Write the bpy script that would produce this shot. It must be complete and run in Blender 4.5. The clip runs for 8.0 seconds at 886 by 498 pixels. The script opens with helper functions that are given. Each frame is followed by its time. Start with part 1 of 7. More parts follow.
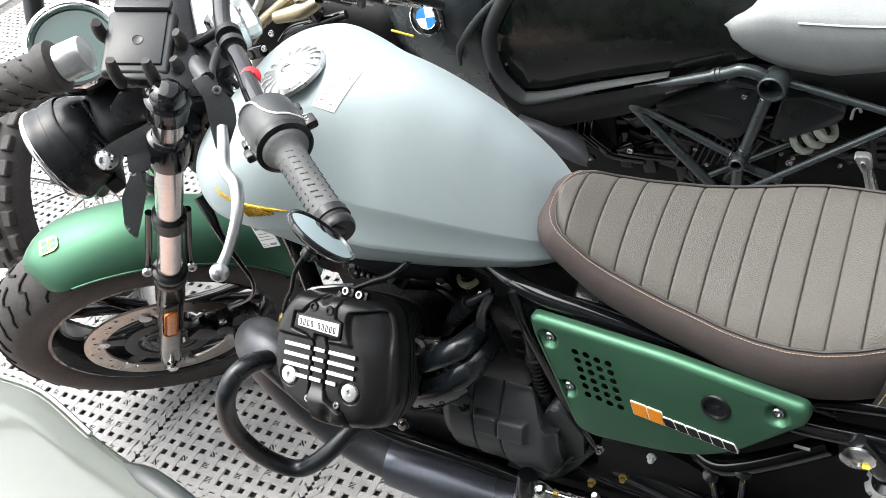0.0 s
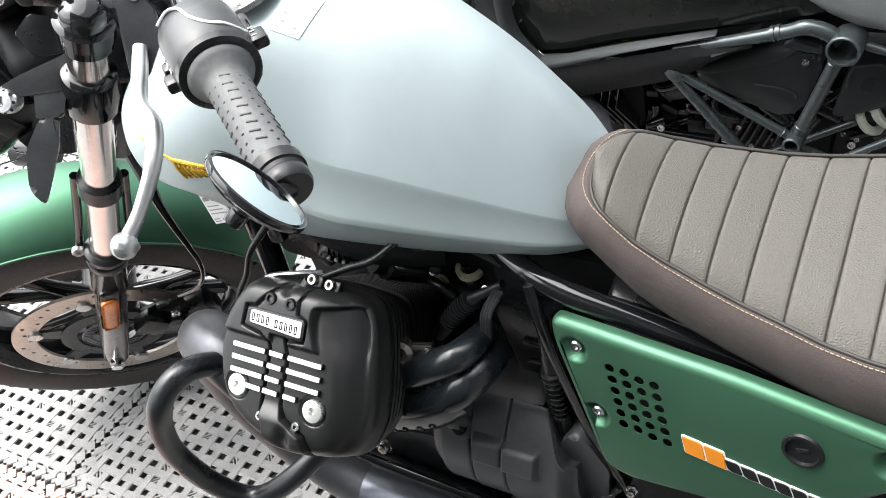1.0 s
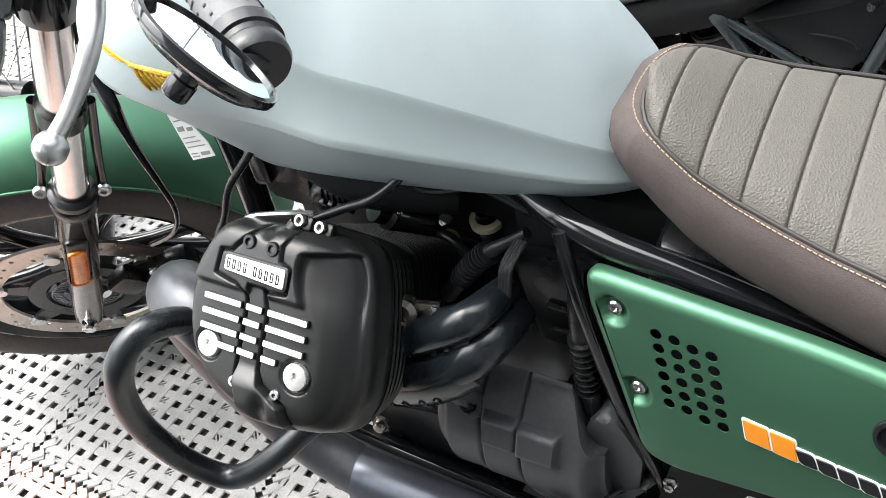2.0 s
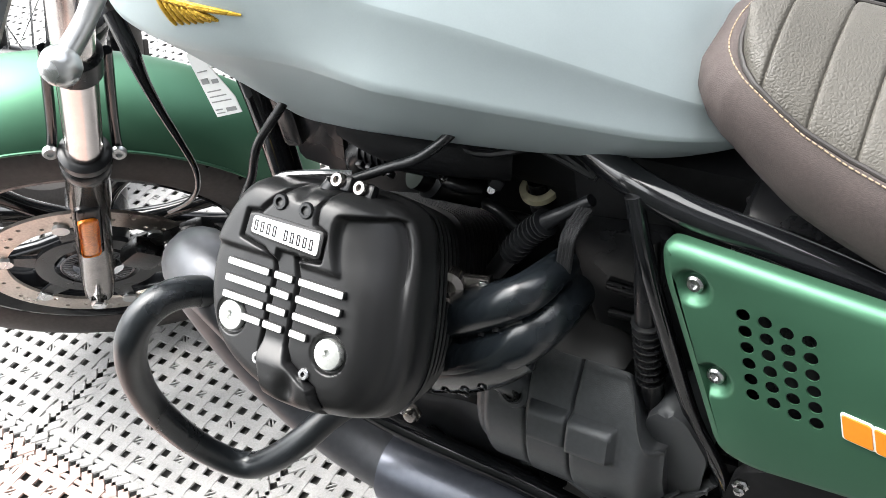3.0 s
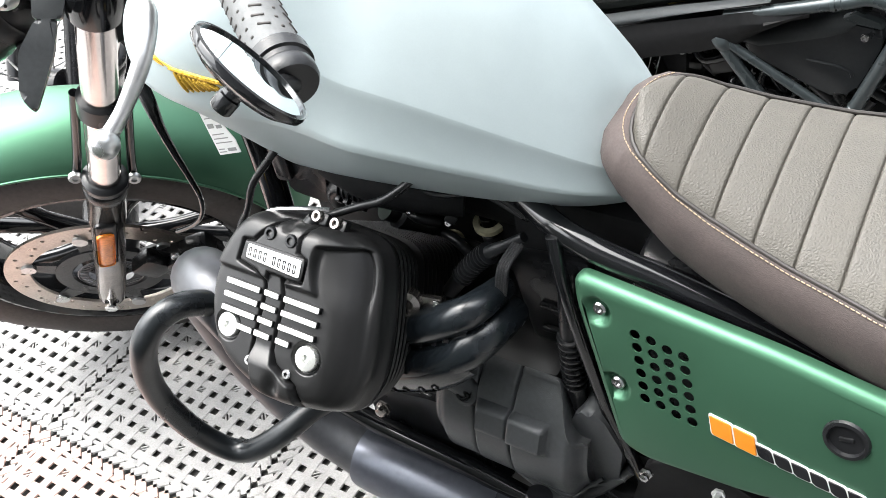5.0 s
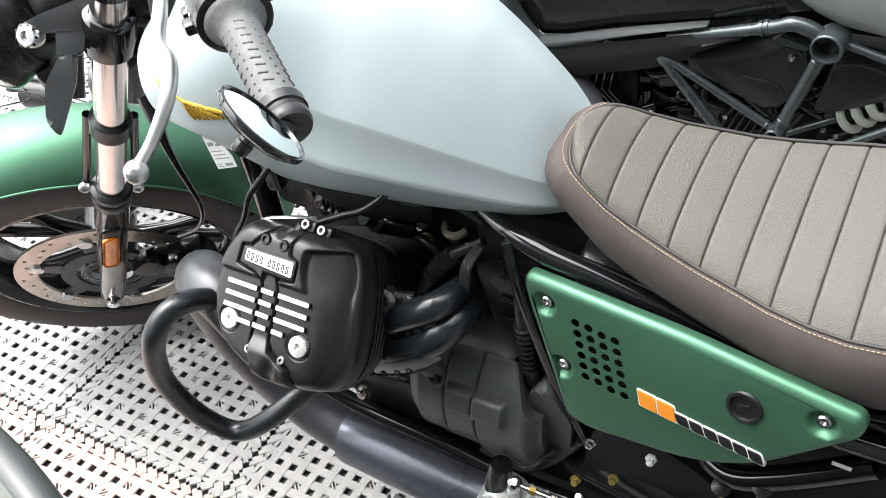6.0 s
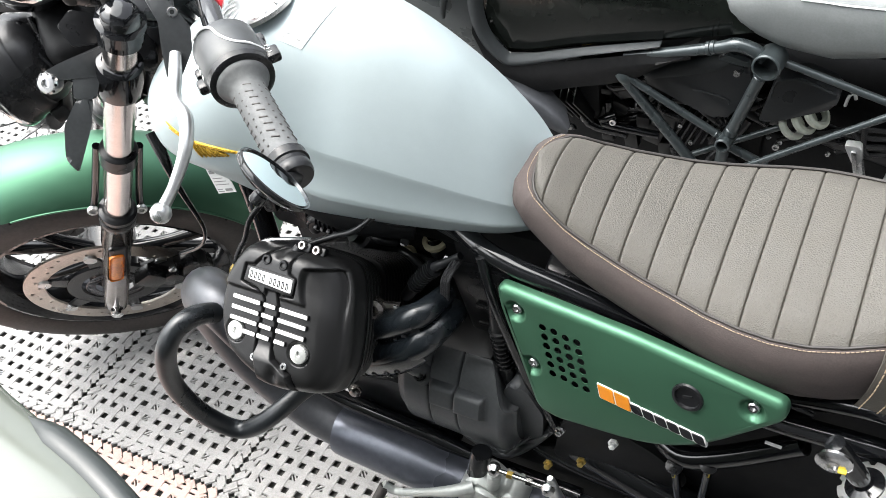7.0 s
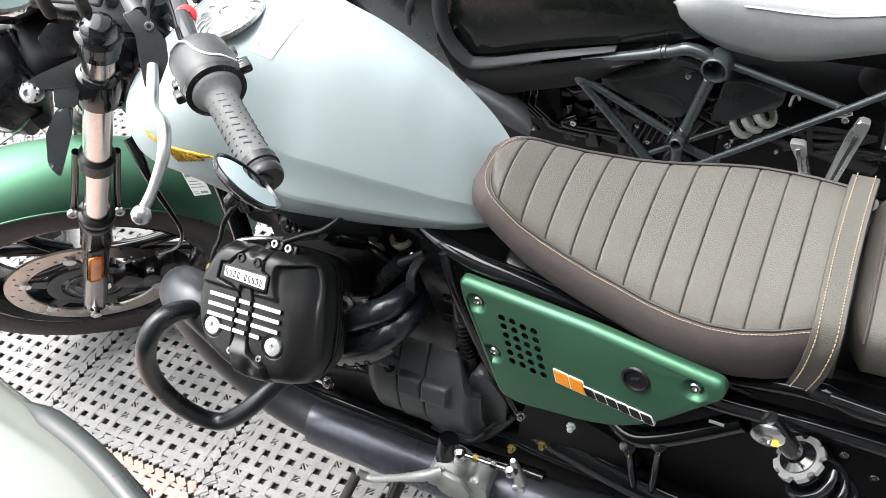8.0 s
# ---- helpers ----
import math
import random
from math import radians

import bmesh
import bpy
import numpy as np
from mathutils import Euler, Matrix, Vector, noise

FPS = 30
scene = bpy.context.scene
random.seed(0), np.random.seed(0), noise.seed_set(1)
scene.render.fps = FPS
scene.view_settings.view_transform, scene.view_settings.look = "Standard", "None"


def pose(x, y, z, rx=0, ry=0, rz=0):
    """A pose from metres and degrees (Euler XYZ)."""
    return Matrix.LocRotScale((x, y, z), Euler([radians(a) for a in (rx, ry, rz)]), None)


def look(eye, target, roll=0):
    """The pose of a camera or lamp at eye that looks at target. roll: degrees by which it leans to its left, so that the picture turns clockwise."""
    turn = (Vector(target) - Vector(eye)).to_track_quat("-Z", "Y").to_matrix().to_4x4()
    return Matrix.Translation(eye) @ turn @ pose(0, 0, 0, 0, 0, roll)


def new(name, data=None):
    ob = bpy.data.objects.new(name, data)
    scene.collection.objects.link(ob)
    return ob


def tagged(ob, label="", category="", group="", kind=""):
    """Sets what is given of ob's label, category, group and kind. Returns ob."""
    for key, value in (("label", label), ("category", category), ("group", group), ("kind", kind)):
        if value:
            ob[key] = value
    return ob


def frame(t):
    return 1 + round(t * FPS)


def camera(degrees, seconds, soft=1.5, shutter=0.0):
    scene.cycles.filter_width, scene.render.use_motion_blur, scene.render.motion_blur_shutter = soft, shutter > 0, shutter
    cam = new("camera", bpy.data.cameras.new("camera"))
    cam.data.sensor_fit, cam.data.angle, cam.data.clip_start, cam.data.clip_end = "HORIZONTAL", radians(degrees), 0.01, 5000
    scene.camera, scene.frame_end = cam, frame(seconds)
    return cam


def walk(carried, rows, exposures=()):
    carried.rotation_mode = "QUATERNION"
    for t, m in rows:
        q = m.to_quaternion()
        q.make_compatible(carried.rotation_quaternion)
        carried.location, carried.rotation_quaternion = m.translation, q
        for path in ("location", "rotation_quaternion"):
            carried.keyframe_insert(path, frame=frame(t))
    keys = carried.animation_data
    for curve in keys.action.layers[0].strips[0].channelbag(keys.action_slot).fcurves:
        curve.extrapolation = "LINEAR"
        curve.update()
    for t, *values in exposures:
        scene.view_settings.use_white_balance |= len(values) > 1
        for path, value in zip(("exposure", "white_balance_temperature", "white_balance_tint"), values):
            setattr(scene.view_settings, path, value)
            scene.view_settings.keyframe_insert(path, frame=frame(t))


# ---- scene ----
cam = camera(51.8, 8.0, soft=0.45)
LEAN, SINK = 8.0, 0.0277
# the parked motorcycle's own upright frame, leaning on its side stand over the level floor
BIKE = pose(0, 0, -SINK, LEAN, 0, 0)
PATH = [
    (0, (1.2539, -0.7322, 1.6041), (0.3717, 0.3828, 0.1966), -19.41),
    (0.5, (1.1842, -0.6630, 1.5116), (0.3058, 0.4581, 0.1082), -18.91),
    (1, (1.1371, -0.5934, 1.4013), (0.2637, 0.5202, -0.0119), -17.56),
    (1.5, (1.1122, -0.5565, 1.3213), (0.2395, 0.5463, -0.1006), -16.82),
    (2, (1.0736, -0.5409, 1.2670), (0.1941, 0.5484, -0.1606), -16.34),
    (3.3, (1.0085, -0.5270, 1.1921), (0.1128, 0.5498, -0.2343), -15.04),
    (3.5, (1.0093, -0.5285, 1.1936), (0.1167, 0.5536, -0.2319), -14.64),
    (4, (1.0293, -0.5326, 1.2075), (0.1322, 0.5476, -0.2162), -14.48),
    (4.5, (1.0609, -0.5449, 1.2530), (0.1629, 0.5311, -0.1740), -14.38),
    (4.7, (1.0818, -0.5561, 1.2828), (0.1802, 0.5188, -0.1427), -14.31),
    (5.8, (1.1687, -0.6333, 1.3963), (0.3018, 0.4528, -0.0411), -13.93),
    (6, (1.1795, -0.6436, 1.4261), (0.3252, 0.4453, -0.0181), -13.53),
    (6.5, (1.2038, -0.6641, 1.4943), (0.3743, 0.4258, 0.0372), -13.31),
    (7, (1.2224, -0.6921, 1.5416), (0.4175, 0.3993, 0.0723), -13.81),
    (7.5, (1.2468, -0.7145, 1.5746), (0.4645, 0.3842, 0.0978), -13.56),
    (8, (1.2636, -0.7266, 1.5870), (0.5052, 0.3868, 0.1084), -12.99),
]
walk(cam, [(t, BIKE @ look(eye, target, roll)) for t, eye, target, roll in PATH], [(0.0, 1.74), (0.5, 1.80), (1.0, 2.06), (2.0, 2.27), (3.5, 2.48), (4.5, 2.5), (6.0, 2.22), (7.0, 2.1), (8.0, 2.05)])

# ---- light: bright overcast sky with a broad, hazy sun ----
world = bpy.data.worlds.new("sky")
scene.world = world
world.use_nodes = True
wn = world.node_tree
sky = wn.nodes.new("ShaderNodeTexSky")
sky.sky_type = "NISHITA"
sky.sun_disc = False
sky.sun_elevation, sky.sun_rotation = radians(64), radians(-106)
sky.dust_density, sky.air_density, sky.ozone_density = 6.0, 1.0, 1.0
pale = wn.nodes.new("ShaderNodeHueSaturation")
pale.inputs["Saturation"].default_value = 0.30
wn.links.new(sky.outputs["Color"], pale.inputs["Color"])
wn.nodes["Background"].inputs["Strength"].default_value = 0.15
wn.links.new(pale.outputs["Color"], wn.nodes["Background"].inputs["Color"])
sun = new("sun", bpy.data.lights.new("sun", "SUN"))
sun.data.energy, sun.data.angle, sun.data.color = 1.5, radians(95), (0.95, 1.0, 0.99)
sun.matrix_world = look((-0.9, -0.35, 2.6), (0.3, 0.0, 0.0))

# ---- materials ----
def mat(name, color, rough=0.5, metal=0.0, coat=0.0, grain=0.0, grain_scale=200.0, bump=0.0, bump_scale=400.0, rough_var=0.08, voronoi=False, spec=0.5):
    m = bpy.data.materials.new(name)
    m.use_nodes = True
    nt = m.node_tree
    b = nt.nodes["Principled BSDF"]
    b.inputs["Base Color"].default_value = (*color, 1)
    b.inputs["Roughness"].default_value = rough
    b.inputs["Metallic"].default_value = metal
    b.inputs["Coat Weight"].default_value = coat
    b.inputs["Coat Roughness"].default_value = 0.08
    b.inputs["Specular IOR Level"].default_value = spec
    co = nt.nodes.new("ShaderNodeTexCoord")
    if grain > 0:
        big = nt.nodes.new("ShaderNodeTexNoise")
        big.inputs["Scale"].default_value, big.inputs["Detail"].default_value = grain_scale * 0.08, 5
        fine = nt.nodes.new("ShaderNodeTexNoise")
        fine.inputs["Scale"].default_value, fine.inputs["Detail"].default_value = grain_scale, 3
        for n in (big, fine):
            nt.links.new(co.outputs["Object"], n.inputs["Vector"])
        add = nt.nodes.new("ShaderNodeMath")
        add.operation = "ADD"
        nt.links.new(big.outputs["Fac"], add.inputs[0])
        nt.links.new(fine.outputs["Fac"], add.inputs[1])
        mr = nt.nodes.new("ShaderNodeMapRange")
        mr.inputs["From Min"].default_value, mr.inputs["From Max"].default_value = 0.7, 1.3
        mr.inputs["To Min"].default_value, mr.inputs["To Max"].default_value = 1 - grain, 1 + grain
        nt.links.new(add.outputs[0], mr.inputs["Value"])
        mul = nt.nodes.new("ShaderNodeMix")
        mul.data_type, mul.blend_type = "RGBA", "MULTIPLY"
        mul.inputs["Factor"].default_value = 1
        mul.inputs[6].default_value = (*color, 1)
        nt.links.new(mr.outputs[0], mul.inputs[7])
        nt.links.new(mul.outputs[2], b.inputs["Base Color"])
        rr = nt.nodes.new("ShaderNodeMapRange")
        rr.inputs["From Min"].default_value, rr.inputs["From Max"].default_value = 0.3, 0.7
        rr.inputs["To Min"].default_value, rr.inputs["To Max"].default_value = max(0.02, rough - rough_var), min(1, rough + rough_var)
        nt.links.new(big.outputs["Fac"], rr.inputs["Value"])
        nt.links.new(rr.outputs[0], b.inputs["Roughness"])
    if bump > 0:
        if voronoi:
            tx = nt.nodes.new("ShaderNodeTexVoronoi")
            tx.feature = "DISTANCE_TO_EDGE"
            tx.inputs["Scale"].default_value = bump_scale
            out = tx.outputs["Distance"]
        else:
            tx = nt.nodes.new("ShaderNodeTexNoise")
            tx.inputs["Scale"].default_value, tx.inputs["Detail"].default_value = bump_scale, 4
            out = tx.outputs["Fac"]
        nt.links.new(co.outputs["Object"], tx.inputs["Vector"])
        bp = nt.nodes.new("ShaderNodeBump")
        bp.inputs["Strength"].default_value, bp.inputs["Distance"].default_value = bump, 0.002
        nt.links.new(out, bp.inputs["Height"])
        nt.links.new(bp.outputs["Normal"], b.inputs["Normal"])
    return m


M_TANK = mat("satin_silver_paint", (0.385, 0.448, 0.460), 0.45, 0.36, grain=0.02, rough_var=0.01, grain_scale=900, bump=0.02, bump_scale=1800)
M_GREEN = mat("satin_green_paint", (0.053, 0.140, 0.085), 0.47, 0.70, coat=0.06, grain=0.012, rough_var=0.015, grain_scale=900, bump=0.02, bump_scale=1800)
M_BLACK = mat("black_satin_plastic", (0.0100, 0.0104, 0.0115), 0.28, grain=0.25, grain_scale=160, bump=0.06, bump_scale=900, spec=0.36)
M_CAST = mat("black_textured_casting", (0.0100, 0.0100, 0.0105), 0.36, 0.0, grain=0.06, grain_scale=900, bump=0.10, bump_scale=2200, spec=0.42, rough_var=0.03)
M_GLOSS = mat("gloss_black_paint", (0.0060, 0.0065, 0.0075), 0.10, coat=0.25, grain=0.2, grain_scale=60, spec=0.4)
M_PIPE = mat("matt_black_exhaust", (0.014, 0.0165, 0.0190), 0.30, 0.15, grain=0.2, grain_scale=120, bump=0.05, bump_scale=700)
M_SHIELD = mat("satin_black_shield_enamel", (0.0080, 0.0105, 0.0130), 0.22, grain=0.15, grain_scale=120, bump=0.03, bump_scale=700, spec=0.5)
M_PIPE_GREY = mat("dark_grey_exhaust", (0.060, 0.063, 0.070), 0.40, 0.5, grain=0.15, grain_scale=120)
M_EXHAUST = mat("satin_dark_exhaust", (0.085, 0.092, 0.112), 0.33, 0.6, grain=0.15, grain_scale=90, bump=0.04, bump_scale=500)
M_RUBBER = mat("tyre_rubber", (0.036, 0.032, 0.030), 0.72, grain=0.3, grain_scale=150, bump=0.1, bump_scale=500)
M_STRIP = mat("dark_grey_edge_rubber", (0.020, 0.024, 0.023), 0.32, grain=0.1)
M_GRIP = mat("grip_rubber", (0.080, 0.083, 0.084), 0.62, grain=0.2, grain_scale=200, bump=0.1, bump_scale=900)
M_SWITCH = mat("dark_grey_switch_plastic", (0.030, 0.0325, 0.034), 0.36, grain=0.2, grain_scale=200, bump=0.1, bump_scale=1200)
# matt black plastic, its colour kept dull and dark to stand for deep shade
M_MATT_SHADE = mat("matt_black_shade_plastic", (0.0085, 0.0088, 0.0095), 0.60, grain=0.3, grain_scale=120, bump=0.15, bump_scale=700, spec=0.18)
M_PLAST = mat("satin_black_moulded_plastic", (0.016, 0.018, 0.020), 0.34, grain=0.2, grain_scale=180, bump=0.06, bump_scale=1400, spec=0.45)
M_CREAM = mat("cream_plastic", (0.50, 0.47, 0.32), 0.5, grain=0.1)
M_BAND = mat("satin_grey_trim", (0.030, 0.034, 0.036), 0.60, 0.0, spec=0.3, grain=0.1)
M_BOLT = mat("turned_alloy_bolt", (0.62, 0.63, 0.61), 0.30, 0.75, grain=0.10, grain_scale=400)
M_RIB = mat("machined_bright_alloy", (0.80, 0.80, 0.79), 0.38, 0.35, grain=0.08, grain_scale=500)
M_CHROME = mat("chrome", (0.82, 0.82, 0.82), 0.06, 1.0, grain=0.04, grain_scale=80, rough_var=0.03)
M_TUBE = mat("satin_chrome_tube", (0.70, 0.65, 0.625), 0.17, 1.0, grain=0.08, grain_scale=120)
M_STEEL = mat("brushed_steel", (0.55, 0.55, 0.55), 0.26, 1.0, grain=0.12, grain_scale=250)
M_DISC = mat("brake_disc_steel", (0.42, 0.38, 0.34), 0.34, 0.9, grain=0.2, grain_scale=300)
M_ALLOY = mat("cast_alloy", (0.52, 0.53, 0.53), 0.32, 0.85, grain=0.08, grain_scale=200, bump=0.05)
M_SLIDER = mat("dark_polished_fork", (0.30, 0.275, 0.26), 0.18, 0.9, grain=0.25, grain_scale=90)
M_GREY_CASE = mat("dark_grey_gearbox", (0.066, 0.070, 0.074), 0.37, 0.15, grain=0.12, grain_scale=200, bump=0.2, bump_scale=1300, spec=0.36)
M_LEATHER = mat("brown_grey_leather", (0.0595, 0.0550, 0.0465), 0.58, grain=0.10, grain_scale=420, bump=0.36, bump_scale=370, voronoi=True, spec=0.40)
M_SUEDE = mat("brown_suede", (0.050, 0.039, 0.0365), 0.85, grain=0.22, grain_scale=500, bump=0.3, bump_scale=1400)
M_LOOM = mat("black_wiring_sleeve", (0.014, 0.015, 0.017), 0.4, grain=0.2)
M_WELT = mat("dark_brown_welt", (0.017, 0.0140, 0.0125), 0.6, grain=0.2, grain_scale=400)
M_STITCH = mat("tan_thread", (0.30, 0.225, 0.150), 0.7, grain=0.2, grain_scale=400)
M_WHITE = mat("white_enamel", (0.75, 0.76, 0.75), 0.35, grain=0.04)
M_ORANGE = mat("amber_reflector", (0.80, 0.24, 0.02), 0.18, coat=0.5, grain=0.3, grain_scale=300, bump=0.4, bump_scale=600, voronoi=True)
M_LETTER = mat("orange_lettering", (0.55, 0.19, 0.015), 0.3, grain=0.05)
M_GOLD = mat("gold_emblem", (0.45, 0.28, 0.03), 0.30, 0.7, grain=0.15, grain_scale=400, bump=0.5, bump_scale=500)
M_RED = mat("red_switch", (0.55, 0.02, 0.03), 0.35)
M_LABEL = mat("white_paper_label", (0.78, 0.80, 0.79), 0.5, grain=0.03)
M_INK = mat("grey_print", (0.25, 0.26, 0.26), 0.6)
M_MIRROR = mat("mirror_glass", (0.62, 0.68, 0.70), 0.02, 1.0)
M_BRAID = mat("braided_hose", (0.030, 0.030, 0.032), 0.4, 0.4, grain=0.4, grain_scale=900, bump=0.7, bump_scale=900, voronoi=True)
M_BRASS = mat("brass_fitting", (0.45, 0.33, 0.10), 0.3, 0.9, grain=0.1)
M_YELLOW = mat("yellow_mark", (0.65, 0.50, 0.03), 0.5)
M_DARKFRAME = mat("graphite_frame_paint", (0.044, 0.054, 0.057), 0.30, 0.35, coat=0.2, grain=0.1, grain_scale=200)
M_GREY_SEAT = mat("grey_seat_vinyl", (0.195, 0.208, 0.208), 0.55, grain=0.1, grain_scale=300, bump=0.15, bump_scale=900)
M_OLIVE = mat("gloss_dark_tank", (0.009, 0.011, 0.0095), 0.16, grain=0.4, grain_scale=40, spec=0.28)
M_BLUE = mat("blue_enamel", (0.02, 0.22, 0.62), 0.25)
M_PALE = mat("pale_green_gloss_paint", (0.112, 0.122, 0.104), 0.18, coat=0.35, grain=0.02, grain_scale=60)
M_CANE = mat("woven_grey_cane", (0.272, 0.267, 0.262), 0.55, grain=0.18, grain_scale=340, bump=0.8, bump_scale=460, voronoi=True)
# same cane with a pink reflected light put into its colour
M_CANE_PINK_CAST = mat("cane_with_pink_cast", (0.35, 0.255, 0.225), 0.55, grain=0.14, grain_scale=260, bump=0.35, bump_scale=600)
M_UNDER = mat("dark_underlay", (0.085, 0.083, 0.080), 0.9, grain=0.4, grain_scale=60)
M_SPRING = mat("pale_spring_enamel", (0.40, 0.43, 0.37), 0.4, grain=0.15, grain_scale=120)
M_CASTING = mat("satin_cast_alloy", (0.40, 0.42, 0.405), 0.48, 0.45, grain=0.08, grain_scale=200, bump=0.06, bump_scale=900)
M_BRONZE = mat("bronze_anodised_pipe", (0.30, 0.255, 0.17), 0.28, 0.85, grain=0.15, grain_scale=90)
M_TEAL = mat("teal_dial_glass", (0.035, 0.070, 0.062), 0.12, coat=0.2, spec=0.35)

# ---- shapes ----
from mathutils.geometry import delaunay_2d_cdt

def lerp(x, xs, ys):
    return float(np.interp(x, xs, ys))


def spline(pts, n=8, closed=False):
    """Catmull-Rom through the points."""
    P = [Vector(p) for p in pts]
    out = []
    count = len(P) if closed else len(P) - 1
    for i in range(count):
        if closed:
            a, b, c, d = P[i - 1], P[i], P[(i + 1) % len(P)], P[(i + 2) % len(P)]
        else:
            a, b, c, d = P[max(i - 1, 0)], P[i], P[i + 1], P[min(i + 2, len(P) - 1)]
        for k in range(n):
            t = k / n
            out.append(0.5 * ((2 * b) + (c - a) * t + (2 * a - 5 * b + 4 * c - d) * t * t + (3 * b - a - 3 * c + d) * t ** 3))
    if not closed:
        out.append(P[-1])
    return out


def join(*gs):
    V, F = [], []
    for v, f in gs:
        o = len(V)
        V += [tuple(p) for p in v]
        F += [tuple(i + o for i in q) for q in f]
    return V, F


def moved(g, m):
    return [tuple(m @ Vector(p)) for p in g[0]], g[1]


def loft(rings, caps=True, closed=True):
    n = len(rings[0])
    V = [tuple(p) for r in rings for p in r]
    F = []
    for i in range(len(rings) - 1):
        for j in range(n if closed else n - 1):
            k = (j + 1) % n
            F.append((i * n + j, i * n + k, (i + 1) * n + k, (i + 1) * n + j))
    if caps:
        F.append(tuple(range(n - 1, -1, -1)))
        F.append(tuple(range((len(rings) - 1) * n, len(rings) * n)))
    return V, F


def tube(pts, r, seg=12, smooth=6, caps=True, closed=False):
    """A round tube along the points; r one radius or one for each point."""
    if smooth:
        if isinstance(r, (list, tuple)):
            r = [lerp(i / (smooth * (len(pts) - 1)) * (len(pts) - 1), range(len(pts)), r) for i in range(smooth * (len(pts) - 1) + 1)]
        pts = spline(pts, smooth, closed)
    P = [Vector(p) for p in pts]
    n = len(P)
    R = list(r) if isinstance(r, (list, tuple)) else [r] * n
    up = Vector((0.13, 0.21, 1))
    rings, u = [], None
    for i in range(n):
        if closed:
            t = (P[(i + 1) % n] - P[i - 1]).normalized()
        else:
            t = (P[min(i + 1, n - 1)] - P[max(i - 1, 0)]).normalized()
        if u is None:
            u = t.cross(up)
            if u.length < 1e-3:
                u = t.cross(Vector((1, 0, 0)))
        u = (u - t * u.dot(t)).normalized()
        w = t.cross(u)
        rings.append([P[i] + (u * math.cos(a) + w * math.sin(a)) * R[i] for a in (2 * math.pi * k / seg for k in range(seg))])
    if closed:
        rings.append(rings[0])
    return loft(rings, caps and not closed)


def axes(origin, z, x=None):
    """A matrix at origin whose z axis points along z (and x axis near x)."""
    z = Vector(z).normalized()
    x = Vector(x) if x is not None else (Vector((1, 0, 0)) if abs(z.x) < 0.9 else Vector((0, 1, 0)))
    x = (x - z * x.dot(z)).normalized()
    y = z.cross(x)
    m = Matrix((x, y, z)).transposed().to_4x4()
    m.translation = Vector(origin)
    return m


def lathe(profile, seg=24, m=None):
    """Turned shape: (radius, height) along the local z axis."""
    rings = [[Vector((max(r, 1e-5) * math.cos(2 * math.pi * k / seg), max(r, 1e-5) * math.sin(2 * math.pi * k / seg), h)) for k in range(seg)] for r, h in profile]
    g = loft(rings, True)
    return moved(g, m) if m else g


def ring_shape(profile, seg=48, m=None):
    """Closed profile turned round the local z axis (no caps)."""
    prof = list(profile) + [profile[0]]
    rings = [[Vector((r * math.cos(2 * math.pi * k / seg), r * math.sin(2 * math.pi * k / seg), h)) for k in range(seg)] for r, h in prof]
    g = loft(rings, False)
    return moved(g, m) if m else g


def bm_out(bm):
    bm.verts.index_update()
    g = [tuple(v.co) for v in bm.verts], [tuple(v.index for v in f.verts) for f in bm.faces]
    bm.free()
    return g


def box(sx, sy, sz, bev=0.002, m=None, seg=2):
    bm = bmesh.new()
    bmesh.ops.create_cube(bm, size=1)
    bmesh.ops.scale(bm, vec=(sx, sy, sz), verts=bm.verts)
    if bev:
        bmesh.ops.bevel(bm, geom=bm.edges[:], offset=bev, segments=seg, affect="EDGES", profile=0.5)
    g = bm_out(bm)
    return moved(g, m) if m else g


def prism(poly, h, m=None, bev=0.0, seg=2):
    """Outline in local x, y raised from 0 to h along z, with rounded rims."""
    bm = bmesh.new()
    lo = [bm.verts.new((x, y, 0)) for x, y in poly]
    hi = [bm.verts.new((x, y, h)) for x, y in poly]
    n = len(poly)
    bm.faces.new(lo[::-1])
    bm.faces.new(hi)
    for i in range(n):
        bm.faces.new((lo[i], lo[(i + 1) % n], hi[(i + 1) % n], hi[i]))
    if bev:
        rim = [e for e in bm.edges if (e.verts[0].co.z > h / 2) == (e.verts[1].co.z > h / 2)]
        bmesh.ops.bevel(bm, geom=rim, offset=bev, segments=seg, affect="EDGES", profile=0.5)
    bmesh.ops.recalc_face_normals(bm, faces=bm.faces[:])
    g = bm_out(bm)
    return moved(g, m) if m else g


def rounded(poly, r, n=5):
    """Outline with rounded corners; r one radius or one for each corner."""
    out = []
    R = r if isinstance(r, (list, tuple)) else [r] * len(poly)
    for i, p in enumerate(poly):
        a, p, b = Vector(poly[i - 1]), Vector(p), Vector(poly[(i + 1) % len(poly)])
        da, db = (a - p), (b - p)
        k = min(R[i], da.length * 0.45, db.length * 0.45)
        s, e = p + da.normalized() * k, p + db.normalized() * k
        for j in range(n + 1):
            t = j / n
            q = s * (1 - t) ** 2 + p * 2 * t * (1 - t) + e * t * t
            out.append((q.x, q.y))
    return out


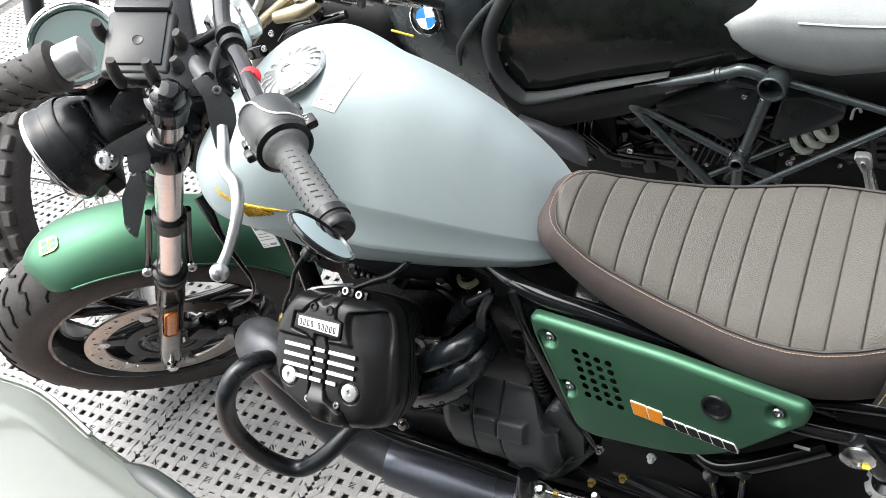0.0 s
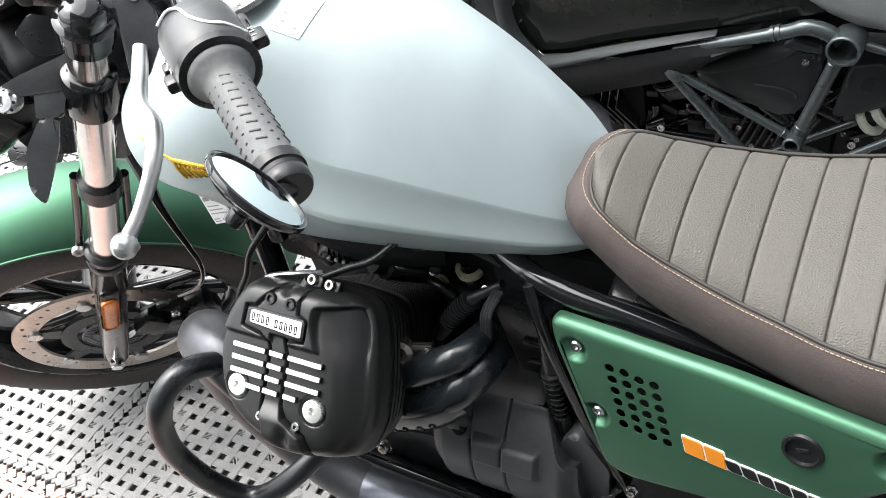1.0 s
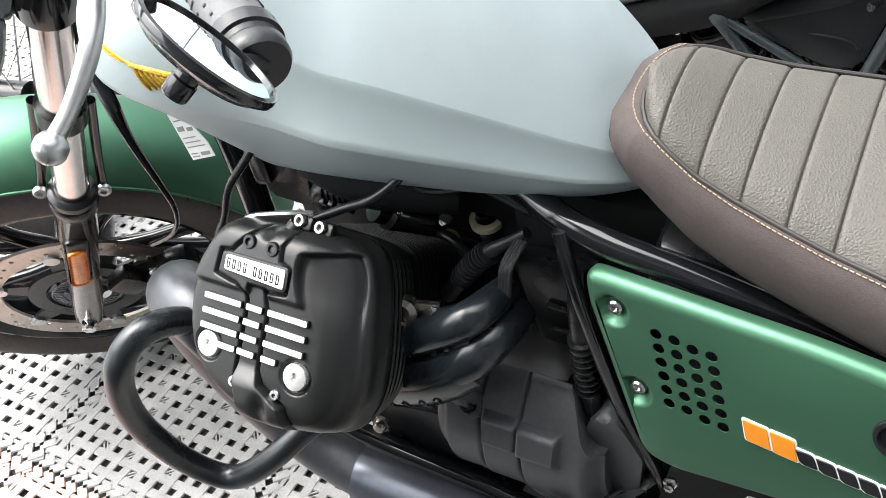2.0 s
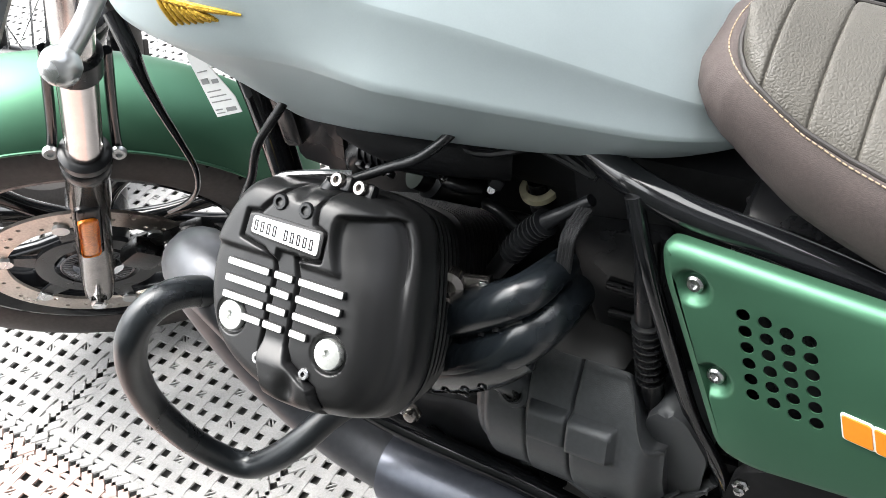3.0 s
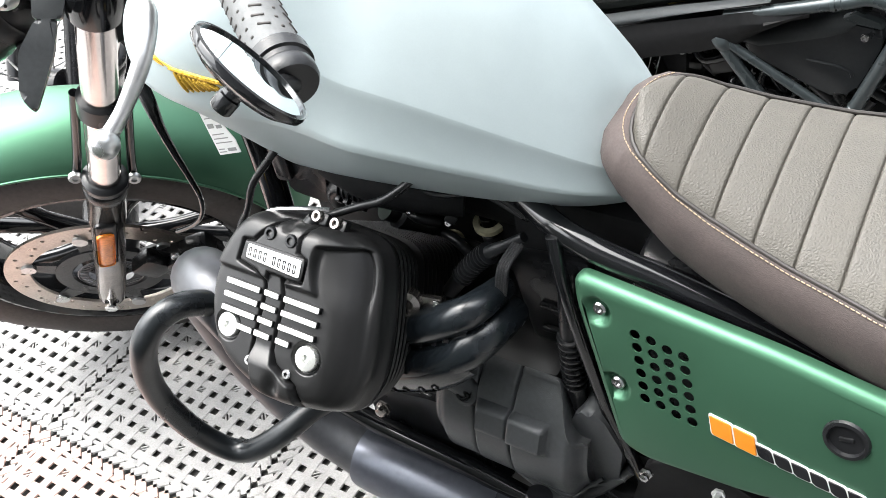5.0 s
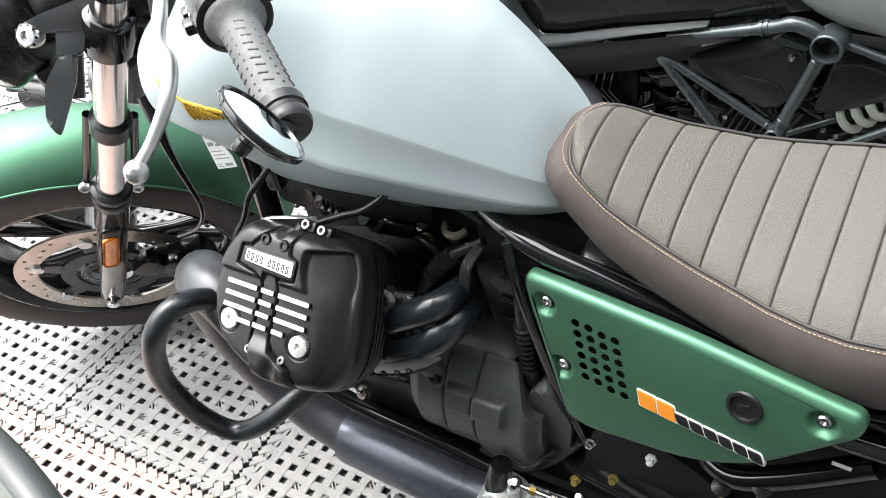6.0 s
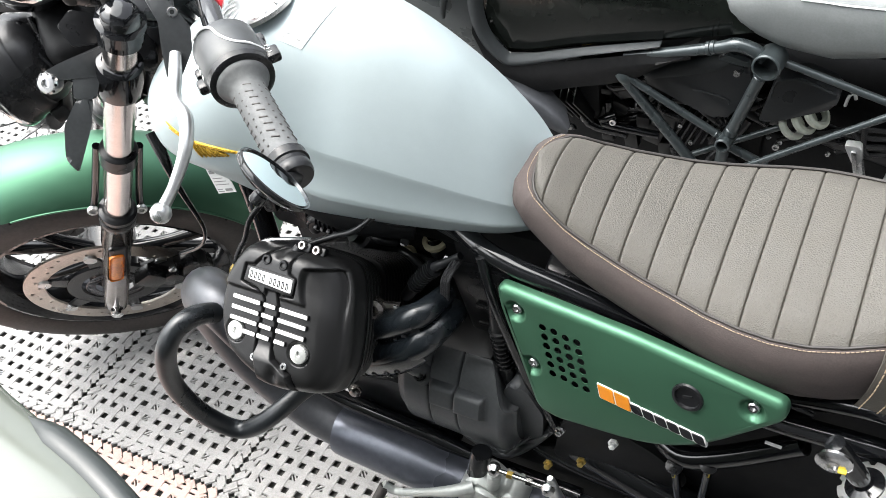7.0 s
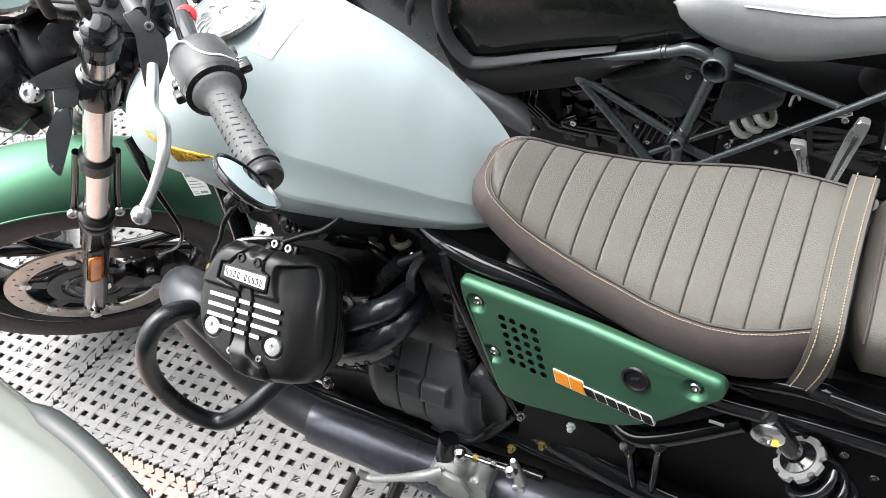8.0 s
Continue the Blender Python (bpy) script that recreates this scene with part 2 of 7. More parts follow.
def link(name, g, material, smooth=38):
    me = bpy.data.meshes.new(name)
    me.from_pydata(g[0], [], g[1])
    me.update()
    bm = bmesh.new()
    bm.from_mesh(me)
    bmesh.ops.remove_doubles(bm, verts=bm.verts, dist=1e-6)
    bmesh.ops.recalc_face_normals(bm, faces=bm.faces[:])
    bm.to_mesh(me)
    bm.free()
    me.materials.append(material)
    if smooth:
        me.shade_smooth()
        me.set_sharp_from_angle(angle=radians(smooth))
    return new(name, me)


def part(name, g, material, parent, label="", smooth=38):
    ob = link(name, g, material, smooth)
    ob.parent = parent
    if label:
        tagged(ob, label)
    return ob


def thing(name, label, category, m=None, group="", kind=""):
    ob = new(name)
    ob.empty_display_size = 0.1
    if m is not None:
        ob.matrix_world = m
    return tagged(ob, label, category, group, kind)


def bolt(at, d, r=0.008, h=0.006, socket=True):
    """A round-headed bolt with a hollow socket."""
    m = axes(at, d)
    prof = [(r, 0), (r, h * 0.6), (r * 0.8, h), (r * 0.42, h), (r * 0.42, h * 0.5), (0, h * 0.5)] if socket else [(r, 0), (r, h * 0.5), (r * 0.7, h * 0.9), (0, h)]
    return lathe(prof, 16, m)

# ---- floor and walls ----
ground = link("ground", loft([[(-60, -60, -0.03), (60, -60, -0.03), (60, 60, -0.03), (-60, 60, -0.03)], [(-60, -60, -0.012), (60, -60, -0.012), (60, 60, -0.012), (-60, 60, -0.012)]]), M_UNDER, 0)
tagged(ground, "dark underlay beneath the woven floor tiles", "floor", kind="structure")
floor = thing("floor", "light grey woven cane floor tiles with open square mesh", "floor", kind="structure")
TILE, NB = 0.424, 13
X0, Y0 = -0.145, -0.274


def strand(a, b, width, over, wave, steps, z=0.0):
    """A flat cane strand from a to b, weaving up and down."""
    a, b = Vector((*a, z)), Vector((*b, z))
    side = Vector((-(b - a).y, (b - a).x, 0)).normalized() * width / 2
    V, F = [], []
    for i in range(steps + 1):
        t = i / steps
        c = a.lerp(b, t)
        h = 0.0007 * math.cos(math.pi * wave * t) * over
        top = Vector((0, 0, h + 0.0012))
        V += [tuple(c - side + Vector((0, 0, h - 0.0012))), tuple(c - side * 0.86 + top), tuple(c + side * 0.86 + top), tuple(c + side + Vector((0, 0, h - 0.0012)))]
        if i:
            o = 4 * i
            F += [(o - 4, o - 3, o + 1, o), (o - 3, o - 2, o + 2, o + 1), (o - 2, o - 1, o + 3, o + 2)]
    return V, F


def tile_mesh():
    gs = []
    rim = 0.021
    span = TILE - 2 * rim
    pitch = span / NB
    for i in range(NB):
        c = rim + pitch * (i + 0.5)
        o = 1 if i % 2 else -1
        wob = random.uniform(-0.0012, 0.0012)
        gs.append(strand((rim * 0.7, c), (TILE - rim * 0.7, c + wob), pitch * 0.585, o, NB + 0.3, 26))
        gs.append(strand((c + wob, rim * 0.7), (c, TILE - rim * 0.7), pitch * 0.585, -o, NB + 0.3, 26))
    for i in range(NB - 1):
        for j in range(NB - 1):
            if (2 * i + j) % 5 == 0 or (i * 3 + j * 5) % 17 == 0:
                x, y = rim + pitch * (i + 1), rim + pitch * (j + 1)
                d = 1 if (i + j) % 3 else -1
                for o in (-0.0021, 0.0021):
                    gs.append(strand((x - pitch * 0.30 + o, y - pitch * 0.30 * d - o * d), (x + pitch * 0.30 + o, y + pitch * 0.30 * d - o * d), 0.0030, 1, 0, 1, -0.0022))
    # slanted plaiting along the rims
    k = 16
    for i in range(k):
        p = TILE * (i + 0.5) / k
        for q0, q1, s in ((0.001, 0.019, 0.010), (TILE - 0.001, TILE - 0.019, 0.010)):
            gs.append(strand((p - s, q0), (p + s, q1), 0.0175, 0, 1, 1, 0.0007))
            gs.append(strand((q0, p - s), (q1, p + s), 0.0175, 0, 1, 1, 0.0024 if p < 0.02 or p > TILE - 0.02 else 0.0007))
    for q in (rim, TILE - rim):
        gs.append(strand((rim, q), (TILE - rim, q), 0.008, 0, 1, 1, -0.0005))
        gs.append(strand((q, rim), (q, TILE - rim), 0.008, 0, 1, 1, -0.0005))
    return join(*gs)


tile0 = link("tile", tile_mesh(), M_CANE, 30)
tile0.parent = floor
# two near tiles wear the cane that has pink bounce light coloured in
tile_pink_cast = tile0.data.copy()
tile_pink_cast.materials[0] = M_CANE_PINK_CAST
first = True
for i in range(-6, 7):
    for j in range(-3, 7):
        ob = tile0 if first else new("tile", tile0.data)
        first = False
        ob.parent = floor
        ob.location = (X0 + TILE * i, Y0 + TILE * j, -0.002)
        if (i, j) in ((0, -1), (-1, -1)):
            ob.data = tile_pink_cast
# pale slab added beyond the tiles to reflect light at the motorcycle's front
pavement = link("pavement", box(58.0, 120.0, 0.02, 0.004, pose(-31.8, 0, -0.010)), mat("pale_bounce_ground", (0.50, 0.50, 0.49), 0.7, grain=0.15, grain_scale=20, bump=0.2, bump_scale=60), 0)
tagged(pavement, "pale ground ahead of the display, added to bounce light onto the front", "pavement", kind="structure")
# unseen walls added to keep low sky light off the sides
M_DARKWALL = mat("grey_wall_paint", (0.32, 0.325, 0.33), 0.7, grain=0.06, grain_scale=30, bump=0.1, bump_scale=120)
for nm, m, dims, mt, words in (("wall_1", pose(2.2, -2.4, 1.58), (4.4, 0.12, 3.2), M_DARKWALL, "plain grey wall out of view, added to cut low side light"),
                               ("wall_2", pose(4.4, 1.0, 1.58), (0.12, 7.0, 3.2), M_DARKWALL, "plain grey wall out of view, added to cut low side light"), ("wall_3", pose(0.6, 4.4, 1.58), (9.0, 0.12, 3.2), M_DARKWALL, "plain grey wall out of view, added to cut low side light")):
    tagged(link(nm, box(*dims, 0.004, m), mt, 30), words, "wall", kind="structure")

# unseen roof slab added to block the sky over the rear and the near aisle, open above the front of the display
tagged(link("ceiling", prism([(0.0, -2.34), (4.34, -2.34), (4.34, 4.34), (3.4, 4.34), (3.4, -1.2), (0.0, -1.2)], 0.15, pose(0, 0, 3.02), 0.004), M_DARKWALL, 30), "plain grey ceiling slab out of view, added to block sky light", "ceiling", kind="structure")

# ---- the silver and green motorcycle ----
bike = thing("motorcycle", "silver and green cruiser motorcycle with brown ribbed seat, on its stand", "motorcycle", BIKE, "parked motorcycles")

# fuel tank: stations of length, half width, top, widest height and lower lip
TX = [0.405, 0.412, 0.425, 0.45, 0.49, 0.54, 0.60, 0.66, 0.72, 0.78, 0.84, 0.855, 0.868, 0.885, 0.905]
TW = [0.054, 0.093, 0.127, 0.1555, 0.1645, 0.1587, 0.1414, 0.1229, 0.1068, 0.0862, 0.0630, 0.0560, 0.0490, 0.040, 0.030]
TT = [0.918, 0.927, 0.940, 0.9640, 0.9870, 1.0060, 1.0190, 1.0140, 0.9880, 0.9410, 0.8823, 0.8640, 0.8380, 0.7980, 0.785]
TM = [0.9064, 0.9030, 0.8972, 0.8866, 0.8690, 0.8578, 0.8504, 0.8437, 0.8361, 0.8241, 0.8084, 0.8028, 0.780, 0.770, 0.765]
TB = [0.899, 0.890, 0.882, 0.869, 0.815, 0.757, 0.748, 0.730, 0.7285, 0.734, 0.742, 0.747, 0.750, 0.751, 0.752]
TP = 0.63


# knee crease: half width and height along the tank, fading out towards the nose
KX = [0.60, 0.66, 0.72, 0.78, 0.84, 0.855, 0.868, 0.885, 0.905]
KY = [0.140, 0.1275, 0.1185, 0.1035, 0.0790, 0.0710, 0.0620, 0.0470, 0.0300]
KZ = [0.909, 0.897, 0.882, 0.858, 0.824, 0.814, 0.804, 0.789, 0.775]


# lower crease, the widest line, and the lip below it
LX = [0.54, 0.58, 0.62, 0.66, 0.70, 0.74, 0.78, 0.82, 0.85, 0.868, 0.885, 0.905]
CY = [0.1587, 0.153, 0.149, 0.145, 0.140, 0.131, 0.118, 0.101, 0.086, 0.073, 0.056, 0.038]
CZ = [0.8578, 0.844, 0.841, 0.839, 0.835, 0.827, 0.816, 0.801, 0.788, 0.780, 0.772, 0.765]
BY = [0.105, 0.100, 0.096, 0.092, 0.086, 0.080, 0.073, 0.067, 0.063, 0.055, 0.043, 0.030]
BZ = [0.757, 0.752, 0.750, 0.750, 0.748, 0.747, 0.747, 0.750, 0.753, 0.754, 0.754, 0.755]


def eased(x, xs, ys):
    """A table read with its corners rounded off along the tank."""
    r = max(0.0, min(0.022, 0.6 * (x - 0.405), 0.6 * (0.905 - x)))
    return sum(lerp(x + r * f, xs, ys) for f in (-1, -0.6, -0.2, 0.2, 0.6, 1)) / 6


def tank_half(x):
    w, t, mz, b = (eased(x, TX, q) for q in (TW, TT, TM, TB))
    k = min(1.0, max(0.0, (x - 0.56) / 0.12))
    k = k * k * (3 - 2 * k)
    cy, cz, by, bz = (eased(x, LX, q) for q in (CY, CZ, BY, BZ))
    half = []
    for j in range(29):
        a = math.pi / 2 * j / 28
        half.append((w * math.sin(a) ** TP, mz + (t - mz) * math.cos(a) ** 0.95))
    if k > 0:
        ky, kz = eased(x, KX, KY), eased(x, KX, KZ)
        for j in range(29):
            y0, z0 = half[j]
            if j <= 20:
                q = j / 20
                q = math.sin(math.pi / 2 * q) ** 0.9
                y1, z1 = ky * q, kz + (t + 0.013 * min(1.0, (0.868 - min(x, 0.868)) / 0.08) - kz) * (1 - q ** 1.6)
            else:
                q = (j - 20) / 8
                y1, z1 = ky + (cy - ky) * q - 0.0015 * math.sin(math.pi * q), kz + (cz - kz) * q
            half[j] = (y0 + (y1 - y0) * k, z0 + (z1 - z0) * k)
    u = min(1.0, max(0.0, (x - 0.54) / 0.06))
    cy, cz = half[28]
    by, bz = 0.66 * w + (by - 0.66 * w) * u, b + (bz - b) * u
    for f in (0.03, 0.08, 0.2, 0.36, 0.52, 0.68, 0.84, 0.96):
        half.append((cy + (by - cy) * f + 0.002 * math.sin(math.pi * f), cz + (bz - cz) * f))
    half += [(by, bz), (by * 0.6, bz + 0.004), (0.0, bz + 0.004)]
    return half


def tank_ring(x):
    half = tank_half(x)
    ring = [Vector((x, -y, z)) for y, z in half]
    return ring + [Vector((x, y, z)) for y, z in half[-2:0:-1]]


def smooth_list(xs, n):
    return list(np.linspace(xs[0], xs[1], 6)[:-1]) + list(np.linspace(xs[1], xs[-1], n)) 


tank = part("fuel_tank", loft([tank_ring(x) for x in sorted(smooth_list((0.405, 0.425, 0.905), 64))]), M_TANK, bike, "satin silver fuel tank", 75)
cap_m = axes((0.574, -0.036, 1.012), (-0.25, -0.05, 1))
cap = part("fuel_cap", lathe([(0.047, -0.002), (0.047, 0.003), (0.0455, 0.0045), (0.044, 0.0035), (0.043, 0.005), (0.038, 0.0085), (0.031, 0.0105), (0.012, 0.0112), (0, 0.0112)], 48, cap_m), M_ALLOY, bike, "round fluted alloy fuel cap")
for k in range(18):
    part("flute", tube([cap_m @ pose(0, 0, 0, 0, 0, 20 * k) @ Vector(p) for p in ((0.024, 0, 0.0108), (0.032, 0.0006, 0.0108), (0.038, 0.0012, 0.0091), (0.0432, 0.0018, 0.0058))], [0.0004, 0.0010, 0.0016, 0.0014], 8, 3), M_ALLOY, cap)
part("cap_lock", join(lathe([(0.0095, 0.010), (0.0095, 0.0122), (0.0080, 0.0130), (0, 0.0130)], 24, cap_m)), M_STEEL, cap, "bright key lock")
part("key_slot", box(0.008, 0.0030, 0.0012, 0.0004, cap_m @ pose(0.001, 0, 0.0130, 0, 0, 30), 1), M_BLACK, cap)


def on_tank(x, y, lift=0.0012):
    """A place on the upper skin of the tank."""
    half = tank_half(x)[:29]
    return Vector((x, y, float(np.interp(abs(y), [p[0] for p in half], [p[1] for p in half])) + lift))


LABEL = ((0.6167, -0.0724), (0.6434, -0.0696), (0.6701, -0.0212), (0.6349, -0.0180))


def on_label(u, v, lift=0.0012):
    """A place on the label: u along it from the foot, v across."""
    (ax, ay), (bx, by), (cx, cy), (dx, dy) = LABEL
    return on_tank((ax * (1 - v) + bx * v) * (1 - u) + (dx * (1 - v) + cx * v) * u, (ay * (1 - v) + by * v) * (1 - u) + (dy * (1 - v) + cy * v) * u, lift)


def label_patch(u0, u1, v0, v1, nu, nv, lift):
    V = [tuple(on_label(u, v, lift)) for u in np.linspace(u0, u1, nu) for v in np.linspace(v0, v1, nv)]
    return V, [(i * nv + j, i * nv + j + 1, (i + 1) * nv + j + 1, (i + 1) * nv + j) for i in range(nu - 1) for j in range(nv - 1)]


def label_ring(u, v, r, w):
    a = [2 * math.pi * k / 24 for k in range(24)]
    V = [tuple(on_label(u + q * 0.52 * math.cos(t), v + q * math.sin(t), 0.0018)) for q in (r - w, r) for t in a]
    return V, [(k, (k + 1) % 24, 24 + (k + 1) % 24, 24 + k) for k in range(24)]


label_o = part("label", label_patch(0, 1, 0, 1, 14, 10, 0.0012), M_LABEL, bike, "white printed paper label on the tank")
for u, v in ((0.155, 0.27), (0.115, 0.73)):
    part("print_ring", label_ring(u, v, 0.19, 0.022), M_INK, label_o)
    part("print_bar", label_patch(u - 0.012, u + 0.012, v - 0.07, v + 0.07, 2, 3, 0.0018), M_INK, label_o)
for u0, u1, v0, v1 in ((0.27, 0.36, 0.18, 0.20), (0.27, 0.36, 0.40, 0.42), (0.27, 0.285, 0.20, 0.40), (0.345, 0.36, 0.20, 0.40), (0.40, 0.58, 0.30, 0.335), (0.40, 0.56, 0.42, 0.455), (0.46, 0.88, 0.55, 0.57), (0.40, 0.86, 0.64, 0.66), (0.42, 0.88, 0.73, 0.75), (0.36, 0.62, 0.82, 0.84), (0.66, 0.74, 0.80, 0.86)):
    part("print_bar", label_patch(u0, u1, v0, v1, 5, 2, 0.0018), M_INK, label_o)

# seat
SX = [0.8610, 0.8628, 0.867, 0.8735, 0.884, 0.901, 0.930, 0.961, 0.995, 1.028, 1.063, 1.098, 1.133, 1.168, 1.202, 1.236, 1.262, 1.29]
SW = [0.003, 0.0145, 0.0260, 0.0375, 0.0490, 0.0585, 0.0685, 0.0765, 0.085, 0.0925, 0.1005, 0.110, 0.1175, 0.1215, 0.120, 0.114, 0.106, 0.098]
SZ = [0.813, 0.815, 0.817, 0.818, 0.817, 0.811, 0.797, 0.787, 0.779, 0.772, 0.768, 0.765, 0.765, 0.766, 0.768, 0.773, 0.778, 0.782]
SB = [0.775, 0.773, 0.770, 0.767, 0.762, 0.752, 0.733, 0.722, 0.713, 0.706, 0.700, 0.696, 0.692, 0.689, 0.688, 0.690, 0.693, 0.697]
PW_X = [0.8770, 0.8785, 0.882, 0.888, 0.897, 0.912, 0.936, 0.961]
PW_W = [0.0030, 0.0165, 0.0290, 0.0405, 0.0500, 0.0580, 0.0660, 0.0720]
SEAT = Matrix(((0.975, 0.012, 0, 0.0310), (0, 0.975, 0, -0.0203), (0, 0.076, 0.975, 0.0478), (0, 0, 0, 1)))
SEAMS = [0.9000, 0.9320, 0.9645, 0.9980, 1.0310, 1.0660, 1.0995, 1.1345, 1.1695, 1.2040, 1.2385]


def pad_width(x):
    return lerp(x, PW_X, PW_W) if x < 0.961 else lerp(x, SX, SW) - 0.005


def seat_top(x, v, seams=1.0):
    w, z = pad_width(x), lerp(x, SX, SZ)
    groove = sum(math.exp(-((x - s) / 0.0008) ** 2) for s in SEAMS) * seams
    puff = min(abs(x - s) for s in SEAMS) if 0.88 < x < 1.25 else 0.01
    return Vector((x, w * v, z + 0.012 * (1 - v * v) - 0.0022 * groove + 0.0007 * seams * min(1.0, puff / 0.004) - 0.006 * abs(v) ** 10))


xs = sorted(set(list(np.linspace(0.8770, 0.885, 16)) + list(np.linspace(0.885, 1.272, 570)) + SEAMS))
pad = [[seat_top(x, v) for v in np.linspace(-1, 1, 25)] for x in xs]


def seated(g):
    """Sets the seat on its subframe, leaning a little with it."""
    return moved(g, SEAT)


def edge_loop(f, x1=1.272):
    """The seat's outline from the rear near corner round the nose to the rear far corner."""
    ex = list(np.linspace(x1, 0.90, 50)) + list(np.linspace(0.897, 0.8612, 26))
    near = [f(x, -1) for x in ex]
    return near + [f(x, 1) for x in ex[::-1]]


def skirt(dw, k):
    def f(x, s):
        w, z, b = lerp(x, SX, SW), lerp(x, SX, SZ), lerp(x, SX, SB)
        return Vector((x - dw * max(0.0, min(1.0, (0.901 - x) / 0.028)), s * (w + dw), z - 0.006 + (b - z) * k))
    return f


def pad_edge(x, s, out=0.0, lift=0.0):
    xp = 0.8772 + (x - 0.8612) * (0.961 - 0.8772) / (0.961 - 0.8612) if x < 0.961 else x
    p = seat_top(xp, s, 0.0)
    q = skirt(0.0, 0.0)(x, s)
    return p.lerp(q, out) + Vector((0, 0, lift))


seat = part("seat", seated(loft([edge_loop(lambda x, s: pad_edge(x, s, 0.0, -0.002), 1.30), edge_loop(lambda x, s: pad_edge(x, s, 0.25, 0.0016), 1.30), edge_loop(lambda x, s: pad_edge(x, s, 0.65, 0.0016), 1.30)] + [edge_loop(skirt(d, k), 1.30) for d, k in ((0.0005, 0.01), (0.004, 0.06), (0.009, 0.2), (0.011, 0.45), (0.008, 0.75), (0.002, 0.95), (-0.004, 1.0), (-0.02, 1.0))], False, False)), M_SUEDE, bike, "brown leather seat with cross ribs and tan stitching", 60)
part("seat_pad", seated(loft(pad, False, False)), M_LEATHER, seat, "ribbed grained leather seat top", 70)
piping = edge_loop(lambda x, s: pad_edge(x, s, 0.10, 0.0022))
part("piping", seated(tube(piping, 0.0019, 8, 0)), M_WELT, seat)
stitch_line = [pad_edge(x, s, 0.62, 0.0020) if x < 0.90 else pad_edge(x, s, 0.62 + 0.36 * min(1.0, (x - 0.90) / 0.06), 0.0020 - 0.0010 * min(1.0, (x - 0.90) / 0.06)) for x, s in [(p.x, 1 if p.y > 0 else -1) for p in edge_loop(lambda x, s: Vector((x, s, 0)))]]
gs, run = [], 0.0
reach = [0.0]
for a, b in zip(stitch_line, stitch_line[1:]):
    reach.append(reach[-1] + (b - a).length)


def along(d):
    return Vector([float(np.interp(d, reach, [p[i] for p in stitch_line])) for i in range(3)])


while run < reach[-1] * 0.56:
    gs.append(tube([along(run), along(run + 0.0016), along(run + 0.0030)], 0.00055, 5, 0))
    run += 0.0043
part("stitching", seated(join(*gs)), M_STITCH, seat, "tan stitches")

# side cover
PN = Vector((0.156, 1.0, -0.263)).normalized()


def on_panel(x, z, lift=0.0):
    return Vector((x, -0.153 - 0.156 * (x - 1) + 0.263 * (z - 0.66), z)) - PN * lift


panel_m = axes(on_panel(1.0, 0.66), -PN, (1, -0.156, 0))
inv = panel_m.inverted()


def pm(x, z):
    p = inv @ on_panel(x, z)
    return p.x, p.y


outline = rounded([pm(x, z) for x, z in ((0.859, 0.727), (0.862, 0.700), (0.917, 0.566), (0.945, 0.562), (1.095, 0.596), (1.199, 0.706), (1.197, 0.7285), (1.035, 0.7325))][::-1], [0.02, 0.02, 0.03, 0.08, 0.03, 0.05, 0.03, 0.02], 6)
HOLES = []
for r in range(6):
    for c in range(4):
        HOLES.append((0.9235 + 0.0143 * c + 0.0030 * r + 0.0005 * c, 0.694 - 0.0122 * r - 0.0005 * c + (0.0012 if c % 2 else 0)))
DIMPLES = [(0.886, 0.699), (0.909, 0.630), (1.166, 0.705)]


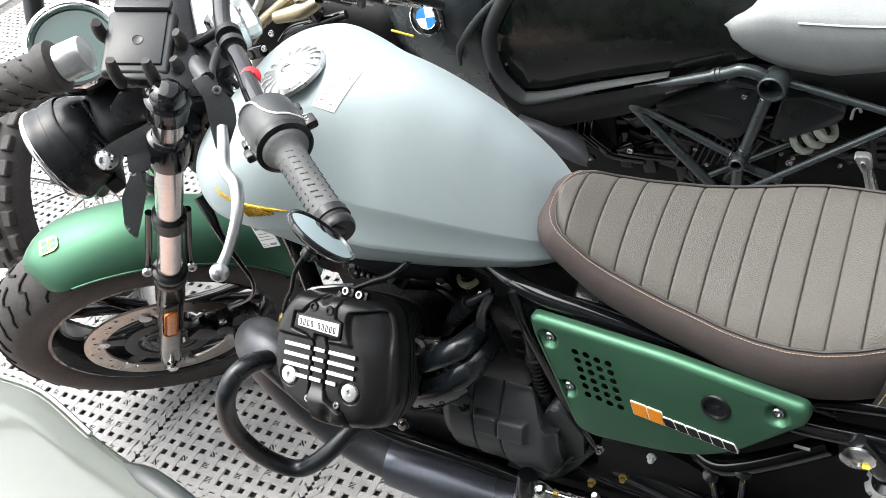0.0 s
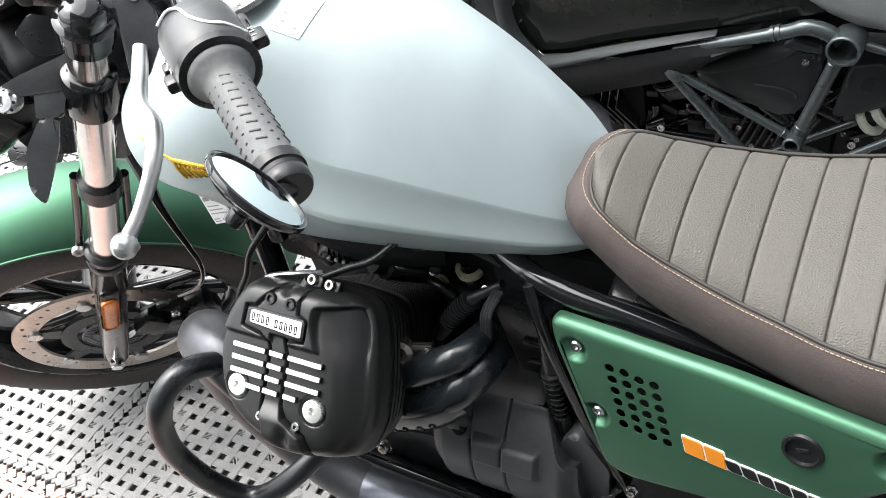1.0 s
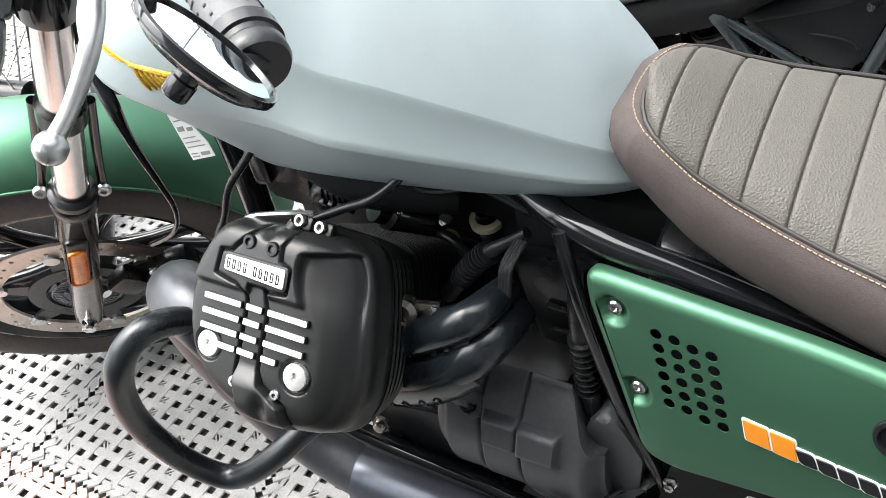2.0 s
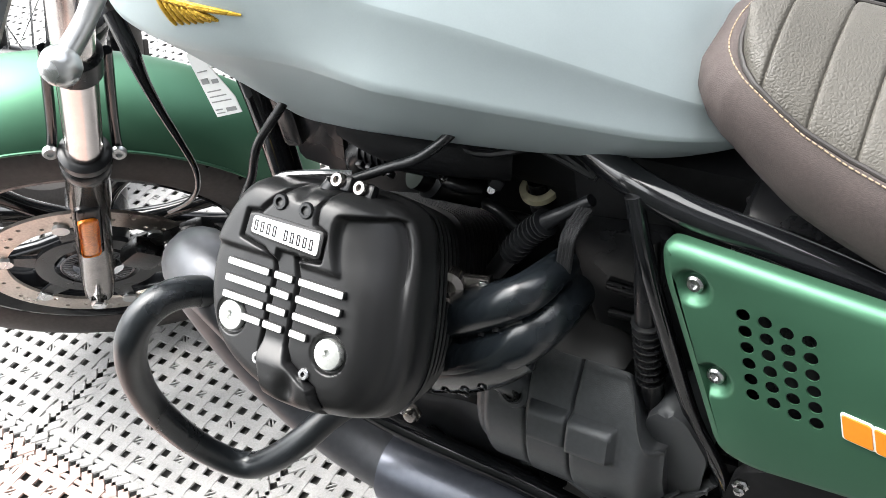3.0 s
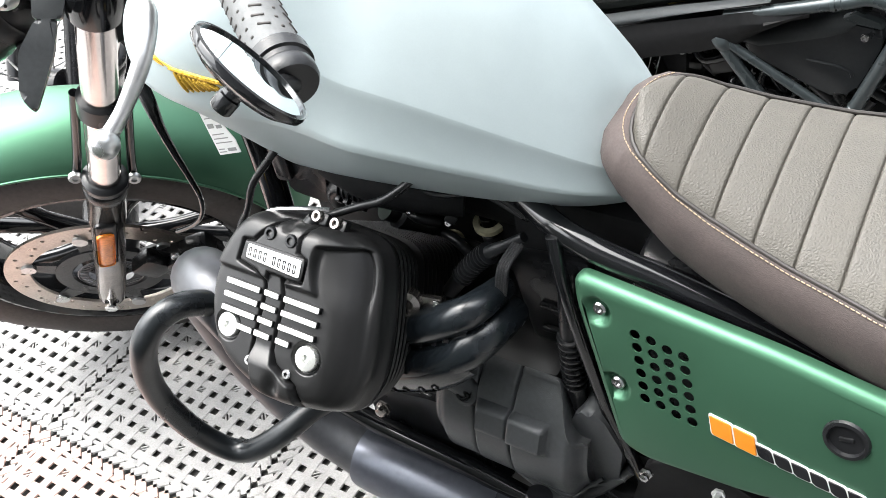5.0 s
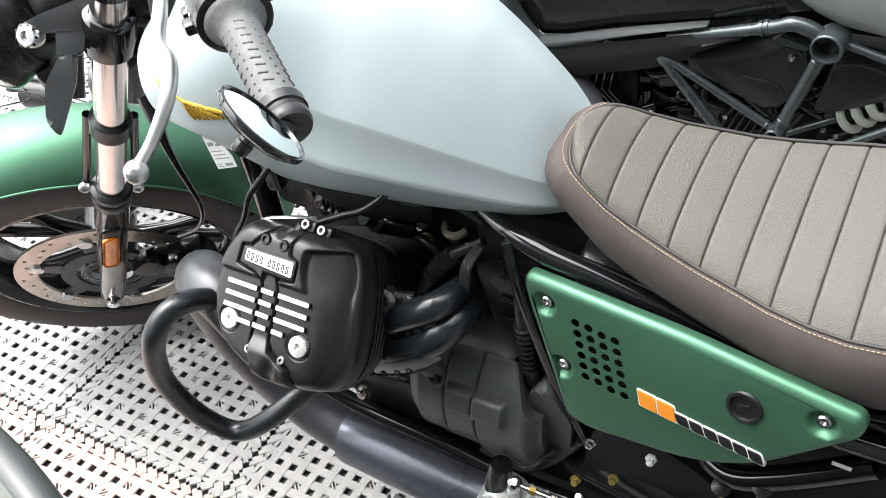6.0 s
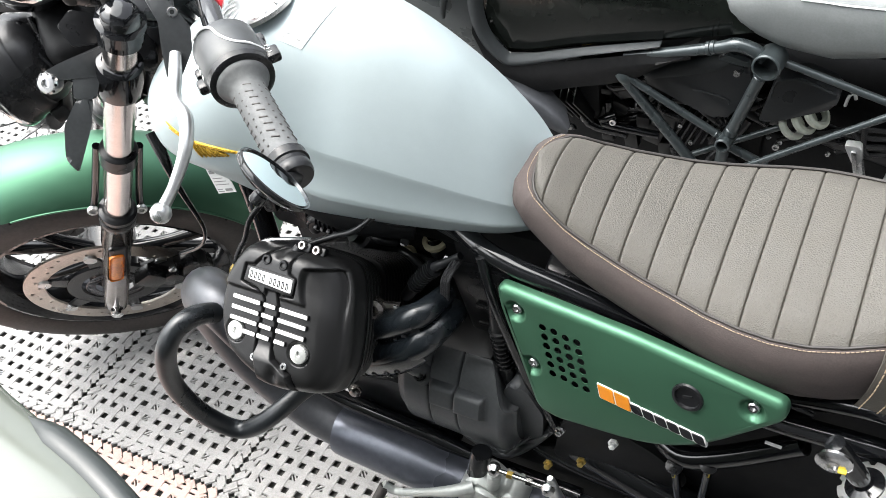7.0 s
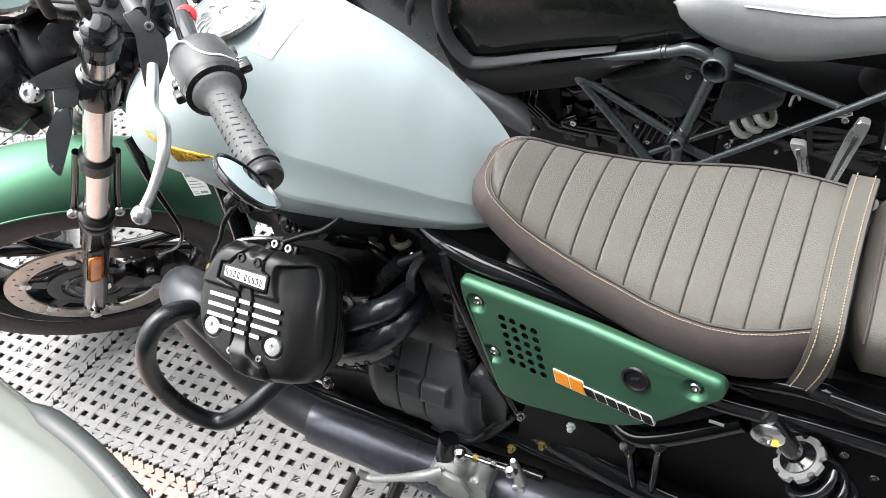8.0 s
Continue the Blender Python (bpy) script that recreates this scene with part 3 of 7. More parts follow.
def holed_plate(outer, holes, dimples, h, m, bev):
    """A skin with a rounded-over rim, round holes cut through and dished seats round the screws."""
    c = Vector((sum(p[0] for p in outer) / len(outer), sum(p[1] for p in outer) / len(outer)))
    n = len(outer)

    def inset(d):
        ring = []
        for i in range(n):
            a, p, b = Vector(outer[i - 1]), Vector(outer[i]), Vector(outer[(i + 1) % n])
            t = (b - a).normalized()
            nrm = Vector((t.y, -t.x))
            if nrm.dot(c - p) < 0:
                nrm = -nrm
            q = p + nrm * d
            ring.append((q.x, q.y))
        return ring

    rims = [[Vector((x, y, z)) for x, y in inset(d)] for d, z in ((0.0, -0.012), (0.0, h - bev), (bev * 0.12, h - bev * 0.55), (bev * 0.45, h - bev * 0.18), (bev, h))]
    V, F = loft(rims, False)
    flat = [Vector(p) for p in inset(bev)]
    edges = [(i, (i + 1) % n) for i in range(n)]
    for x, y, r in holes:
        o = len(flat)
        flat += [Vector((x + r * math.cos(2 * math.pi * k / 16), y + r * math.sin(2 * math.pi * k / 16))) for k in range(16)]
        edges += [(o + k, o + (k + 1) % 16) for k in range(16)]
    for x, y, r in dimples:
        for f in (0.0, 0.25, 0.45, 0.6, 0.72, 0.84, 0.94, 1.04):
            flat += [Vector((x + r * f * math.cos(2 * math.pi * k / 20), y + r * f * math.sin(2 * math.pi * k / 20))) for k in range(20 if f else 1)]
    verts, _, faces, _, _, _ = delaunay_2d_cdt(flat, edges, [], 0, 1e-6)
    rim = [Vector(p) for p in inset(bev)]

    def inside(p):
        odd = False
        for i in range(n):
            a, b = rim[i - 1], rim[i]
            if (a.y > p.y) != (b.y > p.y) and p.x < (b.x - a.x) * (p.y - a.y) / (b.y - a.y) + a.x:
                odd = not odd
        return odd

    def height(p):
        z = h
        for x, y, r in dimples:
            d = math.hypot(p.x - x, p.y - y) / r
            if d < 1:
                z -= 0.0085 * (0.5 + 0.5 * math.cos(math.pi * max(0.0, (d - 0.45) / 0.55)))
        return z

    keep = []
    for f in faces:
        q = sum((verts[i] for i in f), Vector((0, 0))) / len(f)
        if inside(q) and all(math.hypot(q.x - x, q.y - y) > r * 0.97 for x, y, r in holes):
            keep.append(tuple(f))
    skin = [(v.x, v.y, height(v)) for v in verts], keep
    walls = [loft([[Vector((x + r * math.cos(2 * math.pi * k / 16), y + r * math.sin(2 * math.pi * k / 16), z)) for k in range(16)] for z in (h, h - 0.0014)], False) for x, y, r in holes]
    return moved(join((V, F), skin, *walls), m)


cut = [(*pm(x, z), 0.0049) for x, z in HOLES] + [(*pm(1.100, 0.687), 0.0170)]
seats = [(*pm(x, z), 0.0165) for x, z in DIMPLES]
side = part("side_cover", holed_plate(outline, cut, seats, 0.004, panel_m, 0.009), M_GREEN, bike, "satin green perforated side cover", 50)
for x, z in DIMPLES:
    m = panel_m @ Matrix.Translation((*pm(x, z), 0.0))
    part("screw", lathe([(0.0066, -0.0045), (0.0066, -0.001), (0.005, 0.0005), (0.003, 0.0005), (0.003, -0.002), (0, -0.002)], 18, m), M_STEEL, side)
m = panel_m @ Matrix.Translation((*pm(1.100, 0.687), 0.0))
part("lock_ring", lathe([(0.0180, 0.0035), (0.0168, 0.0065), (0.0140, 0.0068), (0.0125, 0.0), (0.0115, -0.004), (0, -0.004)], 28, m), M_BLACK, side, "black plastic lock surround")
part("lock_barrel", join(lathe([(0.0100, -0.004), (0.0100, 0.001), (0.0085, 0.0028), (0, 0.0034)], 24, m), box(0.011, 0.0035, 0.003, 0.0008, m @ pose(0, 0, 0.0036, 0, 0, 20))), M_BLACK, side)
part("panel_back", prism([(x * 0.96, y * 0.96) for x, y in outline], 0.004, panel_m @ pose(0, 0, -0.014)), M_BLACK, side)

# model badge: plain slanted blocks with a pale rim
bx, by = pm(0.999, 0.6455)
cursor = 0.0
for k, (width, high, ink) in enumerate([(0.021, 0.0190, M_LETTER), (0.020, 0.0190, M_LETTER)] + [(0.0148, 0.0118, M_BLACK)] * 6):
    drop = -0.0045 - cursor * 0.012 - (0.0025 if k > 1 else 0.0)
    for grow, h, mt in ((0.0010, 0.0052, M_RIB), (-0.0001, 0.0060, ink)):
        x0, x1, y0, y1 = cursor - grow, cursor + width - 0.0014 + grow, drop - high / 2 - grow, drop + high / 2 + grow
        poly = rounded([(bx + x0 + 0.003, by + y0), (bx + x1 + 0.003, by + y0), (bx + x1 - 0.003, by + y1), (bx + x0 - 0.003, by + y1)], 0.0025, 3)
        part("badge_block", prism(poly, h, panel_m, 0.0005, 1), mt, side)
    cursor += width

# cylinder head, leaning outwards at 45 degrees: x along the motorcycle, v up its face, a outwards
S = math.sqrt(0.5)
HEAD = Matrix(((1, 0, 0, 0), (0, S, -S, 0), (0, S, S, 0), (0, 0, 0, 1)))
COVER = [(0.549, 0.413), (0.581, 0.417), (0.622, 0.418), (0.668, 0.413), (0.688, 0.394), (0.699, 0.345), (0.703, 0.300), (0.699, 0.272), (0.683, 0.247), (0.648, 0.237), (0.610, 0.236), (0.575, 0.245), (0.545, 0.262), (0.528, 0.285), (0.519, 0.312), (0.518, 0.347), (0.528, 0.382)]
engine = part("engine", box(0.34, 0.22, 0.24, 0.03, pose(0.66, 0, 0.42)), M_CAST, bike, "black air-cooled engine block")
part("clutch_housing", box(0.26, 0.14, 0.16, 0.03, pose(0.86, 0.03, 0.42)), M_MATT_SHADE, engine)
part("far_cylinder", box(0.30, 0.16, 0.20, 0.04, pose(0.62, 0.17, 0.60, 40, 0, 0)), M_MATT_SHADE, engine)
part("breather_box", box(0.20, 0.10, 0.20, 0.03, pose(0.80, 0.04, 0.64)), M_MATT_SHADE, engine)
part("sump", prism(rounded([(0.55, 0.26), (0.55, 0.39), (0.66, 0.42), (0.72, 0.40), (0.72, 0.26)], 0.02), 0.012, axes((0, -0.108, 0), (0, -1, 0), (1, 0, 0)), 0.003), M_BLACK, engine)
part("belly_pan", prism(rounded([(0.60, 0.28), (0.58, 0.40), (0.70, 0.44), (0.98, 0.44), (1.02, 0.28)], 0.02), 0.012, axes((0, -0.085, 0), (0, -1, 0), (1, 0, 0)), 0.003), M_BLACK, engine)
loop = spline([(x, v, 0) for x, v in COVER], 4, True)
cc = Vector((0.608, 0.328, 0))


def head_ring(s, a, dx=0.0, dv=0.0):
    return [HEAD @ Vector((cc.x + dx + (p.x - cc.x) * s, cc.y + dv + (p.y - cc.y) * s, a)) for p in loop]


# relief of the cover's face: dark grooves, raised shoulders, a spine that runs out into a foot
GROOVE_A = [(0.590, 0.413), (0.576, 0.399), (0.565, 0.386), (0.553, 0.384), (0.551, 0.363), (0.575, 0.358), (0.583, 0.352), (0.586, 0.345), (0.586, 0.332), (0.585, 0.304), (0.584, 0.276), (0.589, 0.262), (0.592, 0.250)]
GROOVE_B = [(0.621, 0.413), (0.616, 0.399), (0.618, 0.386), (0.628, 0.381), (0.628, 0.360), (0.612, 0.358), (0.603, 0.357), (0.606, 0.348), (0.6095, 0.338), (0.608, 0.310), (0.608, 0.288), (0.614, 0.276), (0.626, 0.269), (0.639, 0.263), (0.645, 0.250)]


def line_distance(P, line):
    best = np.full(len(P), 9.0)
    for p, q in zip(line, line[1:]):
        p, d = np.array(p), np.array(q) - np.array(p)
        t = np.clip(((P - p) @ d) / (d @ d), 0, 1)
        best = np.minimum(best, np.hypot(*(P - p - t[:, None] * d).T))
    return best


def soft_step(u):
    u = np.clip(u, 0, 1)
    return u * u * (3 - 2 * u)


def rounded_table(u, us, ws, r=0.010):
    """A table read with its corners rounded off."""
    return sum(np.interp(u + r * f, us, ws) for f in (-1, -0.6, -0.2, 0.2, 0.6, 1)) / 6


def relief(P):
    x, v = P[:, 0], P[:, 1]
    ga = np.interp(-v, [-q[1] for q in GROOVE_A[7:]], [q[0] for q in GROOVE_A[7:]])
    gb = np.interp(-v, [-q[1] for q in GROOVE_B[8:]], [q[0] for q in GROOVE_B[8:]])
    spine = soft_step((x - ga) / 0.002) * soft_step((gb - x) / 0.002)
    facet = rounded_table(-v, [-0.410, -0.375, -0.359, -0.338, -0.311, -0.250], [0.636, 0.638, 0.644, 0.661, 0.669, 0.668])
    cheek = rounded_table(-v, [-0.410, -0.393, -0.3705, -0.350, -0.330], [0.640, 0.630, 0.634, 0.643, 0.652])
    panel = soft_step((x - cheek) / 0.0045) * soft_step((0.3985 + 0.20 * (x - 0.637) - v) / 0.005)
    h = 0.0055 * soft_step((v - 0.350) / 0.006) * (1 - spine * soft_step((0.362 - v) / 0.004)) * (1 - panel)
    h -= 0.40 * 0.5 * (x - facet + np.sqrt((x - facet) ** 2 + 0.006 ** 2))
    h -= 0.0065 * soft_step((v - 0.350) / 0.052) * panel
    h += 0.0085 * spine * soft_step((0.292 - v) / 0.022)
    h -= 0.0060 * np.exp(-((x - 0.618) / 0.007) ** 2 - ((v - 0.256) / 0.010) ** 2)
    h -= 0.0040 * np.exp(-((x - 0.597) / 0.005) ** 2) * soft_step((v - 0.398) / 0.008)
    for bx2, bv2 in ((0.550, 0.297), (0.647, 0.2925)):
        h -= 0.0040 * soft_step((0.0165 - np.hypot(x - bx2, v - bv2)) / 0.002)
    h -= 0.0050 * np.exp(-(np.minimum(line_distance(P, GROOVE_A), line_distance(P, GROOVE_B)) / 0.0014) ** 2)
    return h


fine = spline([(x, v, 0) for x, v in COVER], 24, True)
base = np.array([(p.x - cc.x, p.y - cc.y) for p in fine])


def dome(s, lift, dx=0.0):
    P = base * s + np.array((cc.x + dx, cc.y))
    a = lift + (relief(P) * min(1.0, max(0.0, (0.985 - s) / 0.06)) if s < 0.985 else 0.0 * P[:, 0])
    return [HEAD @ Vector((float(p[0]), float(p[1]), float(q))) for p, q in zip(P, a)]


PS = [0.02, 0.5, 0.78, 0.88, 0.94, 0.972, 0.985]
PA = [0.651, 0.651, 0.6495, 0.6455, 0.638, 0.627, 0.615]
PD = [-0.012, -0.012, -0.011, -0.008, -0.005, -0.002, 0.0]


def profile(s, table):
    r = min(0.05, (0.985 - s) * 0.8)
    return sum(lerp(s + r * f, PS, table) for f in (-1, -0.6, -0.2, 0.2, 0.6, 1)) / 6


rings = [dome(s, a) for s, a in ((1.0, 0.590), (1.012, 0.593), (1.012, 0.600), (0.985, 0.603))]
rings += [dome(s, profile(s, PA), profile(s, PD)) for s in [0.985, 0.980, 0.976, 0.972, 0.966, 0.958, 0.95] + list(np.linspace(0.94, 0.02, 78))]
cover = part("head_cover", loft(rings), M_CAST, bike, "black cast cylinder head cover", 50)


def on_face(poly, h, material, name, a=0.651, bev=0.0012, parent=None, label=""):
    return part(name, prism(poly, h, HEAD @ pose(0, 0, a), bev), material, parent or cover, label)


for r, v in enumerate((0.3405, 0.3270, 0.3135, 0.3000)):
    for x0, x1 in (((0.541 if r < 3 else 0.563), 0.582), (0.588 - 0.001 * r, 0.605 - 0.0005 * r), (0.6115, (0.653 if r < 3 else 0.627))):
        rib_o = on_face(rounded([(x0 - 0.0007, v - 0.0034), (x1 + 0.0007, v - 0.0038), (x1 + 0.0007, v + 0.0028), (x0 - 0.0007, v + 0.0032)], 0.0015, 3), 0.0044, M_CAST, "rib", 0.6495, 0.0004)
        on_face(rounded([(x0, v - 0.0026), (x1, v - 0.0030), (x1, v + 0.0022), (x0, v + 0.0026)], 0.0012, 3), 0.0010, M_RIB, "rib_top", 0.6537, 0.0003, rib_o, "bright machined rib top")
for x, v in ((0.550, 0.297), (0.647, 0.2925)):
    m = HEAD @ pose(x, v, 0.650)
    part("cover_bolt", lathe([(0.0122, -0.006), (0.0122, 0.0004), (0.0115, 0.0016), (0.0085, 0.0022), (0.0040, 0.0024), (0.0034, 0.0010), (0.0030, -0.0012), (0, -0.0012)], 32, m), M_BOLT, cover, "round alloy cover bolt")
for x, v in ((0.582, 0.3965), (0.607, 0.3950)):
    m = HEAD @ pose(x, v, 0.652)
    part("cap_screw", lathe([(0.0066, 0), (0.0066, 0.0040), (0.0058, 0.0052), (0.0036, 0.0052), (0.0032, 0.001), (0, 0.001)], 18, m), M_BLACK, cover)
for x, v in ((0.5835, 0.271), (0.6295, 0.2715)):
    part("cap_screw", lathe([(0.005, 0), (0.005, 0.004), (0.0042, 0.005), (0.002, 0.005), (0.002, 0.002), (0, 0.002)], 16, HEAD @ pose(x, v, 0.6475)), M_STEEL, cover)
on_face(rounded([(0.5590, 0.3662), (0.6285, 0.3616), (0.6290, 0.3835), (0.5600, 0.3842)], 0.004), 0.0016, M_CAST, "plate_border", 0.6565, 0.0006)
on_face(rounded([(0.5615, 0.3685), (0.6260, 0.3642), (0.6262, 0.3812), (0.5622, 0.3818)], 0.002), 0.0022, M_WHITE, "name_plate", 0.6568, 0.0004, cover, "pale enamel name plate with dark bars")
for k in range(10):
    if k != 4:
        x = 0.5640 + 0.0061 * k - (0.0010 if k > 4 else 0)
        w = 0.0034
        for dx, dv, ww, hh in ((0, 0, 0.0011, 0.0085), (w - 0.0011, 0, 0.0011, 0.0085), (0, 0.0074, w, 0.0011), (0, 0, w, 0.0011)):
            on_face([(x + dx, 0.3705 + dv - 0.0035 * k / 9), (x + dx + ww, 0.3705 + dv - 0.0035 * k / 9), (x + dx + ww, 0.3705 + dv + hh - 0.0035 * k / 9), (x + dx, 0.3705 + dv + hh - 0.0035 * k / 9)], 0.0004, M_BLACK, "letter_bar", 0.6588, 0)
# cooling fins
for k in range(5):
    a = 0.585 - 0.0105 * k
    part("head_fin", loft([head_ring(s, h) for s, h in ((0.90, a - 0.002), (1.0 - 0.02 * k, a - 0.002), (1.01 - 0.02 * k, a), (1.0 - 0.02 * k, a + 0.002), (0.90, a + 0.002))]), M_CAST, engine)
for k in range(11):
    a = 0.527 - 0.0085 * k
    part("cylinder_fin", loft([head_ring(s, h, 0.008, 0.012) for s, h in ((0.6, a - 0.0012), (0.80, a - 0.0012), (0.80, a + 0.0012), (0.6, a + 0.0012))]), M_CAST, engine)
part("cylinder", loft([head_ring(0.66, 0.32), head_ring(0.66, 0.53), head_ring(0.9, 0.545), head_ring(0.9, 0.60)]), M_CAST, engine)

# starter cover on the flank of the engine
CASE_Y, CASE_Z, CASE_R = -0.050, 0.435, 0.110


def case_point(x, th, lift=0.0):
    """A place on the drum of the starter cover: length along the motorcycle, angle up from the side."""
    return Vector((x, CASE_Y - (CASE_R + lift) * math.cos(radians(th)), CASE_Z + (CASE_R + lift) * math.sin(radians(th))))


def case_top(x):
    """The upper edge of the drum drops in a curve towards its rear."""
    return 62.0 - 34.0 * float(soft_step(np.array((x - 0.824) / 0.034)))


def case_lift(x, th):
    """Seams, the long rib, the step behind the second seam and the rounded ends."""
    h = 0.0025 * float(soft_step(np.array((x - 0.783) / 0.002))) - 0.0020 * float(soft_step(np.array((0.738 - x) / 0.002)))
    edge = min((x - 0.741) / 0.006, (0.829 - x) / 0.006, (th - 17.0) / 3.0, (36.5 - th) / 3.0)
    rib_h = float(soft_step(np.array(min(1.0, max(0.0, edge)))))
    h += 0.0125 * rib_h
    h -= 0.0050 * math.exp(-((x - 0.7375 - 0.0008 * math.sin(th / 9.0)) / 0.0016) ** 2) + 0.0048 * math.exp(-((x - 0.7825) / 0.0015) ** 2)
    h -= 0.020 * float(soft_step(np.array((x - 0.846) / 0.020))) + 0.012 * float(soft_step(np.array((0.700 - x) / 0.018)))
    h += 0.0030 * math.exp(-((th - case_top(x) + 1.5) / 1.6) ** 2) * (1.0 if x > 0.783 else 0.0)
    return h - 0.006 * max(0.0, (-20.0 - th) / 30.0)


def case_skin():
    xs = sorted(list(np.linspace(0.682, 0.866, 78)) + [0.7355, 0.7365, 0.7385, 0.7395, 0.7810, 0.7818, 0.7832, 0.7840, 0.7425, 0.8275])
    rows = []
    for x in xs:
        top = case_top(x)
        row = [case_point(x, top, -0.045), case_point(x, top, -0.012)]
        row += [case_point(x, th, case_lift(x, th)) for th in np.linspace(top, -52.0, 64)]
        rows.append(row + [case_point(x, -52.0, -0.03)])
    return loft(rows, False, False)


case = part("starter_cover", case_skin(), M_GREY_CASE, bike, "dark grey ribbed starter cover", 60)
for x, r, up in ((0.682, 0.096, 63), (0.859, 0.090, 30)):
    part("case_end", prism([(CASE_Y - r * math.cos(radians(a)), CASE_Z + r * math.sin(radians(a))) for a in range(-52, up, 6)] + [(-0.02, 0.48), (-0.02, 0.36)], 0.005, Matrix(((0, 0, 1, x), (1, 0, 0, 0), (0, 1, 0, 0), (0, 0, 0, 1)))), M_GREY_CASE, case)
part("case_lug", lathe([(0.019, -0.03), (0.018, 0.000), (0.015, 0.004), (0.011, 0.0045), (0.011, 0.001), (0, 0.001)], 28, axes((0.724, -0.136, 0.4975), (0, -0.88, 0.47))), M_GREY_CASE, case)
part("case_bolt", bolt((0.724, -0.138, 0.4985), (0, -0.88, 0.47), 0.0085, 0.007), M_BLACK, case)
part("case_arm", tube([(0.724, -0.128, 0.498), (0.705, -0.134, 0.515), (0.690, -0.142, 0.535)], [0.016, 0.013, 0.011], 14, 4), M_GREY_CASE, case)
part("case_tail", prism(rounded([(0.845, 0.505), (0.862, 0.528), (0.880, 0.520), (0.900, 0.470), (0.892, 0.400), (0.860, 0.372), (0.848, 0.40)], 0.010), 0.05, axes((0, -0.075, 0), (0, -1, 0), (1, 0, 0)), 0.008, 3), M_GREY_CASE, case)
part("case_chevron", join(*[tube([(0.790, -0.1385, 0.378), (0.832, -0.142, 0.362), (0.848, -0.140, 0.376), (0.876, -0.128, 0.405)], [0.002, 0.0035, 0.0035, 0.002], 8, 3)], tube([(0.762, -0.126, 0.350), (0.800, -0.130, 0.338), (0.828, -0.130, 0.330), (0.868, -0.124, 0.372), (0.905, -0.115, 0.425)], [0.006, 0.008, 0.008, 0.008, 0.006], 10, 4)), M_GREY_CASE, case)
part("case_floor", prism(rounded([(0.700, 0.345), (0.760, 0.360), (0.836, 0.352), (0.880, 0.400), (0.905, 0.425), (0.868, 0.362), (0.828, 0.318), (0.762, 0.340)], 0.008), 0.06, axes((0, -0.068, 0), (0, -1, 0), (1, 0, 0)), 0.006, 3), M_GREY_CASE, case)

# exhaust
header = [(0.525, -0.205, 0.560), (0.462, -0.190, 0.610), (0.405, -0.165, 0.588), (0.372, -0.150, 0.520), (0.378, -0.148, 0.440), (0.415, -0.150, 0.365), (0.490, -0.155, 0.305), (0.575, -0.160, 0.283)]
exhaust = part("exhaust_header", tube(header, [0.034, 0.036, 0.037, 0.036, 0.034, 0.034, 0.036, 0.037], 20, 8), M_PIPE_GREY, bike, "dark grey exhaust header")
part("exhaust_pipe", tube([(0.560, -0.160, 0.285), (0.566, -0.160, 0.285), (0.75, -0.165, 0.275), (0.95, -0.168, 0.268), (1.60, -0.18, 0.262)], [0.040, 0.044, 0.044, 0.044, 0.046], 24, 6), M_EXHAUST, exhaust, "matt black exhaust pipe")

# crash bar
bar = [(0.56, -0.15, 0.56), (0.505, -0.178, 0.583), (0.478, -0.205, 0.618), (0.466, -0.235, 0.646), (0.455, -0.262, 0.649), (0.443, -0.282, 0.63), (0.422, -0.29, 0.58), (0.409, -0.29, 0.518), (0.414, -0.283, 0.45), (0.433, -0.272, 0.402), (0.459, -0.262, 0.389), (0.49, -0.249, 0.406), (0.518, -0.226, 0.426), (0.545, -0.185, 0.44), (0.6, -0.12, 0.45)]
part("crash_bar", tube(bar, 0.0145, 16, 6), M_PIPE, bike, "matt black tubular crash bar")

# frame tubes
frame_o = part("frame", tube([(0.69, -0.015, 0.750), (0.76, -0.045, 0.747), (0.82, -0.079, 0.744), (0.87, -0.091, 0.735), (0.93, -0.094, 0.724), (1.00, -0.096, 0.706), (1.10, -0.100, 0.676), (1.22, -0.105, 0.635)], 0.0122, 16, 6), M_GLOSS, bike, "gloss black tubular frame")
part("lower_tube", tube([(0.40, -0.12, 0.50), (0.44, -0.135, 0.40), (0.55, -0.14, 0.348), (0.70, -0.14, 0.327), (0.80, -0.14, 0.306), (0.95, -0.14, 0.30)], 0.013, 14, 6), M_GLOSS, frame_o)
part("seat_tube", tube([(0.833, -0.095, 0.742), (0.846, -0.108, 0.690), (0.861, -0.111, 0.615), (0.884, -0.113, 0.510), (0.910, -0.115, 0.440), (0.925, -0.115, 0.38)], 0.0070, 12, 6), M_GLOSS, frame_o)

# front end, turned to the left on its lock
RAKE, STEER = 30.74, 39.82
WHEEL = Vector((-0.0546, -0.0089, 0.3443))
FRONT = Matrix.Translation(WHEEL) @ pose(0, 0, 0, 0.76, 0, 0) @ pose(0, 0, 0, 0, RAKE, 0) @ pose(0, 0, 0, 0, 0, STEER)


def fr(g):
    return moved(g, FRONT)


AX = axes((0, 0, 0), (0, 1, 0), (1, 0, 0))
R0, HALF = 0.320, 0.062
prof = []
for k in range(25):
    a = radians(-118 + 236 * k / 24)
    prof.append((R0 - 0.062 + 0.062 * math.cos(a) * (1.0 if abs(a) < 1.2 else 1.15), HALF * math.sin(a) / 0.95))
prof += [(0.215, 0.045), (0.215, -0.045)]
tyre = part("front_tyre", fr(ring_shape(prof, 96, AX)), M_RUBBER, bike, "black road tyre with zigzag grooves", 50)
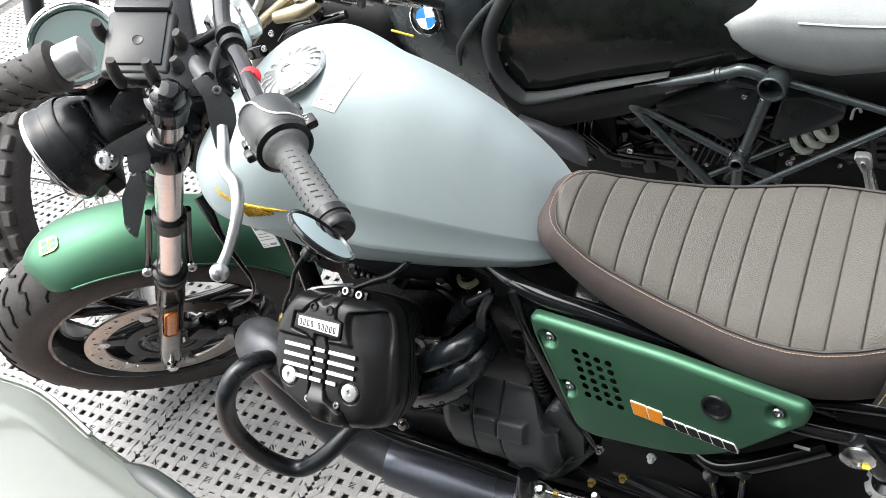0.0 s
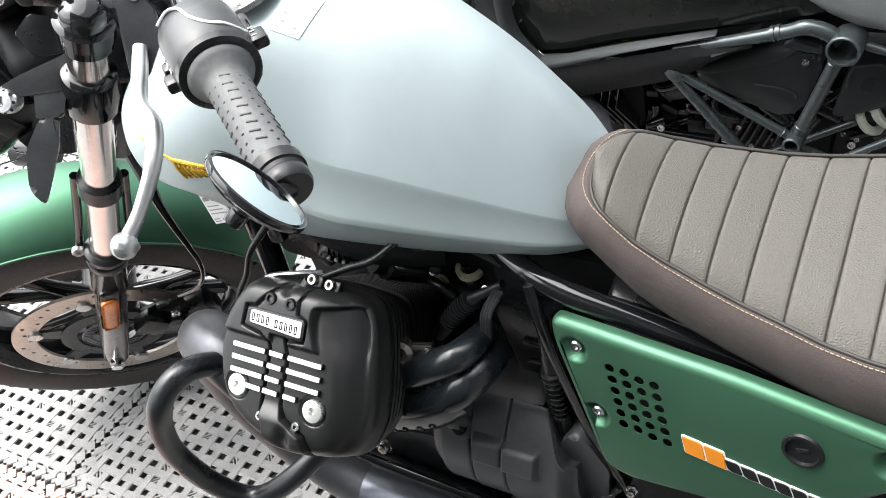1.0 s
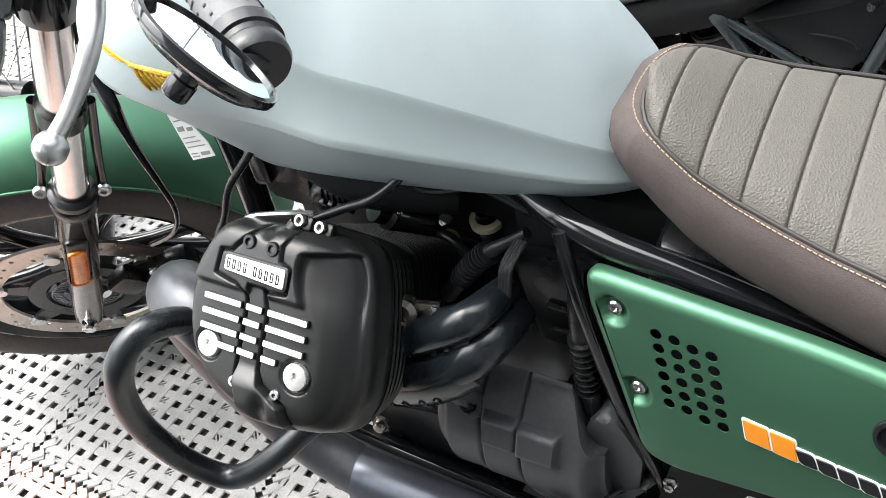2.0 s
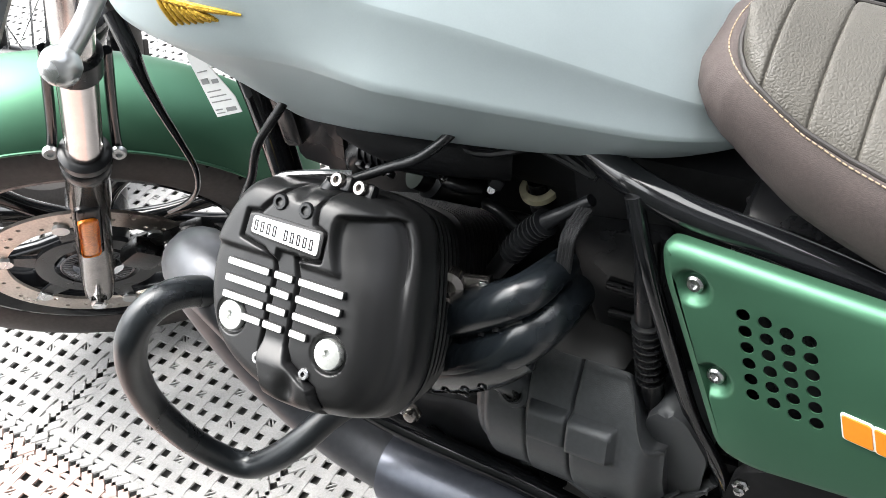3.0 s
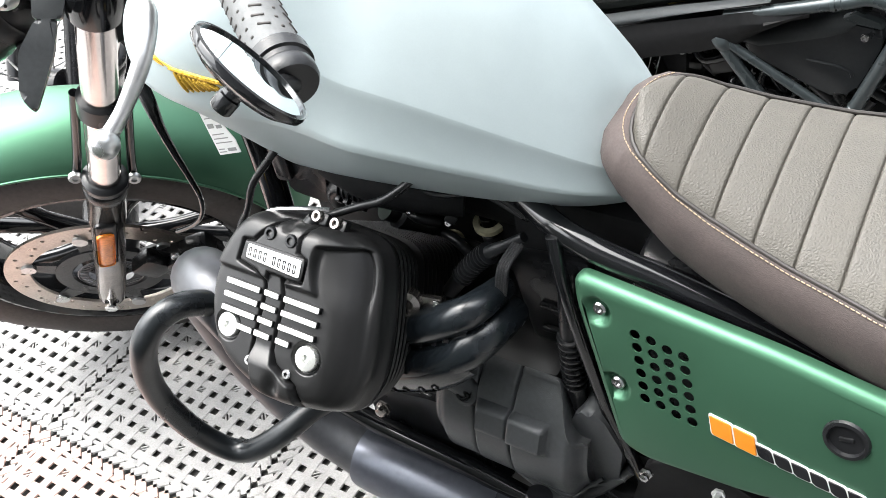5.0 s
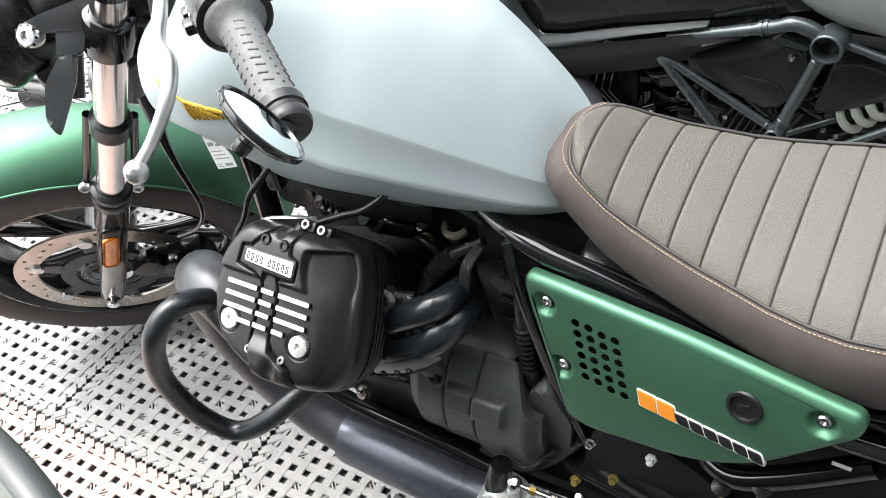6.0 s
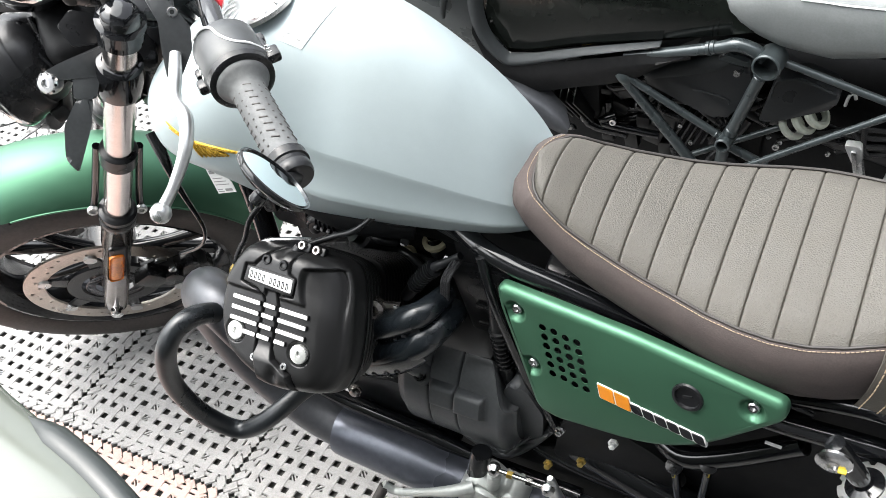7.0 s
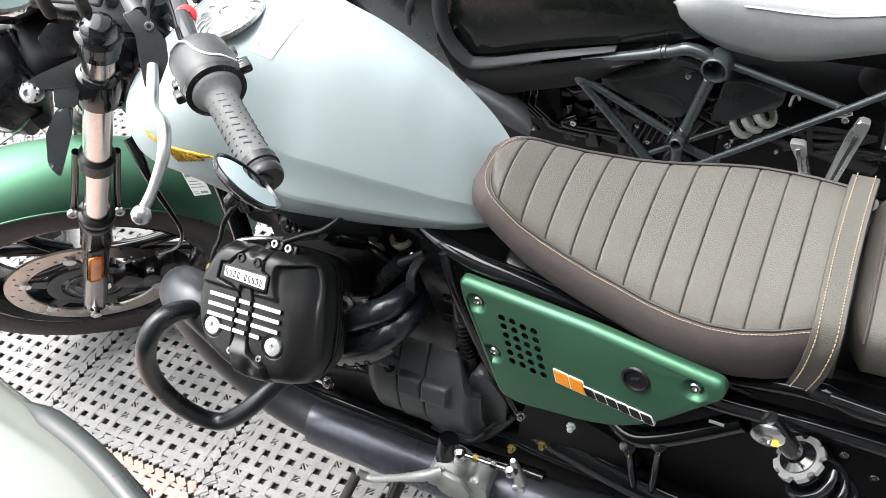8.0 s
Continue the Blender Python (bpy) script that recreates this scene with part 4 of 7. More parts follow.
rim_prof = [(0.222, 0.052), (0.226, 0.056), (0.217, 0.056), (0.205, 0.044), (0.196, 0.030), (0.190, 0.0), (0.196, -0.030), (0.205, -0.044), (0.217, -0.056), (0.226, -0.056), (0.222, -0.052), (0.206, -0.030), (0.203, 0.0), (0.206, 0.030)]
wheel = part("front_wheel", fr(ring_shape(rim_prof, 72, AX)), M_GLOSS, bike, "gloss black cast alloy wheel")
for k in range(5):
    for s in (-1, 1):
        a = radians(72 * k + 12)
        b = a + s * radians(13)
        p0 = Vector((0.035 * math.cos(a), 0, 0.035 * math.sin(a)))
        p1 = Vector((0.11 * math.cos((a + b) / 2 + s * 0.02), 0, 0.11 * math.sin((a + b) / 2 + s * 0.02)))
        p2 = Vector((0.196 * math.cos(b), 0, 0.196 * math.sin(b)))
        part("spoke", fr(tube([p0, p1, p2], [0.016, 0.012, 0.014], 10, 5)), M_GLOSS, wheel)
part("hub", fr(lathe([(0.0, -0.075), (0.022, -0.075), (0.030, -0.062), (0.045, -0.055), (0.045, 0.055), (0.030, 0.062), (0, 0.075)], 32, AX)), M_BLACK, wheel)
# brake disc with drilled holes, on the left of the wheel
DISC = axes((0, -0.070, 0), (0, 1, 0), (1, 0, 0))


def drilled(r0, r1, h, holes, m, seg=72):
    """A flat ring with drilled holes."""
    bm = bmesh.new()
    edges, top, bot = [], [], []
    for r in (r0, r1):
        up = [bm.verts.new((r * math.cos(2 * math.pi * k / seg), r * math.sin(2 * math.pi * k / seg), 0)) for k in range(seg)]
        dn = [bm.verts.new((v.co.x, v.co.y, h)) for v in up]
        for k in range(seg):
            edges.append(bm.edges.new((up[k], up[(k + 1) % seg])))
            bm.faces.new((up[k], up[(k + 1) % seg], dn[(k + 1) % seg], dn[k]))
    for x, y, r in holes:
        up = [bm.verts.new((x + r * math.cos(2 * math.pi * k / 8), y + r * math.sin(2 * math.pi * k / 8), 0)) for k in range(8)]
        dn = [bm.verts.new((v.co.x, v.co.y, h)) for v in up]
        for k in range(8):
            edges.append(bm.edges.new((up[k], up[(k + 1) % 8])))
            bm.faces.new((up[k], up[(k + 1) % 8], dn[(k + 1) % 8], dn[k]))
    bmesh.ops.triangle_fill(bm, use_beauty=True, edges=edges)
    bmesh.ops.recalc_face_normals(bm, faces=bm.faces[:])
    return moved(bm_out(bm), m)


drill = []
for k in range(36):
    a = 2 * math.pi * k / 36
    r = (0.132, 0.140, 0.148)[k % 3]
    drill.append((r * math.cos(a), r * math.sin(a), 0.0034))
disc = part("brake_disc", fr(drilled(0.122, 0.160, 0.005, drill, DISC)), M_DISC, bike, "drilled steel brake disc", 30)
part("disc_carrier", fr(ring_shape([(0.060, -0.002), (0.085, -0.002), (0.085, 0.006), (0.060, 0.006)], 48, DISC)), M_BLACK, disc)
for k in range(6):
    part("carrier_arm", fr(moved(prism(rounded([(0.084, -0.016), (0.126, -0.009), (0.126, 0.009), (0.084, 0.016)], 0.003, 2), 0.005, pose(0, 0, -0.0005, 0, 0, 60 * k + 10)), DISC)), M_BLACK, disc)
for k in range(6):
    a = radians(60 * k + 10)
    part("rivet", fr(lathe([(0.0115, -0.004), (0.0115, 0.002), (0.010, 0.0), (0.006, -0.003), (0, -0.003)], 18, DISC @ pose(0.124 * math.cos(a), 0.124 * math.sin(a), -0.001))), M_ALLOY, disc)
part("tone_ring", fr(join(ring_shape([(0.048, -0.003), (0.050, -0.005), (0.052, -0.003), (0.050, -0.001)], 48, DISC), *[moved(box(0.014, 0.003, 0.002, 0.0004), DISC @ pose(0, 0, 0, 0, 0, 8 * k) @ pose(0.042, 0, -0.003)) for k in range(45)])), M_PIPE_GREY, disc)

# fork legs: tube above, slider below
for s, nm in ((-1, "near"), (1, "far")):
    leg = part("fork_leg", fr(lathe([(0, -0.028), (0.018, -0.028), (0.021, -0.02), (0.0225, 0.02), (0.0235, 0.24), (0.0255, 0.245), (0.0255, 0.318), (0.0275, 0.321), (0.0285, 0.330), (0.0285, 0.337), (0.0265, 0.341), (0.0285, 0.345), (0.0285, 0.353), (0.024, 0.357), (0.0205, 0.358)], 32, Matrix.Translation((0, s * 0.10, 0)))), M_SLIDER, bike, "polished dark fork slider below a chrome tube")
    part("fork_tube", fr(lathe([(0.0205, 0.350), (0.0205, 0.81), (0.0, 0.81)], 32, Matrix.Translation((0, s * 0.10, 0)))), M_TUBE, leg, "satin chrome fork tube")
    part("dust_seal", fr(lathe([(0.0258, 0.316), (0.0281, 0.320), (0.0292, 0.330), (0.0292, 0.338), (0.0272, 0.341), (0.0292, 0.345), (0.0292, 0.354), (0.0245, 0.3585), (0.0207, 0.3590)], 32, Matrix.Translation((0, s * 0.10, 0)))), M_BLACK, leg, "black ringed dust seal")
    part("fork_clamp", fr(lathe([(0.0215, 0.503), (0.0265, 0.505), (0.0265, 0.532), (0.0215, 0.535)], 32, Matrix.Translation((0, s * 0.10, 0)))), M_BLACK, leg)
    part("fork_cap", fr(join(lathe([(0.0215, 0.672), (0.028, 0.677), (0.0305, 0.705), (0.028, 0.730), (0.0215, 0.735)], 32, Matrix.Translation((0, s * 0.10, 0))),
         lathe([(0.0215, 0.776), (0.0265, 0.778), (0.0265, 0.788), (0.0285, 0.790), (0.0295, 0.808), (0.027, 0.811), (0.0235, 0.813), (0.0225, 0.820), (0.0175, 0.827), (0.010, 0.830), (0, 0.831)], 32, Matrix.Translation((0, s * 0.10, 0))))), M_GLOSS, leg)
    part("axle_nut", fr(join(lathe([(0.009, -0.006), (0.011, 0.0), (0.011, 0.012), (0, 0.012)], 20, axes((0, s * 0.122, 0), (0, s, 0))), lathe([(0.010, 0), (0.010, 0.004), (0, 0.005)], 6, axes((0, s * 0.132, 0), (0, s, 0))))), M_CHROME, leg)
part("axle", fr(lathe([(0.0, -0.13), (0.010, -0.13), (0.010, 0.13), (0, 0.13)], 20, AX)), M_STEEL, wheel)
refl = part("reflector_mount", fr(moved(box(0.030, 0.010, 0.122, 0.007, seg=3), pose(-0.002, -0.1255, 0.212, 0, 0, 10))), M_BLACK, bike)
part("reflector", fr(moved(box(0.024, 0.010, 0.098, 0.009, seg=3), pose(-0.0027, -0.1300, 0.204, 0, 0, 10))), M_ORANGE, refl, "amber side reflector")

# front mudguard
FR_, FW = 0.355, 0.073


def guard_ring(a, r=FR_, nose=1.0):
    """One arch of the mudguard at the angle a round the wheel."""
    out = []
    for k in range(17):
        b = radians(-68 + 136 * k / 16)
        rr = r - 0.062 + 0.062 * math.cos(b)
        y = FW * math.sin(b) / math.sin(radians(68)) * nose
        out.append(Vector((-rr * math.cos(a), y, rr * math.sin(a))))
    inner = []
    for p in out[::-1]:
        q = Vector((p.x, p.y * 0.965, p.z))
        inner.append(q - Vector((-math.cos(a), 0, math.sin(a))) * 0.003)
    return out + inner


A0, A1 = radians(47), radians(150)
fender = part("front_mudguard", fr(loft([guard_ring(a, FR_ - 0.010 * max(0, (0.06 - t) / 0.06) ** 2, 1.0 - 0.62 * max(0.0, (0.12 - t) / 0.12) ** 2.4) for t, a in ((k / 48, A0 + (A1 - A0) * k / 48) for k in range(49))])), M_GREEN, bike, "satin green front mudguard", 60)
lip_edge = [guard_ring(a, FR_, 1.0)[0] for a in np.linspace(A0 + radians(13), A1, 40)]
part("guard_lip", fr(tube([p + Vector((0, -0.0006, 0)) for p in lip_edge], 0.0020, 8, 0)), M_GREEN, fender, "rolled lower edge")
for y0 in (-1,):
    for x0, x1 in ((-0.036, -0.036), (0.036, 0.036)):
        part("stay", fr(tube([(x0, y0 * 0.092, 0.345), (x0 * 0.9, y0 * 0.086, 0.38), (x0 * 0.8, y0 * 0.084, 0.515)], 0.006, 10, 4)), M_GLOSS, fender, "gloss black mudguard stay")
        part("stay_bolt", fr(bolt((x0, y0 * 0.096, 0.348), (0, y0, 0.3), 0.009, 0.006)), M_ALLOY, fender)

# heat shield behind the cylinder: two curved black covers with small vents
shield_up = [(0.626, -0.150, 0.572), (0.640, -0.152, 0.582), (0.672, -0.152, 0.603), (0.712, -0.152, 0.627), (0.742, -0.150, 0.649), (0.760, -0.143, 0.660), (0.770, -0.122, 0.660), (0.772, -0.095, 0.650)]
shield_lo = [(0.628, -0.158, 0.534), (0.644, -0.161, 0.545), (0.672, -0.163, 0.560), (0.714, -0.164, 0.585), (0.746, -0.160, 0.608), (0.766, -0.150, 0.624), (0.777, -0.126, 0.628), (0.780, -0.095, 0.618)]
shield = part("heat_shield", tube(shield_up, [0.0150, 0.0180, 0.0195, 0.0190, 0.0180, 0.0165, 0.015, 0.013], 24, 7), M_SHIELD, bike, "satin black curved heat shield")
part("lower_shield", tube(shield_lo, [0.017, 0.0215, 0.0225, 0.0225, 0.0220, 0.0205, 0.019, 0.016], 26, 7), M_SHIELD, shield, "lower curve of the heat shield")
skirt_rows = []
for (x, y, z), (x2, y2, z2) in zip(spline(shield_up[1:6], 6), spline(shield_lo[1:6], 6)):
    skirt_rows.append([Vector((x, y + 0.004, z + 0.004)), Vector((x, y - 0.008, z - 0.010)), Vector(((x + x2) / 2, (y + y2) / 2 - 0.0125, (z + z2) / 2)), Vector((x2, y2 - 0.0215, z2 + 0.006)), Vector((x2, y2 - 0.0235, z2 - 0.004)), Vector((x2 + 0.002, y2 - 0.0225, z2 - 0.018)), Vector((x2 + 0.004, y2 - 0.018, z2 - 0.029)), Vector((x2 + 0.004, y2 - 0.010, z2 - 0.034))])
part("shield_web", loft(skirt_rows, False, False), M_SHIELD, shield, "", 60)
for k, p in enumerate(spline(shield_lo[1:6], 6)[2:15:3]):
    part("vent_hole", lathe([(0.0042, -0.002), (0.0042, 0.0010), (0.0032, 0.0014), (0.0030, -0.001), (0, -0.001)], 14, axes(p + Vector((0.003, -0.0222, -0.0195)), (0.1, -0.93, -0.3))), M_BLACK if k % 3 else M_PIPE_GREY, shield)
for k, p in enumerate(spline(shield_up[1:6], 6)[8:20:3]):
    part("vent_hole", lathe([(0.0036, -0.002), (0.0036, 0.0010), (0.0028, 0.0012), (0.0026, -0.001), (0, -0.001)], 14, axes(p + Vector((0.004, -0.0145, -0.0150)), (0.12, -0.9, -0.3))), M_BLACK, shield)
part("shield_dimple", lathe([(0.0135, -0.006), (0.0130, 0.0015), (0.0105, 0.0020), (0.0075, -0.003), (0, -0.004)], 24, axes((0.664, -0.1855, 0.5640), (0.05, -0.9, 0.4))), M_SHIELD, shield)
part("shield_screw", bolt((0.661, -0.1765, 0.5790), (0.05, -0.80, 0.6), 0.0068, 0.005), M_BLACK, shield)

# intake, wiring and hoses between tank and engine
airbox = part("airbox", join(box(0.30, 0.12, 0.12, 0.02, pose(0.64, 0.04, 0.70)), box(0.22, 0.13, 0.18, 0.03, pose(0.86, 0.02, 0.64)), box(0.10, 0.06, 0.10, 0.02, pose(0.50, 0.02, 0.72))), M_MATT_SHADE, bike, "black plastic airbox under the tank")
part("duct", tube([(0.560, -0.060, 0.728), (0.600, -0.058, 0.712), (0.650, -0.05, 0.700), (0.700, -0.03, 0.690)], [0.020, 0.023, 0.022, 0.022], 16, 5), M_MATT_SHADE, airbox)
for k in range(3):
    part("duct_clip", tube([(0.588 + 0.014 * k + 0.024 * math.cos(a), -0.058 + 0.024 * math.sin(a) * 0.9, 0.714 - 0.004 * k + 0.024 * math.sin(a)) for a in np.linspace(-0.5, 3.6, 14)], 0.002, 6, 0), M_MATT_SHADE, airbox)
part("shroud", join(prism(rounded([(0.478, 0.652), (0.484, 0.760), (0.552, 0.750), (0.529, 0.646)], 0.005), 0.008, axes((0, -0.046, 0), (0, -1, 0), (1, 0, 0)), 0.002), prism(rounded([(0.470, 0.67), (0.478, 0.82), (0.500, 0.815), (0.492, 0.675)], 0.004), 0.01, axes((0, -0.05, 0), (0, -1, 0), (1, 0, 0)), 0.002)), M_BLACK, airbox, "flat black plastic shroud")
hose = part("plug_cable", tube([(0.578, -0.170, 0.716), (0.600, -0.145, 0.728), (0.636, -0.121, 0.737), (0.671, -0.114, 0.753), (0.695, -0.095, 0.770), (0.70, -0.06, 0.775)], 0.0042, 10, 6), M_BLACK, bike, "black spark plug cable")
part("cable_boot", tube([(0.590, -0.178, 0.712), (0.602, -0.163, 0.728), (0.612, -0.150, 0.742)], [0.011, 0.010, 0.008], 12, 3), M_BLACK, hose)
for p in ((0.6168, -0.150, 0.7462), (0.6349, -0.148, 0.7405)):
    saddle = part("cable_saddle", box(0.022, 0.013, 0.009, 0.003, axes((p[0], p[1] + 0.002, p[2] - 0.005), (-0.1, -0.5, 0.85), (1, 0, 0)), 2), M_BLACK, hose)
    part("saddle_screw", lathe([(0.0058, -0.003), (0.0060, 0.003), (0.0052, 0.0044), (0.0030, 0.0044), (0.0027, 0.001), (0, 0.001)], 18, axes(p, (-0.1, -0.62, 0.78))), M_SLIDER, saddle)
part("bracket_rod", tube([(0.548, -0.160, 0.728), (0.556, -0.150, 0.735), (0.590, -0.140, 0.738), (0.612, -0.130, 0.734)], 0.003, 8, 4), M_STEEL, hose)
LOOM = [(0.692, -0.080, 0.593), (0.7105, -0.080, 0.622), (0.733, -0.080, 0.654), (0.7535, -0.080, 0.677), (0.772, -0.078, 0.692), (0.7914, -0.076, 0.7075)]
wire = part("ribbed_loom", tube(LOOM, [0.0085, 0.0095, 0.0092, 0.0070, 0.0052, 0.0050], 14, 6), M_LOOM, bike, "black ribbed wiring sleeve")
lm = spline(LOOM[1:4], 11)[2:]
for p, q in zip(lm[:-1:2], lm[1::2]):
    part("loom_rib", lathe([(0.009, -0.0013), (0.0118, -0.0007), (0.0118, 0.0007), (0.009, 0.0013)], 16, axes(p, q - p)), M_LOOM, wire)
part("plug_clip", box(0.016, 0.010, 0.012, 0.002, axes((0.706, -0.135, 0.632), (0.2, -0.8, 0.5))), M_STEEL, wire)
part("plug_clip", box(0.006, 0.006, 0.022, 0.001, axes((0.718, -0.132, 0.646), (0.2, -0.8, 0.5))), M_STEEL, wire)
for k in range(4):
    o = 0.0028 * (k - 1.5)
    hose2 = part("braided_hose", tube([(0.7900 + o, -0.085, 0.7060), (0.7862 + o, -0.108, 0.7000), (0.7820 + o, -0.112, 0.6780), (0.7782 + o, -0.113, 0.6580), (0.7690 + o, -0.114, 0.6410), (0.7590 + o, -0.125, 0.6320)], 0.0024, 8, 6), M_BRAID, bike, "thin braided black hose")
injector = part("fuel_injector", lathe([(0.011, -0.03), (0.011, 0.0), (0.013, 0.002), (0.013, 0.014), (0.009, 0.016), (0.009, 0.04), (0, 0.04)], 20, axes((0.7060, 0.000, 0.600), (-0.05, -0.1, 1))), M_BLACK, bike, "black fuel injector with cream ring")
part("cream_ring", ring_shape([(0.012, -0.004), (0.0185, -0.003), (0.0185, 0.003), (0.012, 0.004)], 28, axes((0.7052, -0.003, 0.628), (-0.05, -0.1, 1))), M_CREAM, injector)
part("injector_plug", box(0.020, 0.014, 0.018, 0.003, pose(0.701, -0.006, 0.652, 12, 8, 0)), M_BLACK, injector)
nozzle = part("sensor_fitting", lathe([(0.0105, -0.01), (0.0105, 0.004), (0.0085, 0.008), (0.0045, 0.008), (0.0045, 0.001), (0, 0.001)], 22, axes((0.6330, 0.018, 0.5520), (0.35, -0.55, 0.75))), M_CREAM, bike, "small pale ring fitting on the cylinder")
part("sensor_base", lathe([(0.0135, -0.014), (0.0135, -0.004), (0.0105, -0.003)], 22, axes((0.6330, 0.018, 0.5520), (0.35, -0.55, 0.75))), M_CREAM, nozzle)
lug = part("engine_lug", lathe([(0.014, -0.01), (0.014, 0.004), (0.008, 0.006), (0.008, 0.002), (0, 0.002)], 20, axes((0.693, -0.150, 0.6506), (0.3, -0.85, 0.4))), M_SLIDER, bike, "dull alloy lug bolt beside the heat shield")
part("lug_arm", box(0.035, 0.012, 0.010, 0.003, axes((0.706, -0.138, 0.648), (0.3, -0.85, 0.4))), M_SLIDER, lug)
part("sump_bolt", join(bolt((0.590, -0.141, 0.391), (0, -1, 0.2), 0.009, 0.010, False), lathe([(0.011, 0), (0.011, 0.004), (0, 0.004)], 6, axes((0.590, -0.138, 0.391), (0, -1, 0.2)))), M_SLIDER, frame_o, "dull steel sump bolt")
part("plate_stamp", box(0.085, 0.004, 0.022, 0.001, pose(0.655, -0.112, 0.405, 8, 8, 0)), M_STEEL, engine)

# head tube, down tubes, paper tag, small cables
part("down_tube", tube([(0.405, -0.020, 0.86), (0.432, -0.035, 0.77), (0.445, -0.045, 0.70), (0.452, -0.06, 0.60), (0.46, -0.09, 0.50)], 0.016, 14, 5), M_GLOSS, frame_o)
part("head_tube", tube([(0.300, 0, 0.80), (0.362, 0, 0.91), (0.42, 0, 1.01)], 0.032, 20, 0), M_BLACK, frame_o)
part("top_tube", tube([(0.36, 0, 0.90), (0.50, 0, 0.86), (0.80, 0, 0.77)], 0.030, 16, 5), M_GLOSS, frame_o)
tag = part("paper_tag", prism([(0.408, 0.775), (0.412, 0.7045), (0.449, 0.719), (0.4485, 0.737), (0.432, 0.768), (0.425, 0.785)], 0.0008, axes((0, -0.075, 0), (0, -1, 0), (1, 0, 0))), M_LABEL, bike, "white printed paper tag under the tank")
part("tag_print", join(*[prism([(x0, z0), (x0 + w, z0 + w * 0.36), (x0 + w, z0 + w * 0.36 + h), (x0, z0 + h)], 0.0004, axes((0, -0.0759, 0), (0, -1, 0), (1, 0, 0))) for x0, z0, w, h in ((0.4145, 0.709, 0.012, 0.0012), (0.4145, 0.713, 0.010, 0.0012), (0.430, 0.7155, 0.014, 0.0045), (0.4145, 0.722, 0.028, 0.0012), (0.4145, 0.728, 0.024, 0.0012), (0.4145, 0.734, 0.020, 0.0012), (0.413, 0.743, 0.010, 0.006), (0.427, 0.747, 0.009, 0.0045), (0.413, 0.756, 0.014, 0.0012))]), M_INK, tag)
clutch = part("clutch_cable", tube([(0.572, -0.090, 0.810), (0.546, -0.120, 0.775), (0.522, -0.134, 0.745), (0.500, -0.136, 0.705), (0.478, -0.140, 0.672), (0.462, -0.145, 0.640)], 0.004, 10, 6), M_BLACK, bike, "black sheathed cable with brass end")
part("cable_end", lathe([(0.006, 0), (0.0075, 0.006), (0.0075, 0.03), (0.005, 0.034), (0.003, 0.045)], 16, axes((0.452, -0.150, 0.612), (0.35, 0.15, 0.9))), M_BRASS, clutch)
brake = part("brake_hose", tube([(0.372, -0.100, 0.830), (0.388, -0.112, 0.800), (0.390, -0.115, 0.770), (0.392, -0.115, 0.735), (0.3965, -0.115, 0.703), (0.3985, -0.115, 0.672), (0.388, -0.115, 0.643), (0.362, -0.115, 0.615), (0.319, -0.115, 0.587)], [0.0085, 0.0078, 0.0054, 0.0042, 0.0034, 0.0030, 0.0029, 0.0029, 0.0029], 10, 6), M_GLOSS, bike, "gloss black brake hose")
caliper = part("brake_caliper", fr(join(box(0.062, 0.040, 0.105, 0.012, pose(0.118, -0.082, 0.085, 0, 52, 0)), box(0.05, 0.03, 0.05, 0.008, pose(0.062, -0.098, 0.09, 0, 30, 0)), lathe([(0.016, 0), (0.016, 0.012), (0.012, 0.014), (0, 0.014)], 20, axes((0.10, -0.102, 0.105), (0, -1, 0))), lathe([(0.016, 0), (0.016, 0.012), (0.012, 0.014), (0, 0.014)], 20, axes((0.135, -0.102, 0.060), (0, -1, 0))))), M_BLACK, bike, "black brake caliper over the disc")
for p in ((0.145, -0.104, 0.085), (0.095, -0.104, 0.130)):
    part("caliper_bolt", fr(bolt(p, (0, -1, 0), 0.008, 0.006)), M_STEEL, caliper)
part("caliper_stamp", fr(box(0.036, 0.002, 0.007, 0.0006, pose(0.150, -0.103, 0.040, 0, 35, 0))), M_WHITE, caliper)

# tyre grooves, laid on as near-black zigzag tubes with the grooves' shade in their colour
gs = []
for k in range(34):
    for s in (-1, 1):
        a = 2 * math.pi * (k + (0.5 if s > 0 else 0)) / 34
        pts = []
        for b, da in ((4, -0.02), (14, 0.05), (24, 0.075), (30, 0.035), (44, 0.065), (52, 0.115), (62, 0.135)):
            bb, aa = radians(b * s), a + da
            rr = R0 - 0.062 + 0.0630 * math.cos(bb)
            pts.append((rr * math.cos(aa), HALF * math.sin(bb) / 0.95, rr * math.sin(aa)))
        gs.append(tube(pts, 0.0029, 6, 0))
part("tread_pattern", fr(join(*gs)), mat("groove_shade_rubber", (0.006, 0.006, 0.006), 0.9), tyre)["kind"] = "stuff"

# yokes, headlight, indicator
yoke = part("lower_yoke", fr(box(0.07, 0.20, 0.030, 0.010, pose(0.012, 0.012, 0.705))), M_BLACK, bike, "black fork yoke")
part("upper_yoke", fr(box(0.070, 0.21, 0.022, 0.010, pose(0.016, 0.012, 0.806))), M_BLACK, yoke)
lamp_m = axes((0.161, -0.094, 0.892), (-0.683, -0.691, -0.236), (0, 0, 1)) @ Matrix.Scale(0.80, 4)
lamp = part("headlight", lathe([(0.0, -0.085), (0.035, -0.083), (0.062, -0.070), (0.080, -0.040), (0.085, -0.012), (0.089, -0.010), (0.090, 0.012), (0.093, 0.016), (0.094, 0.034), (0.088, 0.040), (0.0, 0.043)], 48, lamp_m), M_BLACK, bike, "black round headlight bucket")
